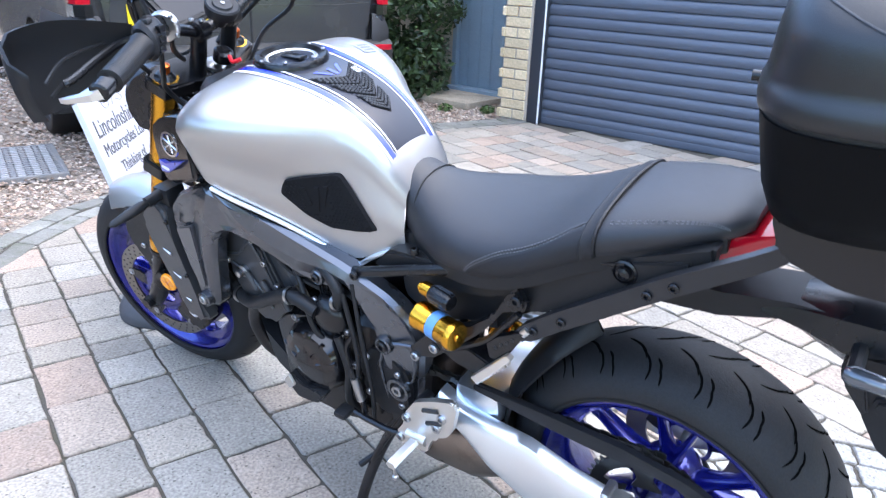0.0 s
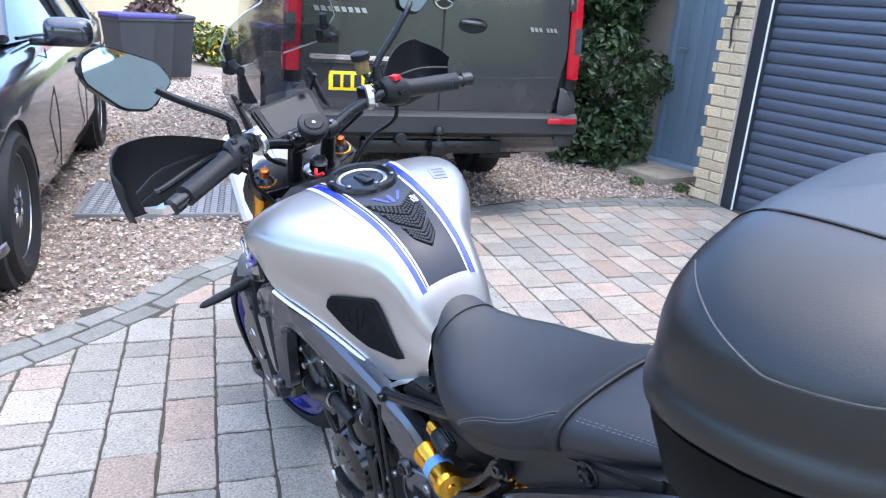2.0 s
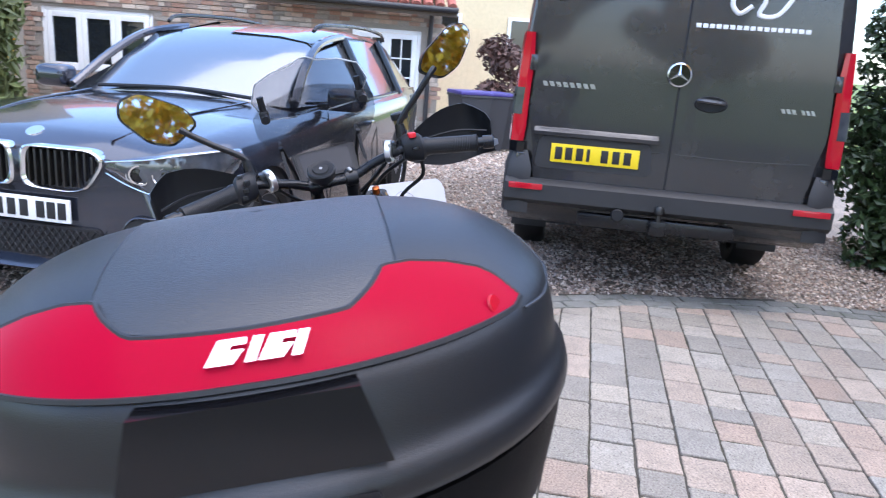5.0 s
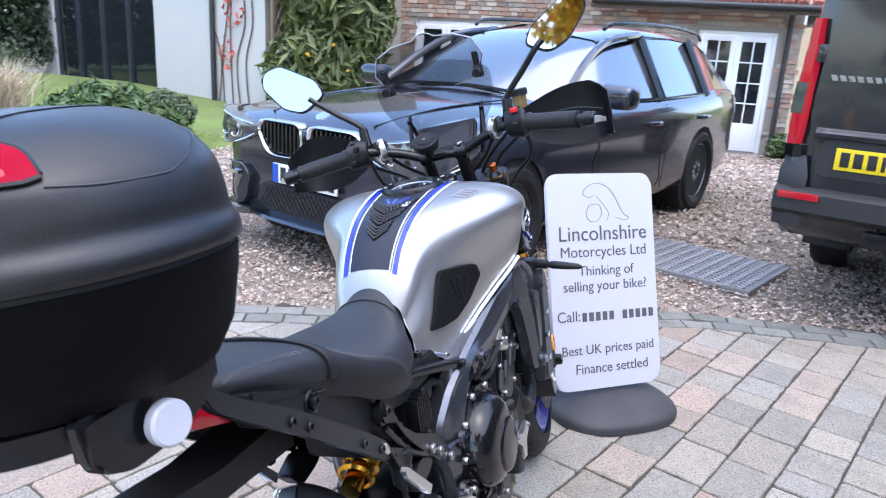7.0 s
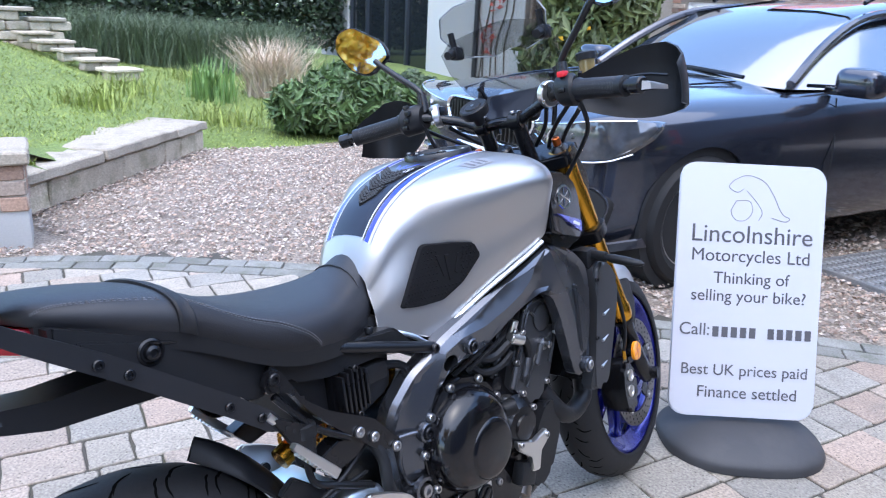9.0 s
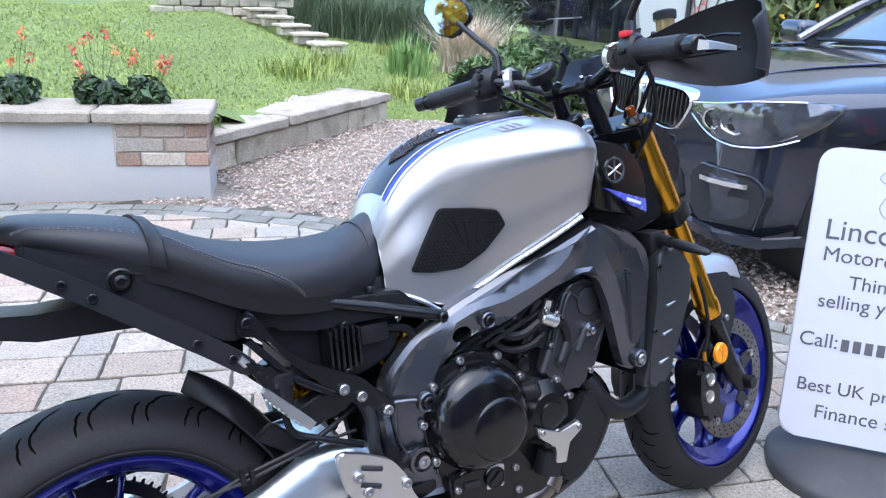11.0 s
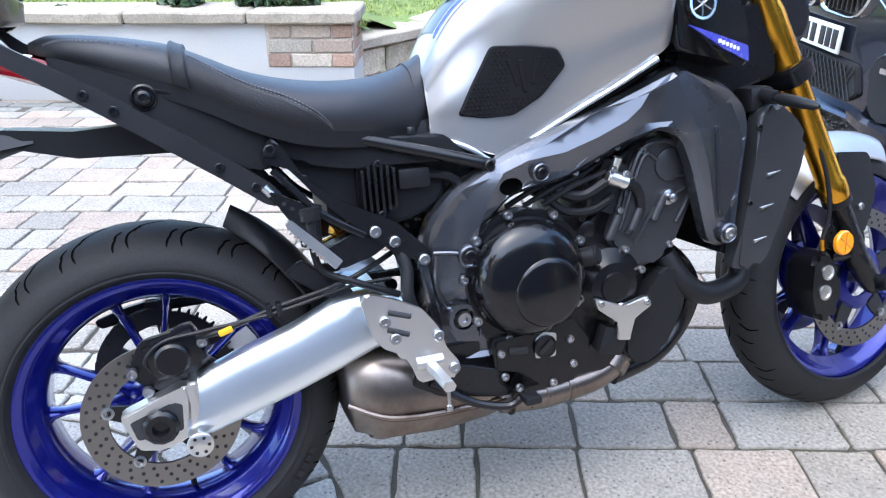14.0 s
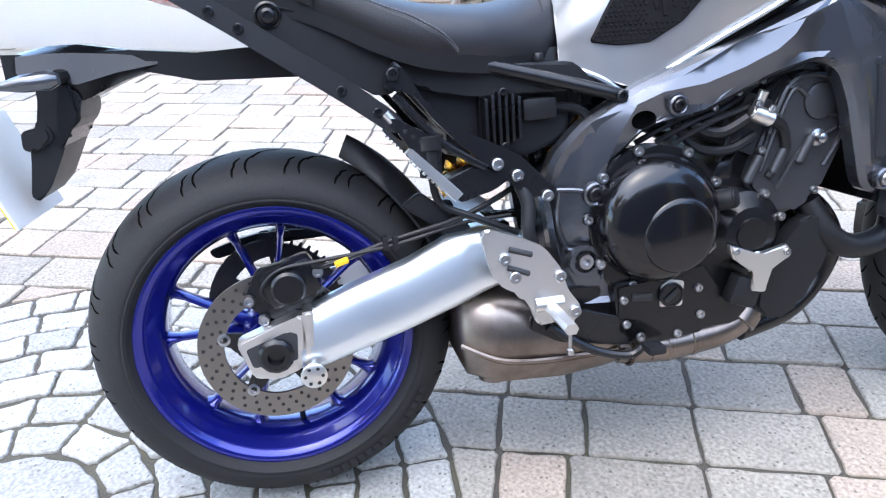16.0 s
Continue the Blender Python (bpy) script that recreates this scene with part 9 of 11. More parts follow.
part("weld_bead", tube([(0.300, -0.136, 0.264), (0.36, -0.1555, 0.237), (0.46, -0.1555, 0.227), (0.56, -0.138, 0.222), (0.60, -0.118, 0.218)], 0.0022, n=6), M_WELD, sil)
for x, z, r in ((0.586, 0.213, 0.0320), (0.622, 0.212, 0.0305), (0.745, 0.2225, 0.0305)):
    part("weld_bead", ring_profile([(-0.003, r - 0.002), (-0.002, r), (0.002, r), (0.003, r - 0.002)], (x, -0.113, z), (x - 1, -0.113, z), 24), M_WELD, ex)
part("outlet", rod((0.36, -0.08, 0.198), (0.36, -0.08, 0.180), 0.028, n=18), M_EXHAUST, sil)
part("belly_pan", loft([[(x, -w, z1), (x, -w * 0.9, z0), (x, w * 0.9, z0), (x, w, z1)] for x, w, z0, z1 in ((0.70, 0.12, 0.205, 0.26), (0.82, 0.125, 0.215, 0.30), (0.92, 0.115, 0.26, 0.36), (0.95, 0.10, 0.31, 0.39))]), M_BLACK_PLASTIC, bike, "black belly cover", smooth=30)
# radiator
part("radiator", box((0.045, 0.34, 0.26), (1.045, 0, 0.555), 0.006, rot=Euler((0, radians(16), 0)).to_matrix()), M_BLACK_SATIN, bike, "black radiator")
bm = bmesh.new()
for k in range(40):
    box((0.004, 0.33, 0.0016), (1.071 - 0.0018 * k * 0.98 + 0.035, 0, 0.445 + 0.0062 * k), bm=bm)
part("radiator_fins", bm, M_BLACK_SATIN, bike)["kind"] = "stuff"
for sd in (-1, 1):
    rc = [(1.040, 0.690), (1.075, 0.698), (1.120, 0.670), (1.152, 0.632), (1.140, 0.580), (1.060, 0.425), (1.035, 0.408), (0.992, 0.412), (1.012, 0.50), (1.030, 0.60)]
    bm = slab(rounded(rc, 0.014, 3), sd * 0.165, sd * 0.205, 0.009, seg=3)
    for v in bm.verts:
        v.co.y -= sd * 0.16 * max(0, v.co.x - 1.06)
    rcv = part("radiator_cover", bm, M_GREY_CAST, bike, "satin black radiator side cover", smooth=45)
    for k in range(3):
        part("louvre", rod((1.055 - 0.012 * k, sd * 0.2055, 0.575 - 0.058 * k), (1.085 - 0.012 * k, sd * 0.2025, 0.580 - 0.058 * k), 0.0035, 0.001, 6), M_ALU, rcv)
    for x, z in ((1.035, 0.66), (1.02, 0.53)):
        part("bolt", bolt((x, sd * 0.204, z), (0, sd, 0), 0.006, 0.005), M_BLACK_SATIN, rcv)
    st_ = part("front_indicator", rod((1.055, sd * 0.17, 0.715), (1.055, sd * 0.225, 0.708), 0.012, n=12, bevel=0.003), M_BLACK_PLASTIC, bike, "slim black front indicator on a stalk")
    part("lamp_body", loft([[Vector((1.055, sd * 0.222, 0.708)) + Vector((0.004 * q, sd * 0.088 * q, -0.012 * q)) + Vector((r * math.cos(t), 0, r * 0.8 * math.sin(t))) for t in np.linspace(0, 6.283, 12, endpoint=False)] for q, r in ((0, 0.008), (0.15, 0.013), (0.5, 0.0125), (0.9, 0.009), (1.0, 0.003))]), M_BLACK_PLASTIC, st_)
    part("collar", box((0.05, 0.05, 0.045), (1.055, sd * 0.165, 0.705), 0.012), M_BLACK_PLASTIC, st_)

# ---- front end, turned slightly to the left ----
TURN[0] = STEER


def fork_at(z, y):
    return Vector((1.066 + (0.943 - z) * 0.495, y, z))


for sd in (-1, 1):
    y = sd * 0.105
    fk = part("fork_tube", lathe([(0, 0.0265), (0.10, 0.0265), (0.115, 0.0285), (0.22, 0.0285), (0.25, 0.0255), (0.47, 0.0255), (0.475, 0.0285), (0.50, 0.0290), (0.515, 0.0265), (0.517, 0.021)], fork_at(0.945, y), fork_at(0.30, y), 32), M_GOLD, bike, "gold anodised fork leg", smooth=40)
    part("fork_cap", lathe([(-0.012, 0.010), (-0.010, 0.014), (-0.002, 0.020), (0.004, 0.0262)], fork_at(0.945, y), fork_at(0.30, y), 20), M_BLACK_SATIN, fk)
    part("adjuster", lathe([(-0.030, 0.006), (-0.028, 0.0095), (-0.012, 0.010), (-0.010, 0.0135), (-0.004, 0.0135)], fork_at(0.945, y), fork_at(0.30, y), 12), M_ORANGE, fk, "orange adjuster")
    part("dust_seal", lathe([(0.517, 0.0285), (0.528, 0.028), (0.532, 0.0215)], fork_at(0.945, y), fork_at(0.30, y), 24), M_BLACK_PLASTIC, fk)
    lo = part("fork_slider", rod(fork_at(0.49, y), fork_at(0.345, y), 0.0215, n=24), M_BLACK_SATIN, bike, "black lower fork leg")
    foot_ = part("axle_lug", loft([[Vector((cx + r * math.cos(t), y + sd * 0.8 * r * math.sin(t), cz)) for t in np.linspace(0, 6.283, 16, endpoint=False)] for cx, cz, r in ((1.346, 0.372, 0.024), (1.361, 0.346, 0.029), (1.385, 0.310, 0.030), (1.404, 0.280, 0.024), (1.409, 0.267, 0.014))]), M_BLACK_SATIN, lo, smooth=60)
    part("axle_cap", rod((1.404, sd * 0.095, 0.2935), (1.404, sd * 0.142, 0.2935), 0.017, n=16, bevel=0.003), M_BLACK_SATIN, lo)
    cp_ = part("front_caliper", slab(rounded([(1.210, 0.375), (1.250, 0.390), (1.280, 0.335), (1.278, 0.270), (1.252, 0.240), (1.215, 0.250), (1.200, 0.305)], 0.014, 3), sd * 0.060, sd * 0.128, 0.010), M_BLACK_CRINKLE, bike, "black radial brake caliper", smooth=40)
    for xc, z in ((1.243, 0.342), (1.235, 0.303)):
        part("piston_cap", lathe([(0, 0.0155), (0.006, 0.0150), (0.007, 0.010), (0.005, 0.009), (0.005, 0.0003)], (xc, sd * 0.125, z), (xc, sd, z), 20), M_ALU, cp_)
    part("caliper_foot", rod((1.275, sd * 0.10, 0.365), (1.345, sd * 0.10, 0.362), 0.016, n=10), M_BLACK_SATIN, cp_)
    part("banjo", rod((1.235, sd * 0.122, 0.388), (1.230, sd * 0.125, 0.412), 0.005, n=8), M_GOLD, cp_)
    rf = part("reflector", lathe([(0, 0.0245), (0.006, 0.0245), (0.009, 0.022), (0.009, 0.0003)], (1.272, sd * 0.136, 0.399), (1.272, sd, 0.399), 28), M_AMBER, bike, "round amber reflector")
    for k in range(3):
        a = radians(20 + 60 * k)
        part("facet_line", rod((1.272 - 0.021 * math.cos(a), sd * 0.1452, 0.399 - 0.021 * math.sin(a)), (1.272 + 0.021 * math.cos(a), sd * 0.1452, 0.399 + 0.021 * math.sin(a)), 0.0009, n=4), M_ORANGE, rf)
    part("reflector_bracket", slab(rounded([(1.255, 0.39), (1.30, 0.42), (1.335, 0.40), (1.29, 0.375)], 0.006, 2), sd * 0.115, sd * 0.135, 0.002), M_BLACK_SATIN, rf)
    part("brake_hose", tube([(1.231, sd * 0.125, 0.41), (1.245, sd * 0.13, 0.47), (1.235, sd * 0.125, 0.56), (1.20, sd * 0.11, 0.66), (1.17, sd * 0.09, 0.75)], 0.0045, n=8), M_BLACK_PLASTIC, bike)
part("front_axle", rod((1.404, -0.10, 0.2935), (1.404, 0.10, 0.2935), 0.012), M_STEEL, bike)
for z, w, t, nm in ((0.930, 0.135, 0.034, "upper_yoke"), (0.735, 0.140, 0.038, "lower_yoke")):
    c = fork_at(z, 0)
    bm = slab(rounded([(-0.03, -w), (0.03, -w), (0.035, -0.06), (0.02, 0), (0.035, 0.06), (0.03, w), (-0.03, w), (-0.045, 0.06), (-0.075, 0.03), (-0.075, -0.03), (-0.045, -0.06)], 0.012, 3), -t / 2, t / 2, 0.005, "xy")
    bm.transform(Matrix.Translation(c) @ Matrix.Rotation(radians(-27.7), 4, "Y"))
    part(nm, bm, M_BLACK_SATIN, bike, "black fork yoke", smooth=40)
part("steering_nut", lathe([(0, 0.022), (0.012, 0.022), (0.016, 0.016), (0.016, 0.0005)], (1.035, 0, 0.925), (1.035 - 0.46, 0, 0.925 + 0.88), 12), M_STEEL, bike)
for sd in (-1, 1):
    part("bar_riser", rod((1.040, sd * 0.045, 0.925), (1.000, sd * 0.045, 1.015), 0.018, 0.016, 14), M_BLACK_SATIN, bike)
    rc_ = part("riser_clamp", rod((0.995, sd * 0.060, 1.022), (0.995, sd * 0.030, 1.022), 0.021, n=16, bevel=0.003), M_BLACK_SATIN, bike)
    for dx in (-0.014, 0.014):
        part("bolt", bolt((0.995 + dx, sd * 0.045, 1.040), (0, 0, 1), 0.005, 0.005), M_STEEL, rc_)
BAR = [(0.882, 0.362, 1.046), (0.912, 0.285, 1.056), (0.945, 0.20, 1.068), (0.985, 0.11, 1.045), (0.995, 0.05, 1.022), (0.995, 0.0, 1.022), (0.995, -0.05, 1.022), (0.985, -0.11, 1.045), (0.945, -0.20, 1.068), (0.912, -0.285, 1.056), (0.882, -0.362, 1.046)]
handlebar = part("handlebar", tube(BAR, 0.0115, n=14), M_BLACK_SATIN, bike, "black tapered handlebar")
for sd in (-1, 1):
    a, b = Vector((0.936, sd * 0.230, 1.061)), Vector((0.891, sd * 0.348, 1.047))
    d = (b - a).normalized()
    gr = part("grip", lathe([(-0.004, 0.022), (0.004, 0.0235), (0.010, 0.0205), (0.115, 0.0200), (0.125, 0.0208), (0.129, 0.012)], a, b, 24), M_BLACK_PLASTIC, bike, "black rubber grip")
    for k in range(24):
        p = a + d * (0.016 + 0.004 * k)
        part("groove", ring_profile([(-0.0008, 0.0198), (0, 0.0207), (0.0008, 0.0198)], p, p + d, 14), M_RUBBER, gr)
    be = part("bar_end", lathe([(0, 0.0165), (0.024, 0.0165), (0.027, 0.013), (0.027, 0.0005)], b + d * 0.012, b + d, 20), M_BLACK_SATIN, bike)
    sw = part("switch_housing", loft([[a - d * h + Vector((0, 0, 0)) + Vector((r1 * math.cos(t), 0, r1 * 1.15 * math.sin(t))) for t in np.linspace(0, 6.283, 14, endpoint=False)] for h, r1 in ((0.004, 0.024), (0.012, 0.030), (0.045, 0.030), (0.058, 0.024))]), M_BLACK_PLASTIC, bike, "black switch housing", smooth=40)
    c = a - d * 0.03
    if sd < 0:
        part("kill_switch", box((0.022, 0.018, 0.012), c + Vector((-0.016, 0, 0.032)), 0.003), M_RED, sw, "red stop switch")
        part("start_button", box((0.014, 0.016, 0.010), c + Vector((-0.030, 0, 0.0)), 0.003), M_BLACK_SATIN, sw)
    else:
        for k in range(3):
            part("button", box((0.012, 0.014, 0.012), c + Vector((-0.028, -0.006 + 0.006 * k, 0.016 - 0.016 * k)), 0.003), M_BLACK_SATIN, sw)
        part("grey_button", box((0.012, 0.012, 0.008), c + Vector((-0.016, 0.006, 0.032)), 0.002), M_GREY_CAST, sw)
    lever = part("lever", tube([c + Vector((0.02, 0, 0.0)), c + Vector((0.052, sd * 0.02, -0.004)), c + Vector((0.050, sd * 0.08, -0.012)), c + Vector((0.032, sd * 0.150, -0.02)), c + Vector((0.034, sd * 0.165, -0.02))], 0.0065, n=8), M_BLACK_SATIN, bike, "black hand lever")
    part("perch", box((0.045, 0.032, 0.034), c - d * 0.052 + Vector((0.012, 0, 0.0)), 0.008), M_BLACK_SATIN, bike)
    # bright clamp that carries the hand guard
    p = a - d * 0.090
    cb_ = part("guard_clamp", ring_profile([(-0.008, 0.013), (-0.008, 0.026), (-0.006, 0.028), (0.006, 0.028), (0.008, 0.026), (0.008, 0.013)], p + Vector((0, 0, -0.006)), p + d + Vector((0, 0, -0.006)), 20), M_ALU, bike, "bright alloy clamp with two bolts", smooth=30)
    for dz in (0.012, -0.022):
        part("bolt", bolt(p + Vector((-0.024 if dz < 0 else -0.022, 0, dz)), (-1, 0, 0), 0.0045, 0.005), M_STEEL, cb_)
    # hand guard shell
    G = []
    for f in np.linspace(0, 1, 12):
        cx = 0.985 + 0.075 * math.sin(f * 2.2)
        cy = 0.205 + 0.215 * min(1, f * 1.12)
        hi = 0.025 + 0.055 * math.sin(min(1, f * 1.5) * 1.57) - 0.045 * max(0, f - 0.75) / 0.25
        lo_ = -0.040 - 0.030 * math.sin(f * 3.1)
        sweep = -0.060 * max(0, f - 0.80) / 0.20
        G.append([(cx + sweep + 0.014 * (1 - (2 * s - 1) ** 2), sd * cy, 1.062 - 0.02 * f + lo_ + (hi - lo_) * s) for s in np.linspace(0, 1, 9)] + [(cx + sweep - 0.005 + 0.014 * (1 - (2 * s - 1) ** 2), sd * (cy - 0.003), 1.062 - 0.02 * f + lo_ + (hi - lo_) * s) for s in np.linspace(1, 0, 9)])
    hgd = part("hand_guard", loft(G), M_BLACK_PLASTIC, bike, "black plastic hand guard", smooth=50)
    e = b + d * 0.03
    part("guard_end", loft([[e + Vector((dx, 0, dz)) for dx, dz in ((-0.012, -0.010), (0.012, -0.010), (0.012, 0.010), (-0.012, 0.010))], [e + Vector((0.012, sd * 0.02, -0.004)) + Vector((dx, 0, dz)) for dx, dz in ((-0.010, -0.006), (0.014, -0.006), (0.014, 0.006), (-0.010, 0.006))], [e + Vector((0.06, sd * 0.030, -0.010)) + Vector((dx, 0, dz)) for dx, dz in ((-0.008, -0.004), (0.008, -0.004), (0.008, 0.004), (-0.008, 0.004))]]), M_ALU, hgd, "bright guard end bracket", smooth=30)
    for k in range(2):
        part("moulded_rib", tube([(1.000 + 0.02, sd * (0.23), 1.045 + 0.02 * k), (1.010, sd * 0.33, 1.040 + 0.03 * k), (0.975, sd * 0.40, 1.035 + 0.022 * k)], 0.003, n=5), M_BLACK_PLASTIC, hgd)
    # mirror
    m_in, m_mid = STEER.inverted() @ Vector((0.933, 0.287, 1.188) if sd > 0 else (0.976, -0.270, 1.238)), STEER.inverted() @ Vector((0.9225, 0.350, 1.237) if sd > 0 else (0.9965, -0.322, 1.291))
    m_right = Vector((-0.021, 0.127, 0.098)) if sd > 0 else Vector((-0.041, 0.106, -0.106))
    m_face = Vector((-1, -0.248, 0.168)) if sd > 0 else Vector((-1, -0.236, 0.158))
    ms = part("mirror_stem", tube([a - d * 0.050 + Vector((0.012, 0, 0.02)), a - d * 0.048 + Vector((0.014, 0, 0.060)), (a - d * 0.048 + Vector((0.012, 0, 0.060))).lerp(m_in, 0.6), m_in, m_in.lerp(m_mid, 0.35)], 0.0075, n=10), M_BLACK_SATIN, bike, "black mirror stem")
    part("stem_base", rod(a - d * 0.050 + Vector((0.012, 0, 0.012)), a - d * 0.048 + Vector((0.014, 0, 0.058)), 0.015, 0.011, 12), M_BLACK_SATIN, ms)
    mo = [(-0.085, -0.030), (-0.045, -0.050), (0.060, -0.034), (0.088, 0.004), (0.070, 0.040), (-0.010, 0.058), (-0.060, 0.040)]
    sh = rounded([(x * sd, z * (1.0 if sd > 0 else 0.82)) for x, z in mo], 0.015, 3)
    mm = STEER.inverted() @ facing(STEER @ m_mid, m_right, m_face.cross(m_right))
    bm = slab(sh, -0.014, 0.0, 0.006, "xy")
    face_back = mm
    bm.transform(face_back)
    mr = part("mirror", bm, M_BLACK_SATIN, bike, "angular rear-view mirror", smooth=40)
    # the glass looks back towards the rider
    n = (face_back.to_3x3() @ Vector((0, 0, 1)))
    off = -0.0152 if n.x > 0 else 0.0012
    bm = slab([(x * 0.93, z * 0.93) for x, z in sh], off, off + 0.0008, 0, "xy")
    bm.transform(face_back)
    part("mirror_glass", bm, M_MIRROR, mr, smooth=0)
# brake fluid pot, dash, phone mount
rv = part("brake_reservoir", lathe([(0, 0.017), (0.030, 0.018), (0.031, 0.0215), (0.044, 0.0215), (0.046, 0.018), (0.046, 0.0005)], (1.050, -0.205, 1.095), (1.050, -0.205, 2), 20), M_FLUID, bike, "amber brake fluid pot with a black cap")
part("cap", lathe([(0.031, 0.0222), (0.045, 0.0222), (0.048, 0.018), (0.048, 0.0005)], (1.050, -0.205, 1.095), (1.050, -0.205, 2), 20), M_BLACK_PLASTIC, rv)
part("pot_bracket", tube([(0.97, -0.195, 1.07), (1.01, -0.20, 1.080), (1.050, -0.205, 1.095)], 0.007, n=8), M_BLACK_SATIN, rv)
DM = facing((1.060, 0, 1.062), (0, -1, 0), (0.62, 0, 0.78))
bm = slab(rounded([(-0.074, -0.044), (0.074, -0.044), (0.080, 0.044), (-0.080, 0.044)], 0.010, 3), -0.022, 0.0, 0.005, "xy")
bm.transform(DM)
dash = part("dashboard", bm, M_BLACK_PLASTIC, bike, "small dark colour dashboard", smooth=40)
bm = slab(rounded([(-0.060, -0.033), (0.060, -0.033), (0.064, 0.035), (-0.064, 0.035)], 0.006, 2), 0.0005, 0.0015, 0, "xy")
bm.transform(DM)
part("screen", bm, M_DISPLAY, dash, "dark glass display")
MT0 = Vector((0.942, 0.026, 1.055))
mu = Vector((-0.50, 0, 0.86)).normalized()
mt = part("phone_mount", lathe([(-0.03, 0.012), (-0.008, 0.014), (-0.006, 0.030), (0.006, 0.033), (0.014, 0.033), (0.017, 0.030), (0.015, 0.020), (0.018, 0.018), (0.018, 0.0005)], MT0, MT0 + mu, 36), M_BLACK_PLASTIC, bike, "round black phone mount", smooth=30)
part("centre_screw", lathe([(0.018, 0.004), (0.0195, 0.004), (0.0195, 0.0003)], MT0, MT0 + mu, 10), M_STEEL, mt)
part("ignition_lock", lathe([(0, 0.020), (0.02, 0.020), (0.024, 0.014), (0.022, 0.0005)], (1.005, 0, 0.945), (0.96, 0, 1.03), 20), M_BLACK_SATIN, bike)
part("red_key_tag", tube([(0.93, 0.05, 0.975), (0.915, 0.06, 0.968), (0.90, 0.052, 0.972)], 0.004, n=6), M_RED, bike, "thin red cord")
# headlight and screen
part("headlight", lathe([(-0.05, 0.03), (-0.04, 0.06), (0.0, 0.075), (0.03, 0.070), (0.035, 0.055), (0.03, 0.0005)], (1.235, 0, 0.845), (2.2, 0, 0.80), 28), M_BLACK_SATIN, bike, "compact black headlight")
for sd in (-1, 1):
    part("headlight_wing", slab(rounded([(1.13, 0.95), (1.20, 0.92), (1.25, 0.86), (1.235, 0.80), (1.18, 0.80), (1.15, 0.87)], 0.015, 3), sd * 0.05, sd * 0.085, 0.008), M_BLACK_SATIN, bike)
    part("screen_stay", tube([(1.115, sd * 0.075, 1.00), (1.12, sd * 0.085, 1.06), (1.09, sd * 0.10, 1.12)], 0.006, n=8), M_BLACK_SATIN, bike)
    part("side_fin", slab(rounded([(1.055, 1.045), (1.085, 1.06), (1.12, 1.135), (1.10, 1.13)], 0.006, 2), sd * 0.095, sd * 0.102, 0.002), M_BLACK_PLASTIC, bike)


def screen_part(name, rows_, label):
    """A curved sheet: rows of (x at the middle, z, half width, sweep back at the sides)."""
    secs = []
    rs_ = [np.array(q) for q in rows_]
    for i in range(len(rs_) * 4 - 3):
        k, f = min(i // 4, len(rs_) - 2), (i - 4 * min(i // 4, len(rs_) - 2)) / 4
        x, z, w, b = rs_[k] * (1 - f) + rs_[k + 1] * f
        ring = [(x - b * s * s, w * s, z + 0.012 * (1 - s * s)) for s in np.linspace(-1, 1, 15)]
        secs.append(ring + [(p[0] - 0.003, p[1], p[2]) for p in ring[::-1]])
    ob = part(name, loft(secs), M_SCREEN, bike, label, smooth=60)
    ends = [q[0] for q in secs] + [p for p in secs[-1][1:14]] + [q[14] for q in secs[::-1]]
    if name == "visor":
        part("edge", tube(ends, 0.0018, n=5, smooth=1), M_SCREEN_EDGE, ob, "bright polished edge")
    return ob


screen_part("flyscreen", ((1.140, 1.085, 0.105, 0.045), (1.130, 1.115, 0.128, 0.055), (1.112, 1.16, 0.147, 0.062), (1.085, 1.205, 0.148, 0.06), (1.068, 1.232, 0.122, 0.040), (1.060, 1.243, 0.07, 0.015)), "smoked fly screen")
vis = screen_part("visor", ((1.110, 1.185, 0.04, 0.010), (1.100, 1.195, 0.115, 0.040), (1.075, 1.245, 0.140, 0.055), (1.045, 1.285, 0.122, 0.045), (1.028, 1.303, 0.080, 0.028), (1.022, 1.310, 0.03, 0.005)), "clip-on smoked visor")
for sd in (-1, 1):
    p = Vector((1.045, sd * 0.118, 1.205))
    cl_ = part("visor_clamp", box((0.035, 0.022, 0.030), p, 0.006), M_BLACK_PLASTIC, vis)
    part("arm", rod(p + Vector((-0.004, 0, 0.0)), p + Vector((-0.014, 0, 0.048)), 0.008, n=8), M_BLACK_PLASTIC, cl_)
    part("knob", rod(p + Vector((-0.02, 0, 0.0)), p + Vector((-0.04, 0, -0.006)), 0.010, n=10), M_BLACK_PLASTIC, cl_)
# front mudguard
secs = []
for a in np.linspace(radians(68), radians(132), 16):
    w = 0.066
    r = 0.3115
    ring = [((r - 0.055 * abs(s) ** 3), w * s) for s in np.linspace(-1, 1, 11)]
    secs.append([(FRONT[0] + q * math.cos(a), y, FRONT[1] + q * math.sin(a)) for q, y in ring] + [(FRONT[0] + (q - 0.003) * math.cos(a), y * 0.97, FRONT[1] + (q - 0.003) * math.sin(a)) for q, y in ring[::-1]])
fd = part("front_mudguard", loft(secs), M_SILVER, bike, "satin silver front mudguard", smooth=50)
for sd in (-1, 1):
    part("mudguard_stay", slab(rounded([(1.325, 0.57), (1.425, 0.56), (1.445, 0.47), (1.405, 0.385), (1.36, 0.385), (1.325, 0.48)], 0.015, 3), sd * 0.070, sd * 0.084, 0.004), M_BLACK_PLASTIC, fd)
    for x, z in ((1.395, 0.45), (1.378, 0.405)):
        part("bolt", bolt((x, sd * 0.083, z), (0, sd, 0), 0.008, 0.006), M_STEEL, fd)
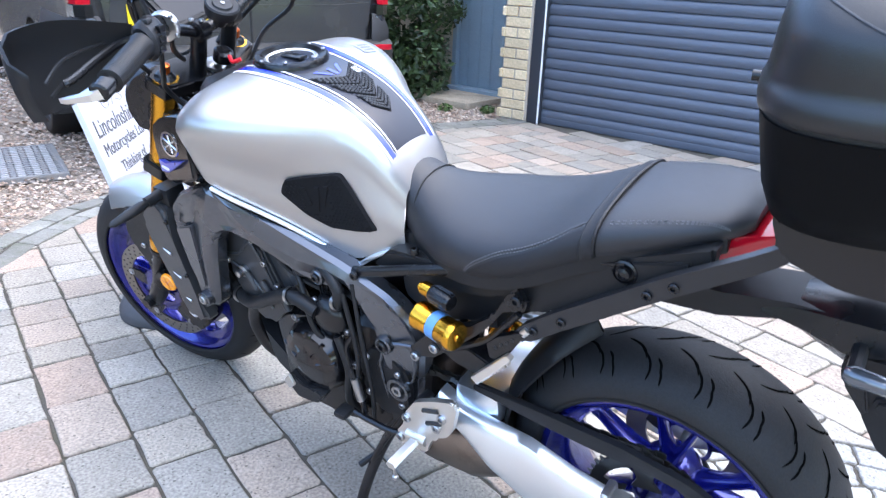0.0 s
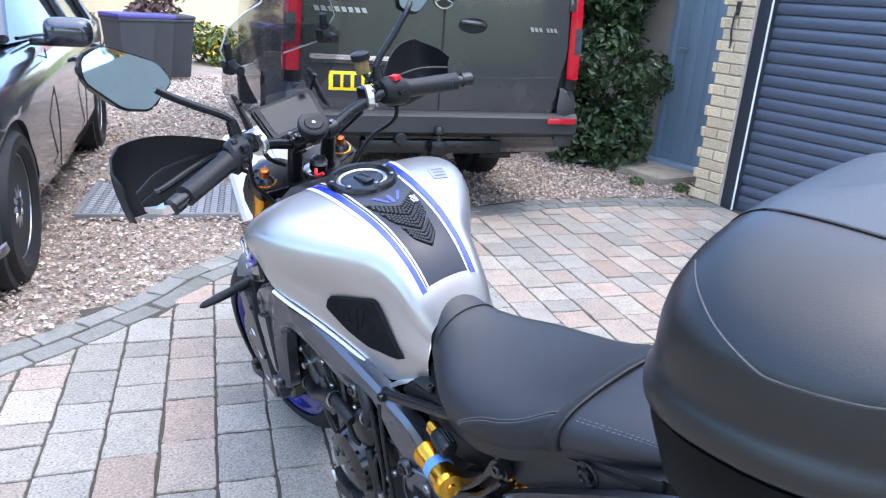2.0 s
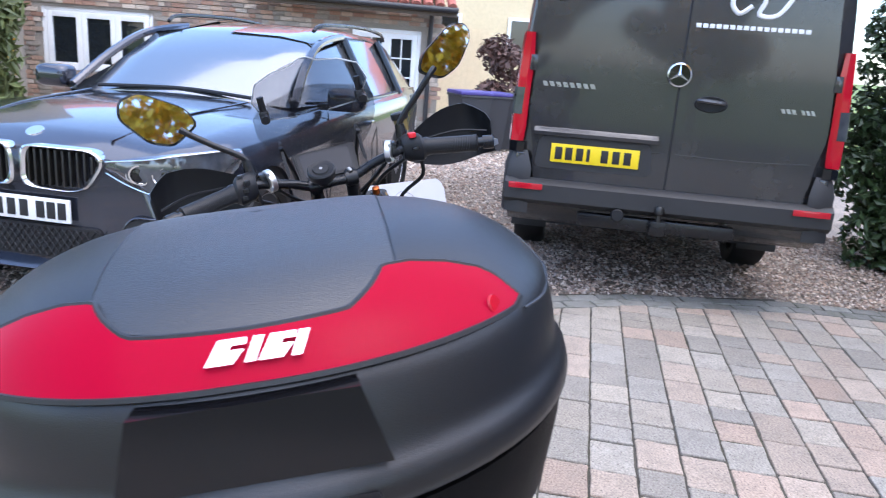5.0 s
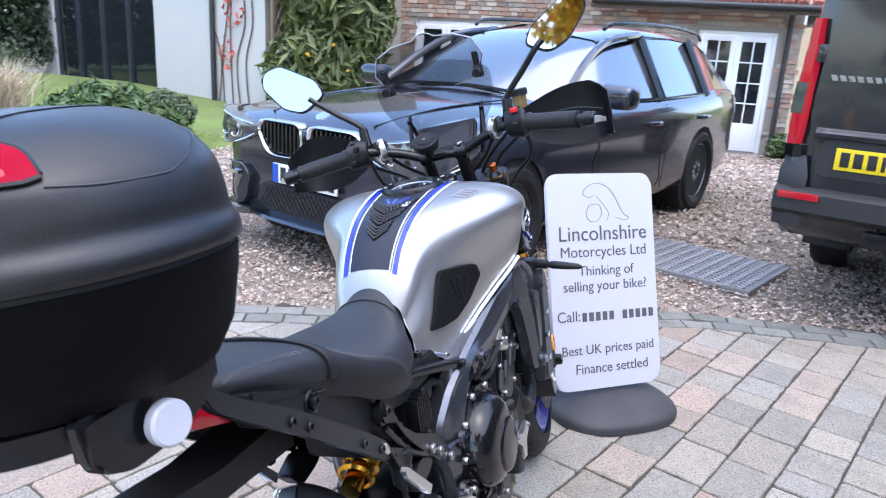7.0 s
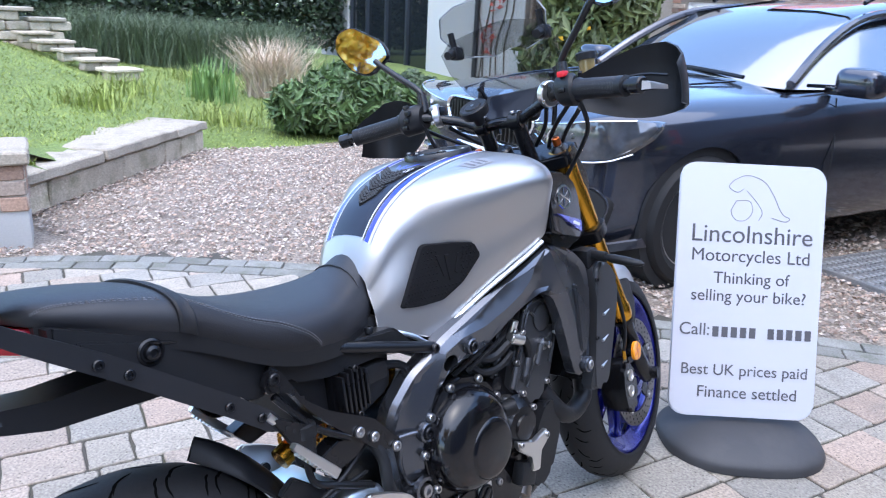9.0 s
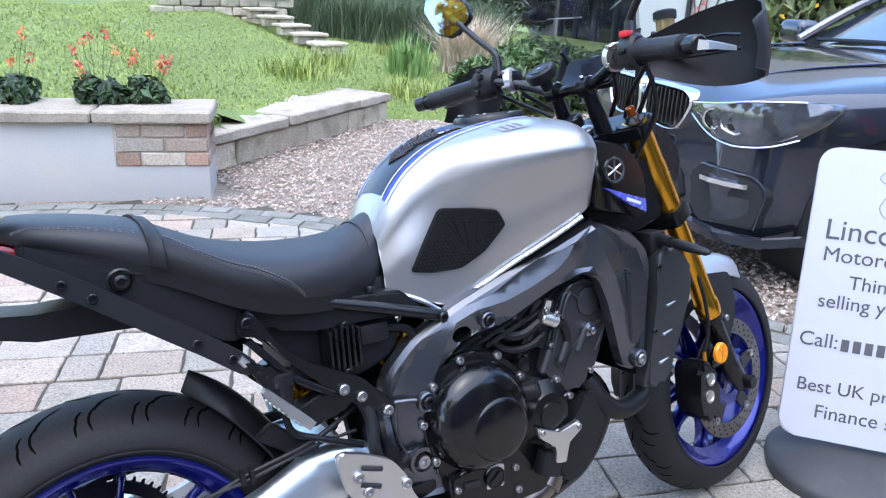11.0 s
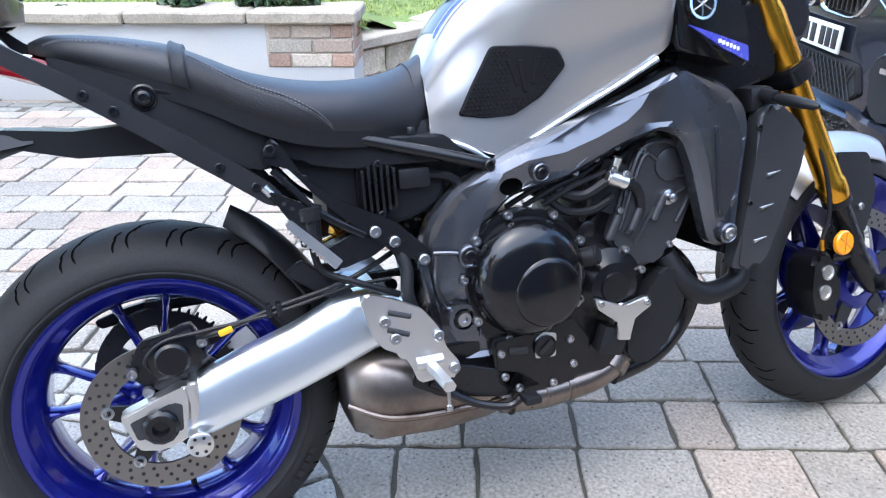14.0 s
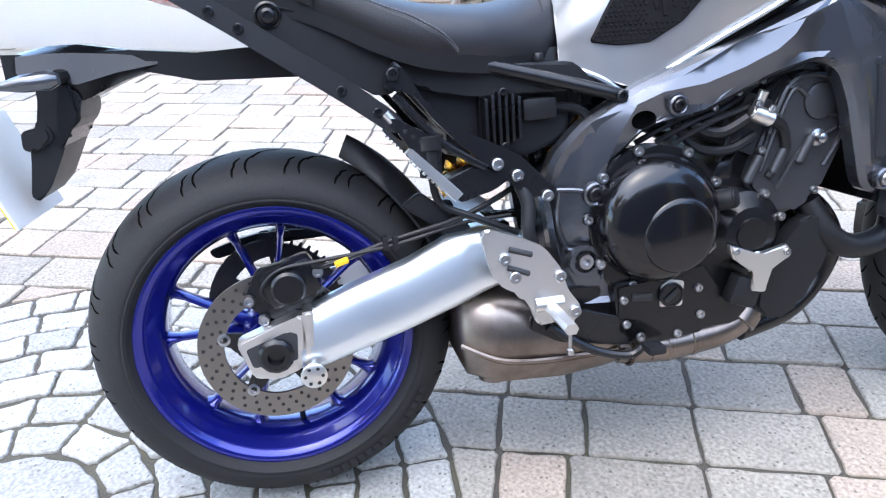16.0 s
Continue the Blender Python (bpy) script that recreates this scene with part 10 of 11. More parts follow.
# cables at the head
for pts in ([(0.945, -0.20, 1.05), (1.02, -0.19, 1.03), (1.08, -0.12, 0.98), (1.07, -0.08, 0.90)], [(0.945, 0.20, 1.05), (1.02, 0.19, 1.02), (1.09, 0.12, 0.96), (1.06, 0.07, 0.88)], [(0.96, -0.21, 1.06), (0.98, -0.22, 0.99), (1.04, -0.17, 0.94), (1.06, -0.10, 0.86)], [(0.95, 0.18, 1.05), (0.985, 0.17, 0.98), (1.04, 0.13, 0.93), (1.03, 0.09, 0.86)], [(1.01, -0.205, 1.10), (1.03, -0.18, 1.06), (1.06, -0.10, 0.99), (1.10, -0.05, 0.92)], [(0.98, 0.13, 1.035), (1.02, 0.10, 1.0), (1.06, 0.05, 0.96)], [(0.98, -0.13, 1.035), (1.02, -0.10, 1.0), (1.06, -0.05, 0.96)]):
    part("cable", tube(pts, 0.005, n=8), M_BLACK_PLASTIC, bike)
TURN[0] = None


# ---- the top box on its plate ----
top_box = thing("top_box", "black plastic motorcycle top box with a red rear panel", "luggage box", BIKE @ Matrix.Translation((-0.200, 0.018, 1.100)) @ Matrix.Rotation(radians(1.5), 4, "Z") @ Matrix.Rotation(radians(2.5), 4, "X") @ Matrix.Translation((0.200, 0, -1.10)))
BX = -0.200


def oval(t, hd, hw):
    """A rounded outline: nearly an ellipse behind, squarer in front."""
    c, s = math.cos(t), math.sin(t)
    p = 2.1
    return hd * (1.0 - 0.45 * max(0, c)) * math.copysign(abs(c) ** (2 / p), c), 0.94 * hw * math.copysign(abs(s) ** (2 / p), s)


def box_ring(z, hd, hw, n=72):
    return [Vector((BX + oval(2 * math.pi * k / n, hd, hw)[0], oval(2 * math.pi * k / n, hd, hw)[1], z)) for k in range(n)]


part("base_plate", loft([box_ring(z, hd, hw, 48) for z, hd, hw in ((0.905, 0.150, 0.150), (0.908, 0.165, 0.168), (0.938, 0.172, 0.176), (0.944, 0.165, 0.170))]), M_BLACK_SATIN, top_box, "black mounting plate", smooth=40)
low = part("lower_shell", loft([box_ring(z, hd, hw) for z, hd, hw in ((0.944, 0.168, 0.195), (0.950, 0.178, 0.210), (0.985, 0.194, 0.234), (1.040, 0.208, 0.249), (1.064, 0.213, 0.253))]), M_BOX_LOW, top_box, "black textured lower shell", smooth=50)
part("seam", loft([box_ring(z, 0.209, 0.249) for z in (1.062, 1.071)]), M_INK, low)
LID = ((1.069, 0.213, 0.252), (1.072, 0.219, 0.258), (1.082, 0.220, 0.2585), (1.091, 0.2185, 0.257), (1.098, 0.213, 0.2525), (1.106, 0.209, 0.250), (1.125, 0.205, 0.249), (1.149, 0.198, 0.244), (1.172, 0.185, 0.230), (1.195, 0.165, 0.206), (1.214, 0.137, 0.172), (1.227, 0.098, 0.127), (1.2330, 0.050, 0.066), (1.2350, 0.022, 0.030), (1.2360, 0.0005, 0.0007))


def lid_at(t, z):
    """The lid's skin at an angle and a height."""
    zs = [q[0] for q in LID]
    hd, hw = smooth1(zs, [q[1] for q in LID], z), smooth1(zs, [q[2] for q in LID], z)
    x, y = oval(t, hd, hw)
    return Vector((BX + x + 0.10 * max(0, z - 1.15), y, min(z, 1.15) + 0.77 * max(0, z - 1.15)))


lid = part("lid", loft([[lid_at(2 * math.pi * k / 72, z) for k in range(72)] for z in [1.069, 1.072, 1.078, 1.084, 1.090, 1.096, 1.099, 1.102, 1.105, 1.108] + list(np.linspace(1.113, 1.232, 21)) + [1.233, 1.2345, 1.235, 1.236]]), M_BOX, top_box, "satin black domed lid", smooth=60)


def lid_patch(t0, t1, zlo, zhi, lift, nt=48, nz=8):
    secs = []
    for t in np.linspace(t0, t1, nt):
        row = []
        for f in np.linspace(0, 1, nz):
            z = zlo(t) + (zhi(t) - zlo(t)) * f
            p = lid_at(t, z)
            n = (p - Vector((BX, 0, 1.08))).normalized()
            row.append(p + n * lift)
        secs.append(row)
    return loft(secs, closed=False, caps=False)


RED0, RED1 = radians(122), radians(180 + 58 / 1.08)


def off_rear(t):
    """Degrees from the middle of the rear; the band is a little shorter on the right."""
    return math.degrees(t - math.pi) * 1.08 if t > math.pi else math.degrees(math.pi - t)


def red_top(t):
    k = off_rear(t)
    return float(np.interp(k, [0, 19, 25, 32, 40, 48, 54, 57, 58], [1.190, 1.191, 1.199, 1.209, 1.207, 1.200, 1.190, 1.178, 1.162]))


def red_low(t):
    k = off_rear(t)
    return 1.158 - 0.002 * min(1, k / 50) + 0.004 * max(0, k - 54) / 4


red = part("red_panel", lid_patch(RED0, RED1, red_low, red_top, 0.004, 60, 8), M_BOX_RED, lid, "glossy red reflector band", smooth=60)
part("panel_edge", tube([lid_at(t, red_top(t)) + (lid_at(t, red_top(t)) - Vector((BX, 0, 1.08))).normalized() * 0.003 for t in np.linspace(RED0, RED1, 60)], 0.002, n=5, smooth=1), M_INK, red)
part("panel_edge", tube([lid_at(t, red_low(t)) + (lid_at(t, red_low(t)) - Vector((BX, 0, 1.08))).normalized() * 0.003 for t in np.linspace(RED0, RED1, 60)], 0.0025, n=5, smooth=1), M_INK, red)
for sd in (-1, 1):
    t = math.pi + sd * radians(50 if sd < 0 else 45)
    p = lid_at(t, 1.165) + (lid_at(t, 1.165) - Vector((BX, 0, 1.08))).normalized() * 0.0042
    part("oval_stud", lathe([(0, 0.007), (0.0008, 0.0065), (0.001, 0.0003)], p, p + (p - Vector((BX, 0, 1.08))), 16), M_RED_LENS, red)


def z_for_y(t, half):
    """The height at which the lid's skin at this angle comes as close to the middle as half."""
    lo, hi = 1.12, 1.2359
    for _ in range(30):
        m = (lo + hi) / 2
        if abs(lid_at(t, m).y) > half:
            lo = m
        else:
            hi = m
    return hi


def top_edge(t):
    """The textured band runs over the lid's top from the red panel to the front."""
    k = abs(math.degrees((t + math.pi) % (2 * math.pi) - math.pi))
    rear = float(np.interp(180 - k, [0, 19, 30, 60], [1.191, 1.193, 1.200, 1.150]))
    return max(rear, 1.165 if k < 60 else 1.150, z_for_y(t, 0.098))


part("textured_top", lid_patch(0, 2 * math.pi, top_edge, lambda t: 1.2359, 0.0012, 120, 14), M_BOX_MESH, lid, "finely pimpled lid top", smooth=60)


def on_lid(deg, z, d=0.0006):
    p = lid_at(radians(deg), z)
    return p + (p - Vector((BX, 0, 1.08))).normalized() * d


for sd in (-1, 1):
    # the highlight along the lid's crease is laid on as a paler grey line
    part("crease", tube([on_lid(sd * q, z) for q, z in ((126, 1.150), (114, 1.146), (99, 1.146), (93, 1.150), (84, 1.166), (72, 1.182), (58, 1.190))], 0.0011, n=6), M_GREY_CAST, lid)
    part("ridge", tube([on_lid(sd * q, z_for_y(radians(sd * q), 0.100), 0.0004) for q in (148, 138, 126, 112, 96, 80, 64, 50)], 0.0008, n=6), M_BOX, lid)
# raised bright blocks on the band, slanted
low_, top_ = lid_at(math.pi, 1.166), lid_at(math.pi, 1.188)
rise = (top_ - low_).normalized()
out_ = Vector((-rise.z, 0, rise.x))
for yy, w, notch in ((0.009, 0.019, True), (-0.0075, 0.006, False), (-0.021, 0.017, True), (-0.0345, 0.006, False)):
    bm = bmesh.new()
    pts = [(-w / 2 - 0.003, 0), (w / 2 - 0.003, 0), (w / 2 + 0.003, 1), (-w / 2 + 0.003, 1)]
    if notch:
        pts = [(-w / 2 - 0.003, 0), (w / 2 - 0.006, 0), (w / 2 + 0.001, 0.55), (0.002, 0.55), (0.003, 0.72), (w / 2 + 0.002, 0.72), (w / 2 + 0.003, 1), (-w / 2 + 0.005, 1)]
    rings = [[low_ + Vector((0, yy - a, 0)) + rise * (0.003 + 0.0165 * b) + out_ * d for a, b in pts] for d in (0.001, 0.0078)]
    part("letter_block", loft(rings), M_CHROME, red, "bright raised block", smooth=20)
# rear latch
bk = part("latch_recess", loft([[(BX - dx, -w0, 1.152), (BX - dx, w0, 1.152), (BX - dx - e, w1, 1.104), (BX - dx - e, -w1, 1.104)] for dx, w0, w1, e in ((0.17, 0.062, 0.076, 0.02), (0.207, 0.066, 0.080, 0.006))]), M_BLACK_GLOSS, top_box, "gloss black latch")
part("latch_lip", box((0.012, 0.14, 0.010), (BX - 0.220, 0, 1.082), 0.003), M_BOX, bk)
lt = part("lock_panel", box((0.02, 0.13, 0.075), (BX - 0.198, 0, 1.000), 0.006), M_BLACK_GLOSS, top_box, "lock panel with a red button")
part("label", box((0.003, 0.090, 0.022), (BX - 0.2085, 0, 1.022), 0.001), M_SIGN_WHITE, lt, "white label with a red arc")
part("label_mark", box((0.002, 0.060, 0.008), (BX - 0.2100, 0, 1.026), 0.0008), M_RED, lt)
part("red_button", lathe([(0, 0.015), (0.004, 0.015), (0.006, 0.012), (0.006, 0.0003)], (BX - 0.206, 0, 0.985), (-2, 0, 0.978), 20), M_RED, lt)
for sd in (-1, 1):
    a = Vector((-0.235, sd * 0.166 - 0.018, 0.910))
    part("side_disc", lathe([(-0.006, 0.023), (0.004, 0.023), (0.007, 0.0205), (0.007, 0.0003)], a, a + Vector((-0.25, sd, 0.05)), 28), M_SIGN_WHITE, top_box, "round pale side disc")
    part("plate_flank", slab(rounded([(-0.12, 0.950), (-0.135, 0.905), (-0.20, 0.880), (-0.27, 0.878), (-0.31, 0.895), (-0.32, 0.948)], 0.012, 3), sd * 0.145, sd * 0.166, 0.006), M_BLACK_SATIN, top_box)
    part("hinge_stud", rod((-0.085, sd * 0.12, 1.082), (-0.074, sd * 0.12, 1.082), 0.006, n=10), M_BLACK_SATIN, top_box)


# ---- plants ----
def shrub(name, label, category, base, clumps, count, size, material, seed, stems=5, stem_r=0.012, flat=0.2, droop=0.0, long=1.6, extra=()):
    """A bush: stems from the base into clumps of leaves, given as (dx, dy, z, rx, ry, rz) from the base."""
    s = thing(name, label, category, Matrix.Translation(base))
    rr = random.Random(seed)
    for i in range(stems):
        c = clumps[i % len(clumps)]
        top = Vector((c[0] + rr.uniform(-0.4, 0.4) * c[3], c[1] + rr.uniform(-0.4, 0.4) * c[4], c[2] + 0.3 * c[5]))
        foot_at = Vector((rr.uniform(-0.1, 0.1), rr.uniform(-0.1, 0.1), -0.03))
        mid = foot_at.lerp(top, 0.5) + Vector((rr.uniform(-0.06, 0.06), rr.uniform(-0.06, 0.06), 0.04))
        part("stem", tube([foot_at, mid, top], stem_r, n=6, radii=[stem_r, stem_r * 0.7, stem_r * 0.3]), M_BARK, s)
    leaves("foliage", material, clumps, count, size, s, flat=flat, seed=seed, droop=droop, long=long)
    for k, (m, n, sz) in enumerate(extra):
        leaves("blossom" if "flower" in m.name else "young_leaf", m, clumps, n, sz, s, seed=seed + 50 + k, long=1.1)
    return s


def cloud(rr, n, cx, cy, z0, z1, rx, ry, r):
    """Clumps spread unevenly through an upright oval space."""
    out = []
    for i in range(n):
        a, k = rr.uniform(0, 6.283), rr.random() ** 0.5
        f = rr.random()
        wide = 1 - 0.35 * abs(2 * f - 0.9)
        q = r * rr.uniform(0.7, 1.3)
        out.append((cx + rx * k * wide * math.cos(a), cy + ry * k * wide * math.sin(a), z0 + (z1 - z0) * f, q, q, q * rr.uniform(0.8, 1.2)))
    return out


rr = random.Random(21)
# evergreen climber between the van and the plank door
shrub("ivy_bush", "dense dark evergreen ivy bush against the garage corner", "bush", (4.05, -4.05, 0), cloud(rr, 46, 0, 0, 0.12, 2.25, 0.55, 0.36, 0.24), 15000, 0.045, M_LEAF_IVY, 31, 9, 0.018, extra=((M_LEAF, 1500, 0.04),))
# bush in front of the brick house
shrub("tall_bush", "tall loose olive-green bush in front of the brick house", "bush", (10.3, 5.6, fall(10.3, 0)), cloud(rr, 60, 0, 0, 0.3, 2.9, 1.1, 0.9, 0.42), 15000, 0.085, M_LEAF_LIGHT, 32, 9, 0.03, droop=0.5, long=3.4, flat=0.1, extra=((M_LEAF, 3500, 0.08), (M_LEAF_AUTUMN, 350, 0.07)))
# shrub at the edge of the gravel
shrub("garden_shrub", "glossy green shrub spreading at the edge of the gravel", "shrub", (4.75, 5.05, 0.0), cloud(rr, 44, 0, 0, 0.08, 0.48, 0.85, 0.42, 0.17), 12000, 0.048, M_LEAF, 33, 10, 0.01, droop=0.35, long=3.8, extra=((M_LEAF_LIGHT, 900, 0.05),))
shrub("garden_shrub", "low feathery green shrub beside the glossy one", "shrub", (6.0, 5.5, 0.02), cloud(rr, 24, 0, 0, 0.06, 0.42, 0.55, 0.35, 0.15), 4500, 0.035, M_LEAF_BLUE, 34, 6, 0.008, long=2.6)
# iris and dry grass
def tuft(name, label, base, n, spread, height, width, material, seed, lean):
    q = np.random.default_rng(seed)
    t = thing(name, label, "grass", Matrix.Translation(base))
    sp = [(spread * a, spread * b, -0.02) for a, b in q.normal(size=(n, 2)) * 0.5]
    blades("blade_mass", material, sp, height, width, t, seed=seed, lean=lean)
    return t


tuft("iris_clump", "upright green iris leaves at the lawn edge", (4.30, 6.85, lawn_z(4.30, 6.85)), 130, 0.26, 0.50, 0.013, M_LEAF_IRIS, 41, 0.35)
tuft("dry_grass_tuft", "arching straw-coloured ornamental grass tuft", (5.35, 7.15, lawn_z(5.35, 7.15)), 1300, 0.28, 0.66, 0.006, M_STRAW, 42, 0.95)
for k, (x, y) in enumerate(((4.9, 8.2), (3.6, 5.6), (3.3, 6.9), (2.5, 5.9))):
    tuft("long_grass_tuft", "rough tuft of long green grass in the lawn", (x, y, lawn_z(x, y)), 260, 0.35, 0.22, 0.006, M_GRASS, 43 + k, 0.8)
# lavender bank and the dark hedge behind it
for k, (x, y) in enumerate(((4.6, 10.6), (5.3, 10.3), (6.0, 10.0), (6.7, 9.8), (7.3, 9.9), (5.6, 11.2), (6.5, 10.9))):
    t = tuft("lavender", "grey-green lavender bush gone over", (x, y, lawn_z(x, y)), 2200, 0.55, 0.70, 0.0045, M_LEAF_BLUE, 60 + k, 0.75)
for k in range(7):
    x, y = 3.2 + 1.35 * k, 15.9 - 0.42 * k
    shrub("hedge", "clipped dark evergreen hedge behind the garden", "hedge", (x, y, 0.3), [(dx, dy, z, 0.50, 0.45, 0.45) for dx in (-0.5, 0, 0.5) for dy in (-0.2, 0.2) for z in (0.4, 1.0, 1.6, 2.2)], 5200, 0.085, M_LEAF_HEDGE, 70 + k, 3, 0.03)
# flowers in the bed on the retaining wall
for k, (x, y) in enumerate(((0.08, 3.78), (0.50, 3.62), (0.78, 3.58))):
    s = shrub("flower_clump", "dark leafy clump with red and orange flowers on thin stalks", "flowers", (x, y, lawn_z(x, y)), cloud(rr, 9, 0, 0, 0.03, 0.14, 0.13, 0.11, 0.06), 620, 0.034, M_LEAF_IVY, 80 + k, 3, 0.004, long=2.0)
    for j in range(7 if k else 4):
        a = rr.uniform(0, 6.283)
        tip = Vector((0.11 * math.cos(a), 0.09 * math.sin(a), rr.uniform(0.20, 0.42)))
        part("stalk", tube([(0.3 * tip.x, 0.3 * tip.y, 0), (0.6 * tip.x, 0.6 * tip.y, tip.z * 0.6), tip], 0.002, n=5), M_LEAF, s)
        leaves("flower_head", M_FLOWER_RED if j % 3 else M_FLOWER_ORANGE, [(tip.x, tip.y, tip.z, 0.024, 0.024, 0.036)], 17, 0.015, s, seed=90 + 10 * k + j, kind="")
# low weeds and seedlings near the walls
for k, (x, y, z) in enumerate(((2.9, -3.9, -0.01), (3.2, -3.72, -0.01), (-0.6, 4.0, 0.42), (-1.1, 4.3, 0.42))):
    shrub("weed", "small green weed growing by the wall", "weed", (x, y, z), [(0, 0, 0.03, 0.06, 0.06, 0.03)], 90, 0.022, M_LEAF, 120 + k, 2, 0.002)
# stone steps up to the terrace
steps = thing("garden_steps", "flight of rough buff stone steps up the garden", "steps")
for k in range(5):
    c = Vector((3.66, 7.75, 0.36)) + Vector((-0.06, 0.44, 0.078)) * k
    part("tread", rough_box((0.42, 0.34, 0.040), c + Vector((0, 0, 0.06)), 0.010, 0.014, 80 + k, 3), M_STONE, steps)
    for j in range(2):
        part("riser_stone", rough_box((0.19, 0.16, 0.10), c + Vector((-0.10 + 0.20 * j, -0.05, -0.01)), 0.012, 0.012, 90 + 2 * k + j, 2), M_STONE, steps)
terrace_wall = thing("terrace_wall", "rough stone wall topping the garden bank", "wall")
for k in range(7):
    for j in range(4 if k < 5 else 3):
        part("stone", rough_box((0.26, 0.25, 0.115), (2.30 + 0.27 * k - 0.1 * (j % 2), 10.0, 0.55 + 0.125 * j), 0.015, 0.014, 7 * k + j, 2), M_STONE, terrace_wall)
for x0, x1, z in ((2.10, 3.58, 1.010), (3.50, 3.98, 0.885)):
    part("coping", rough_box((x1 - x0, 0.34, 0.05), ((x0 + x1) / 2, 10.0, z), 0.01, 0.010, 5 + x0, 5), M_COPING, terrace_wall)
# lattice panel beside the white house
lat_u = (Vector((13.3, 5.40, 0)) - Vector((9.72, 6.44, 0))).normalized()
LAT = Matrix(((lat_u.x, -lat_u.y, 0, 9.76), (lat_u.y, lat_u.x, 0, 6.36), (0, 0, 1, -0.15), (0, 0, 0, 1)))
trellis = thing("trellis", "weathered brown lattice panel against the house", "trellis", LAT)
for k in range(-8, 13):
    for lean in (1, -1):
        x0, x1 = 0.125 * k, 0.125 * k + 2.0 * lean * 0.55
        p0, p1 = Vector((x0, -0.05, 0.1)), Vector((x1, -0.05, 2.1))
        lo, hi = 0.0, 1.0
        dx = p1.x - p0.x
        t0, t1 = sorted(((0.02 - p0.x) / dx, (1.28 - p0.x) / dx))
        lo, hi = max(lo, t0), min(hi, t1)
        if hi - lo > 0.05:
            a_, b_ = p0.lerp(p1, lo), p0.lerp(p1, hi)
            a_.y = b_.y = -0.05 - 0.012 * lean
            part("slat", rod(a_, b_, 0.016, n=4), M_BARK_PALE, trellis, smooth=0)
for x in (0.0, 1.30):
    part("post", box((0.06, 0.06, 2.2), (x, -0.05, 1.1), 0.006), M_BARK_PALE, trellis)
# climber on the white house
cr = thing("wall_creeper", "sparse creeper with red autumn leaves on the white wall", "creeper", WM)
for k in range(5):
    x0 = 0.35 + 0.22 * k
    part("vine", tube([(x0, 0.02, -0.3), (x0 + rr.uniform(-0.15, 0.15), 0.02, 0.7), (x0 + rr.uniform(-0.25, 0.25), 0.02, 1.4), (x0 + rr.uniform(-0.4, 0.4), 0.02, 2.3)], 0.012, n=5), M_BARK, cr)
leaves("red_leaf", M_FLOWER_RED, [(0.7, 0.06, 1.55, 0.28, 0.04, 0.30), (0.45, 0.06, 2.1, 0.3, 0.04, 0.3), (0.9, 0.06, 0.9, 0.2, 0.03, 0.3)], 130, 0.06, cr, seed=131)
shrub("door_shrub", "small shrub at the foot of the cottage wall", "shrub", (12.55, -1.52, GB), cloud(rr, 14, 0, 0, 0.05, 0.3, 0.14, 0.14, 0.10), 1600, 0.06, M_LEAF, 132, 4, 0.01)
shrub("yellow_flower_bush", "bush covered in yellow flowers by the lane", "shrub", (15.2, -4.6, -0.4), cloud(rr, 14, 0, 0, 0.1, 0.6, 0.6, 0.4, 0.25), 1500, 0.08, M_LEAF, 133, 4, 0.012, extra=((M_FLOWER_YELLOW, 900, 0.07),))
shrub("red_leaved_shrub", "dark red-leaved shrub beyond the bins", "shrub", (13.4, -2.75, -0.4), cloud(rr, 20, 0, 0, 0.3, 1.9, 0.5, 0.5, 0.3), 3000, 0.08, M_LEAF_RED, 134, 5, 0.02)


def tree(label, base, h, spread, material, seed, count, size):
    """A trunk with limbs and a loose crown."""
    q = random.Random(seed)
    t = thing("tree", label, "tree", Matrix.Translation(base))
    part("trunk", tube([(0, 0, -0.2), (0.06, 0.03, h * 0.3), (-0.05, 0.05, h * 0.62), (0.04, -0.04, h * 0.9)], 0.2, n=10, radii=[0.03 * h, 0.022 * h, 0.014 * h, 0.004 * h]), M_BARK, t)
    cl = []
    for i in range(16):
        a = q.uniform(0, 6.283)
        z = h * q.uniform(0.35, 0.92)
        reach = spread * q.uniform(0.45, 1.0) * (1 - 0.6 * max(0, z / h - 0.6) / 0.4)
        tip = Vector((reach * math.cos(a), reach * math.sin(a), z + 0.12 * h))
        part("limb", tube([(0, 0, z * 0.75), (tip.x * 0.5, tip.y * 0.5, z * 0.95), tip], 0.05, n=6, radii=[0.010 * h, 0.006 * h, 0.002 * h]), M_BARK, t)
        for f in (0.55, 0.85, 1.05):
            p = Vector((0, 0, z * 0.75)).lerp(tip, f)
            r = spread * q.uniform(0.16, 0.28)
            cl.append((p.x, p.y, p.z + 0.1, r, r, r * 0.8))
    leaves("crown", material, cl, count, size, t, seed=seed)
    return t


for k, (x, y, h, sp) in enumerate(((-12.5, 1.0, 3.2, 1.8), (-11.5, 5.6, 5.0, 2.6), (-8.5, 9.8, 5.0, 2.6), (-9.4, -4.5, 8.4, 3.4), (-5.9, -8.6, 6.8, 2.9))):
    tree("autumn tree with golden yellow leaves", (x, y, 0), h, sp, M_LEAF_AUTUMN, 140 + k, 14000, 0.15)


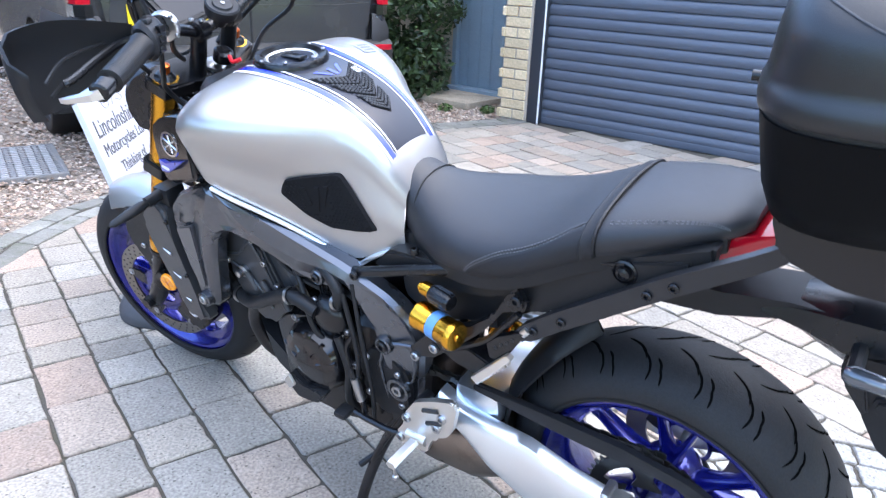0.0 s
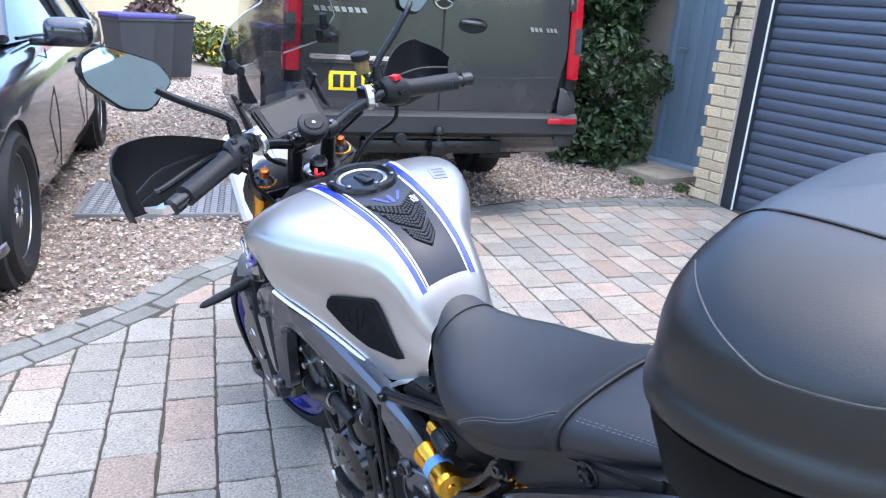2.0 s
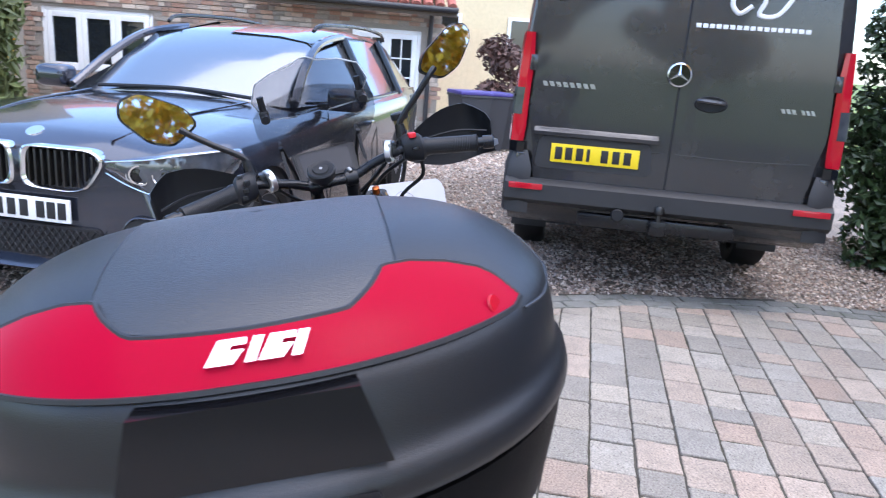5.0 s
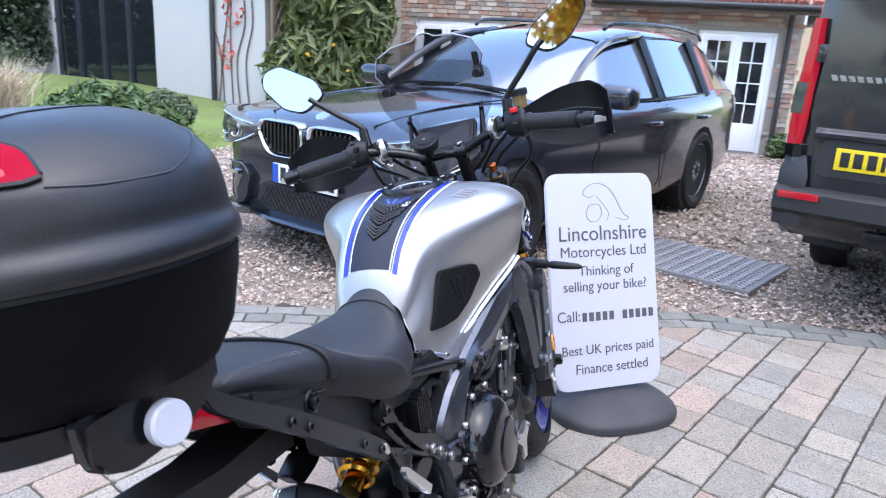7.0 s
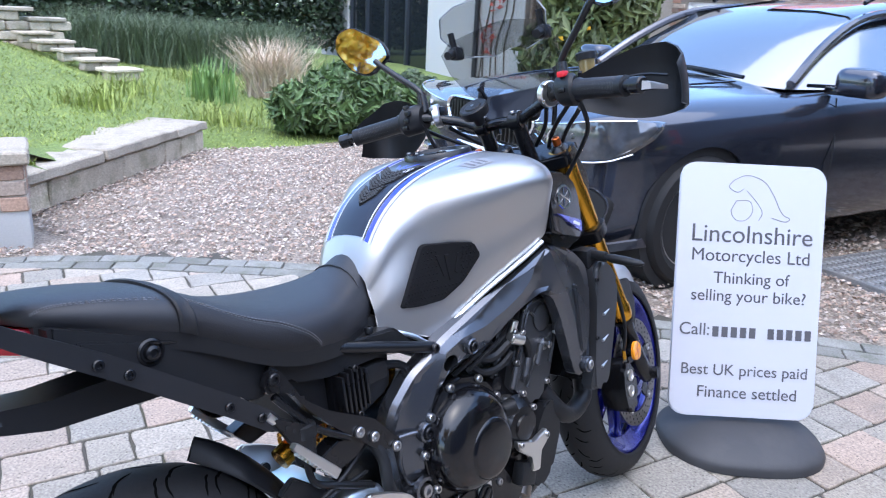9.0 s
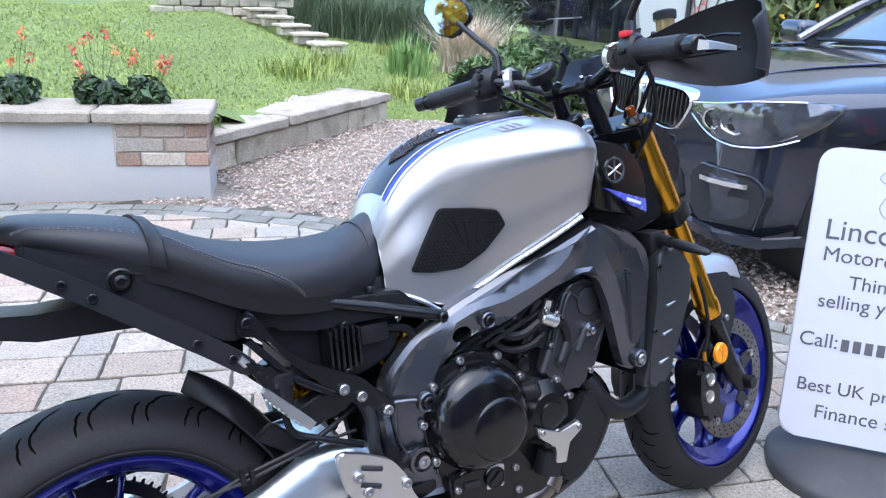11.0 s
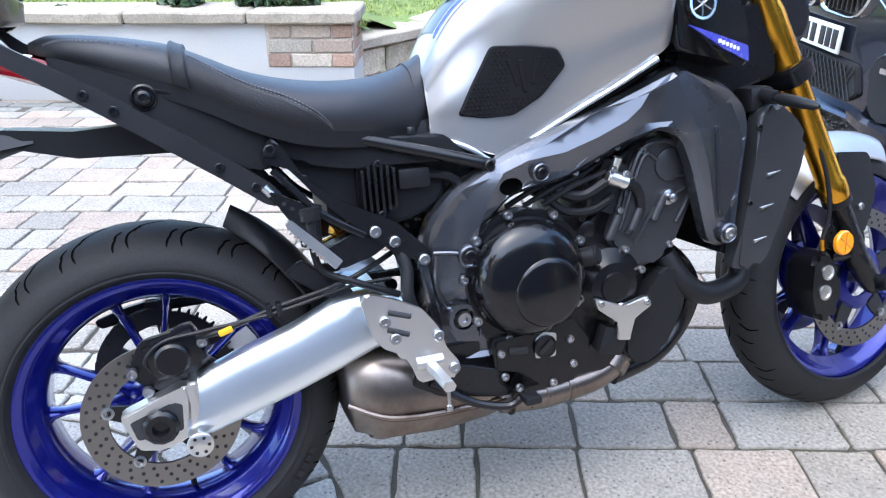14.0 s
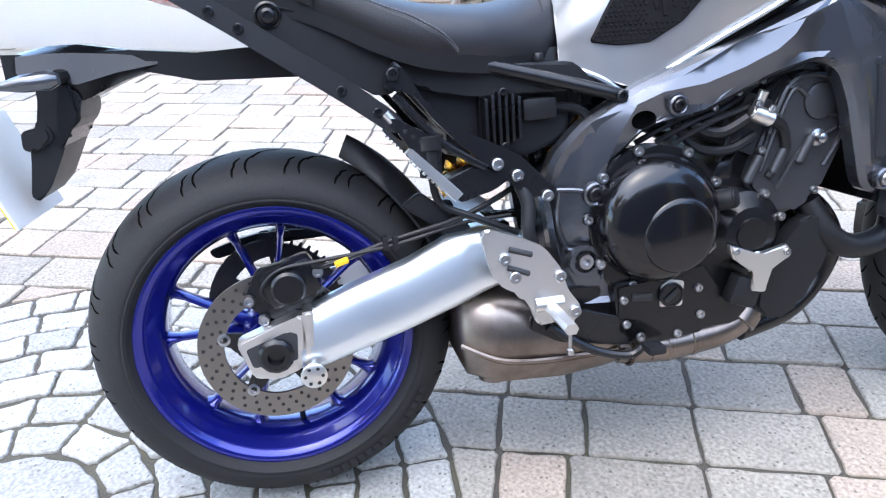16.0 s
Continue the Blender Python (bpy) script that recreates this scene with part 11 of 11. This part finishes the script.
# ---- the block paving, piece by piece ----
pavement = sheet("pavement", -9, 3.4, -3.9, 5.0, 63, 46, lambda x, y: -0.0065, M_JOINT, keep=lambda x, y: x < edge_x(y) - 0.06)
tagged(pavement, "tumbled block paving in mixed grey, buff and pink, with mossy joints", "paving", kind="structure")
M_PAVER_ISLE = mat("paver_stone_joined", (0.95, 0.95, 0.95), 0.85, var=0.14, scale=11, grain=0.30, grain_scale=130, bump=0.006, bump_scale=80, pits=0.65, pit_scale=100, island=0.16, dirt=(0.15, 0.142, 0.125), dirt_amt=0.5, dirt_scale=9, palette=PAVER_TINTS, spec=0.25)
CU, CN = Vector((0.945, -0.327)), Vector((0.327, 0.945))
RING_C, RING_R = Vector((-0.515, -0.01)), 0.80
COURSE = 0.1605


def clip(poly, point, normal):
    """Keeps the part of a polygon on the side to which normal points."""
    out = []
    for i, p in enumerate(poly):
        q = poly[(i + 1) % len(poly)]
        dp, dq = (p - point).dot(normal), (q - point).dot(normal)
        if dp >= 0:
            out.append(p)
        if dp * dq < 0:
            out.append(p + (q - p) * (dp / (dp - dq)))
    return out


def shrink(poly, d):
    """The polygon with each side moved inwards by d."""
    for _ in range(1):
        res = poly
        for i in range(len(poly)):
            p, q = poly[i], poly[(i + 1) % len(poly)]
            e = q - p
            if e.length < 1e-4:
                continue
            n = Vector((-e.y, e.x)).normalized()
            res = clip(res, p + n * d, n)
            if len(res) < 3:
                return []
    return res


def paver(poly, dz, rnd):
    """Verts and faces of a worn block with soft corners; its top lies at dz."""
    poly = shrink(poly, 0.0027)
    if len(poly) < 3:
        return None
    soft = []
    for i, p in enumerate(poly):
        a, b = poly[i - 1], poly[(i + 1) % len(poly)]
        r = 0.004 + 0.007 * rnd.random()
        ra, rb = min(r, (a - p).length * 0.4), min(r, (b - p).length * 0.4)
        soft.append(p + (a - p).normalized() * ra)
        soft.append(p + (b - p).normalized() * rb)
        # a worn, slightly wavy side
        side = b - p
        if side.length > 0.06:
            across = Vector((-side.y, side.x)).normalized()
            for f in (0.3, 0.52, 0.74):
                soft.append(p + side * (f + rnd.uniform(-0.06, 0.06)) + across * rnd.uniform(-0.0010, 0.0042))
    c = sum(soft, Vector((0, 0))) / len(soft)
    tilt = Vector((rnd.uniform(-0.012, 0.012), rnd.uniform(-0.012, 0.012)))
    vs, k = [], len(soft)
    for z, d in ((-0.05, 0.0), (-0.005, 0.0), (-0.0013, 0.0018), (0.0, 0.0050)):
        for p in soft:
            q = p + (c - p).normalized() * d
            vs.append((q.x, q.y, z + dz + tilt.dot(q - c)))
    fs = []
    for j in range(3):
        for i in range(k):
            fs.append((j * k + i, j * k + (i + 1) % k, (j + 1) * k + (i + 1) % k, (j + 1) * k + i))
    fs.append(tuple(3 * k + i for i in range(k)))
    return vs, fs, c


def ccw(poly):
    a = sum(p.x * q.y - q.x * p.y for p, q in zip(poly, poly[1:] + poly[:1]))
    return poly if a > 0 else poly[::-1]


rnd = random.Random(4)
blocks = []
k = -30
while k < 32:
    off = 0.106 + COURSE * k
    s = -9.5 + rnd.random() * 0.2
    while s < 5.0:
        L = rnd.choice((0.125, 0.165, 0.165, 0.21, 0.21, 0.24, 0.245))
        poly = [CU * s + CN * off, CU * (s + L) + CN * off, CU * (s + L) + CN * (off + COURSE), CU * s + CN * (off + COURSE)]
        s += L
        c = sum(poly, Vector((0, 0))) / 4
        if c.y < -3.75 or c.x < -4.6 or c.y > 4.6:
            continue
        e = edge_x(c.y)
        if c.x > e - 0.05:
            continue
        slope = (edge_x(c.y + 0.05) - edge_x(c.y - 0.05)) / 0.1
        n = Vector((-1, slope)).normalized()
        poly = clip(ccw(poly), Vector((e, c.y)) + n * 0.216, n)
        if len(poly) < 3:
            continue
        d = c - RING_C
        if d.length < RING_R + 0.25:
            u = d.normalized()
            poly = clip(poly, RING_C + u * RING_R, u)
            if len(poly) < 3:
                continue
        blocks.append((poly, 0))
    k += 1
# the round feature: a centre stone and rings of small setts
blocks.append(([RING_C + Vector((math.cos(a), math.sin(a))) * 0.185 for a in np.linspace(0, 2 * math.pi, 14, endpoint=False)], 1))
r0 = 0.19
while r0 < RING_R - 0.03:
    w = 0.087
    r1 = min(r0 + w, RING_R)
    n = max(12, round(2 * math.pi * (r0 + w / 2) / rnd.choice((0.10, 0.115, 0.125))))
    a0 = rnd.random()
    for i in range(n):
        a, b = a0 + 2 * math.pi * i / n, a0 + 2 * math.pi * (i + 1) / n
        blocks.append(([RING_C + Vector((math.cos(t), math.sin(t))) * r for t, r in ((a, r0), (b, r0), (b, r1), (a, r1))], 1))
    r0 = r1
# two border rows of grey setts along the gravel
ys = [-4.2 + 0.02 * i for i in range(430)]
line = [Vector((edge_x(y), y)) for y in ys]
acc, marks = 0.0, [0]
for i in range(1, len(line)):
    acc += (line[i] - line[i - 1]).length
    if acc > 0.165:
        marks.append(i)
        acc = 0.0
for row, (o0, o1) in enumerate(((0.010, 0.108), (0.112, 0.212))):
    for a, b in zip(marks, marks[1:]):
        sh = (b - a) // 2 if row else 0
        a2, b2 = min(a + sh, len(line) - 1), min(b + sh, len(line) - 1)
        if b2 <= a2:
            continue
        ta, tb = [(line[min(i + 2, len(line) - 1)] - line[max(i - 2, 0)]).normalized() for i in (a2, b2)]
        na, nb = Vector((-ta.y, ta.x)), Vector((-tb.y, tb.x))
        blocks.append(([line[a2] + na * o0, line[b2] + nb * o0, line[b2] + nb * o1, line[a2] + na * o1], 2))

near, rest = [], [[], [], []]
for poly, grey in blocks:
    poly = ccw(poly)
    c = sum(poly, Vector((0, 0))) / len(poly)
    got = paver(poly, rnd.uniform(-0.003, 0.002), rnd)
    if got:
        # the stretch beside the motorcycle
        score = abs(c.x - 0.7) * 0.8 + abs(c.y - 0.1)
        near.append((score, got, grey))
near.sort(key=lambda q: q[0])
for i, (score, (vs, fs, c), grey) in enumerate(near):
    if i < 300:
        me = bpy.data.meshes.new("paver")
        me.from_pydata([(x - c.x, y - c.y, z) for x, y, z in vs], [], fs)
        me.materials.append((M_PAVER, M_PAVER_GREY, M_PAVER_DARK)[grey])
        o = new("paver", me)
        o.location = (c.x, c.y, 0)
        o.parent = pavement
    else:
        base = len(rest[grey]) and rest[grey][-1][2]
        rest[grey].append((vs, [tuple(v + base for v in f) for f in fs], base + len(vs)))
M_PAVER_GREY_ISLE = mat("paver_stone_grey_joined", (0.29, 0.285, 0.272), 0.85, var=0.14, scale=11, grain=0.30, grain_scale=130, bump=0.006, bump_scale=80, pits=0.65, pit_scale=100, island=0.18, dirt=(0.15, 0.142, 0.125), dirt_amt=0.5, dirt_scale=9, spec=0.25)
for group, m in ((rest[0], M_PAVER_ISLE), (rest[1], M_PAVER_GREY_ISLE), (rest[2], M_PAVER_DARK)):
    me = bpy.data.meshes.new("pavers")
    me.from_pydata([v for g in group for v in g[0]], [], [f for g in group for f in g[1]])
    me.materials.append(m)
    o = new("pavers", me)
    o.parent = pavement
    tagged(o, kind="stuff")
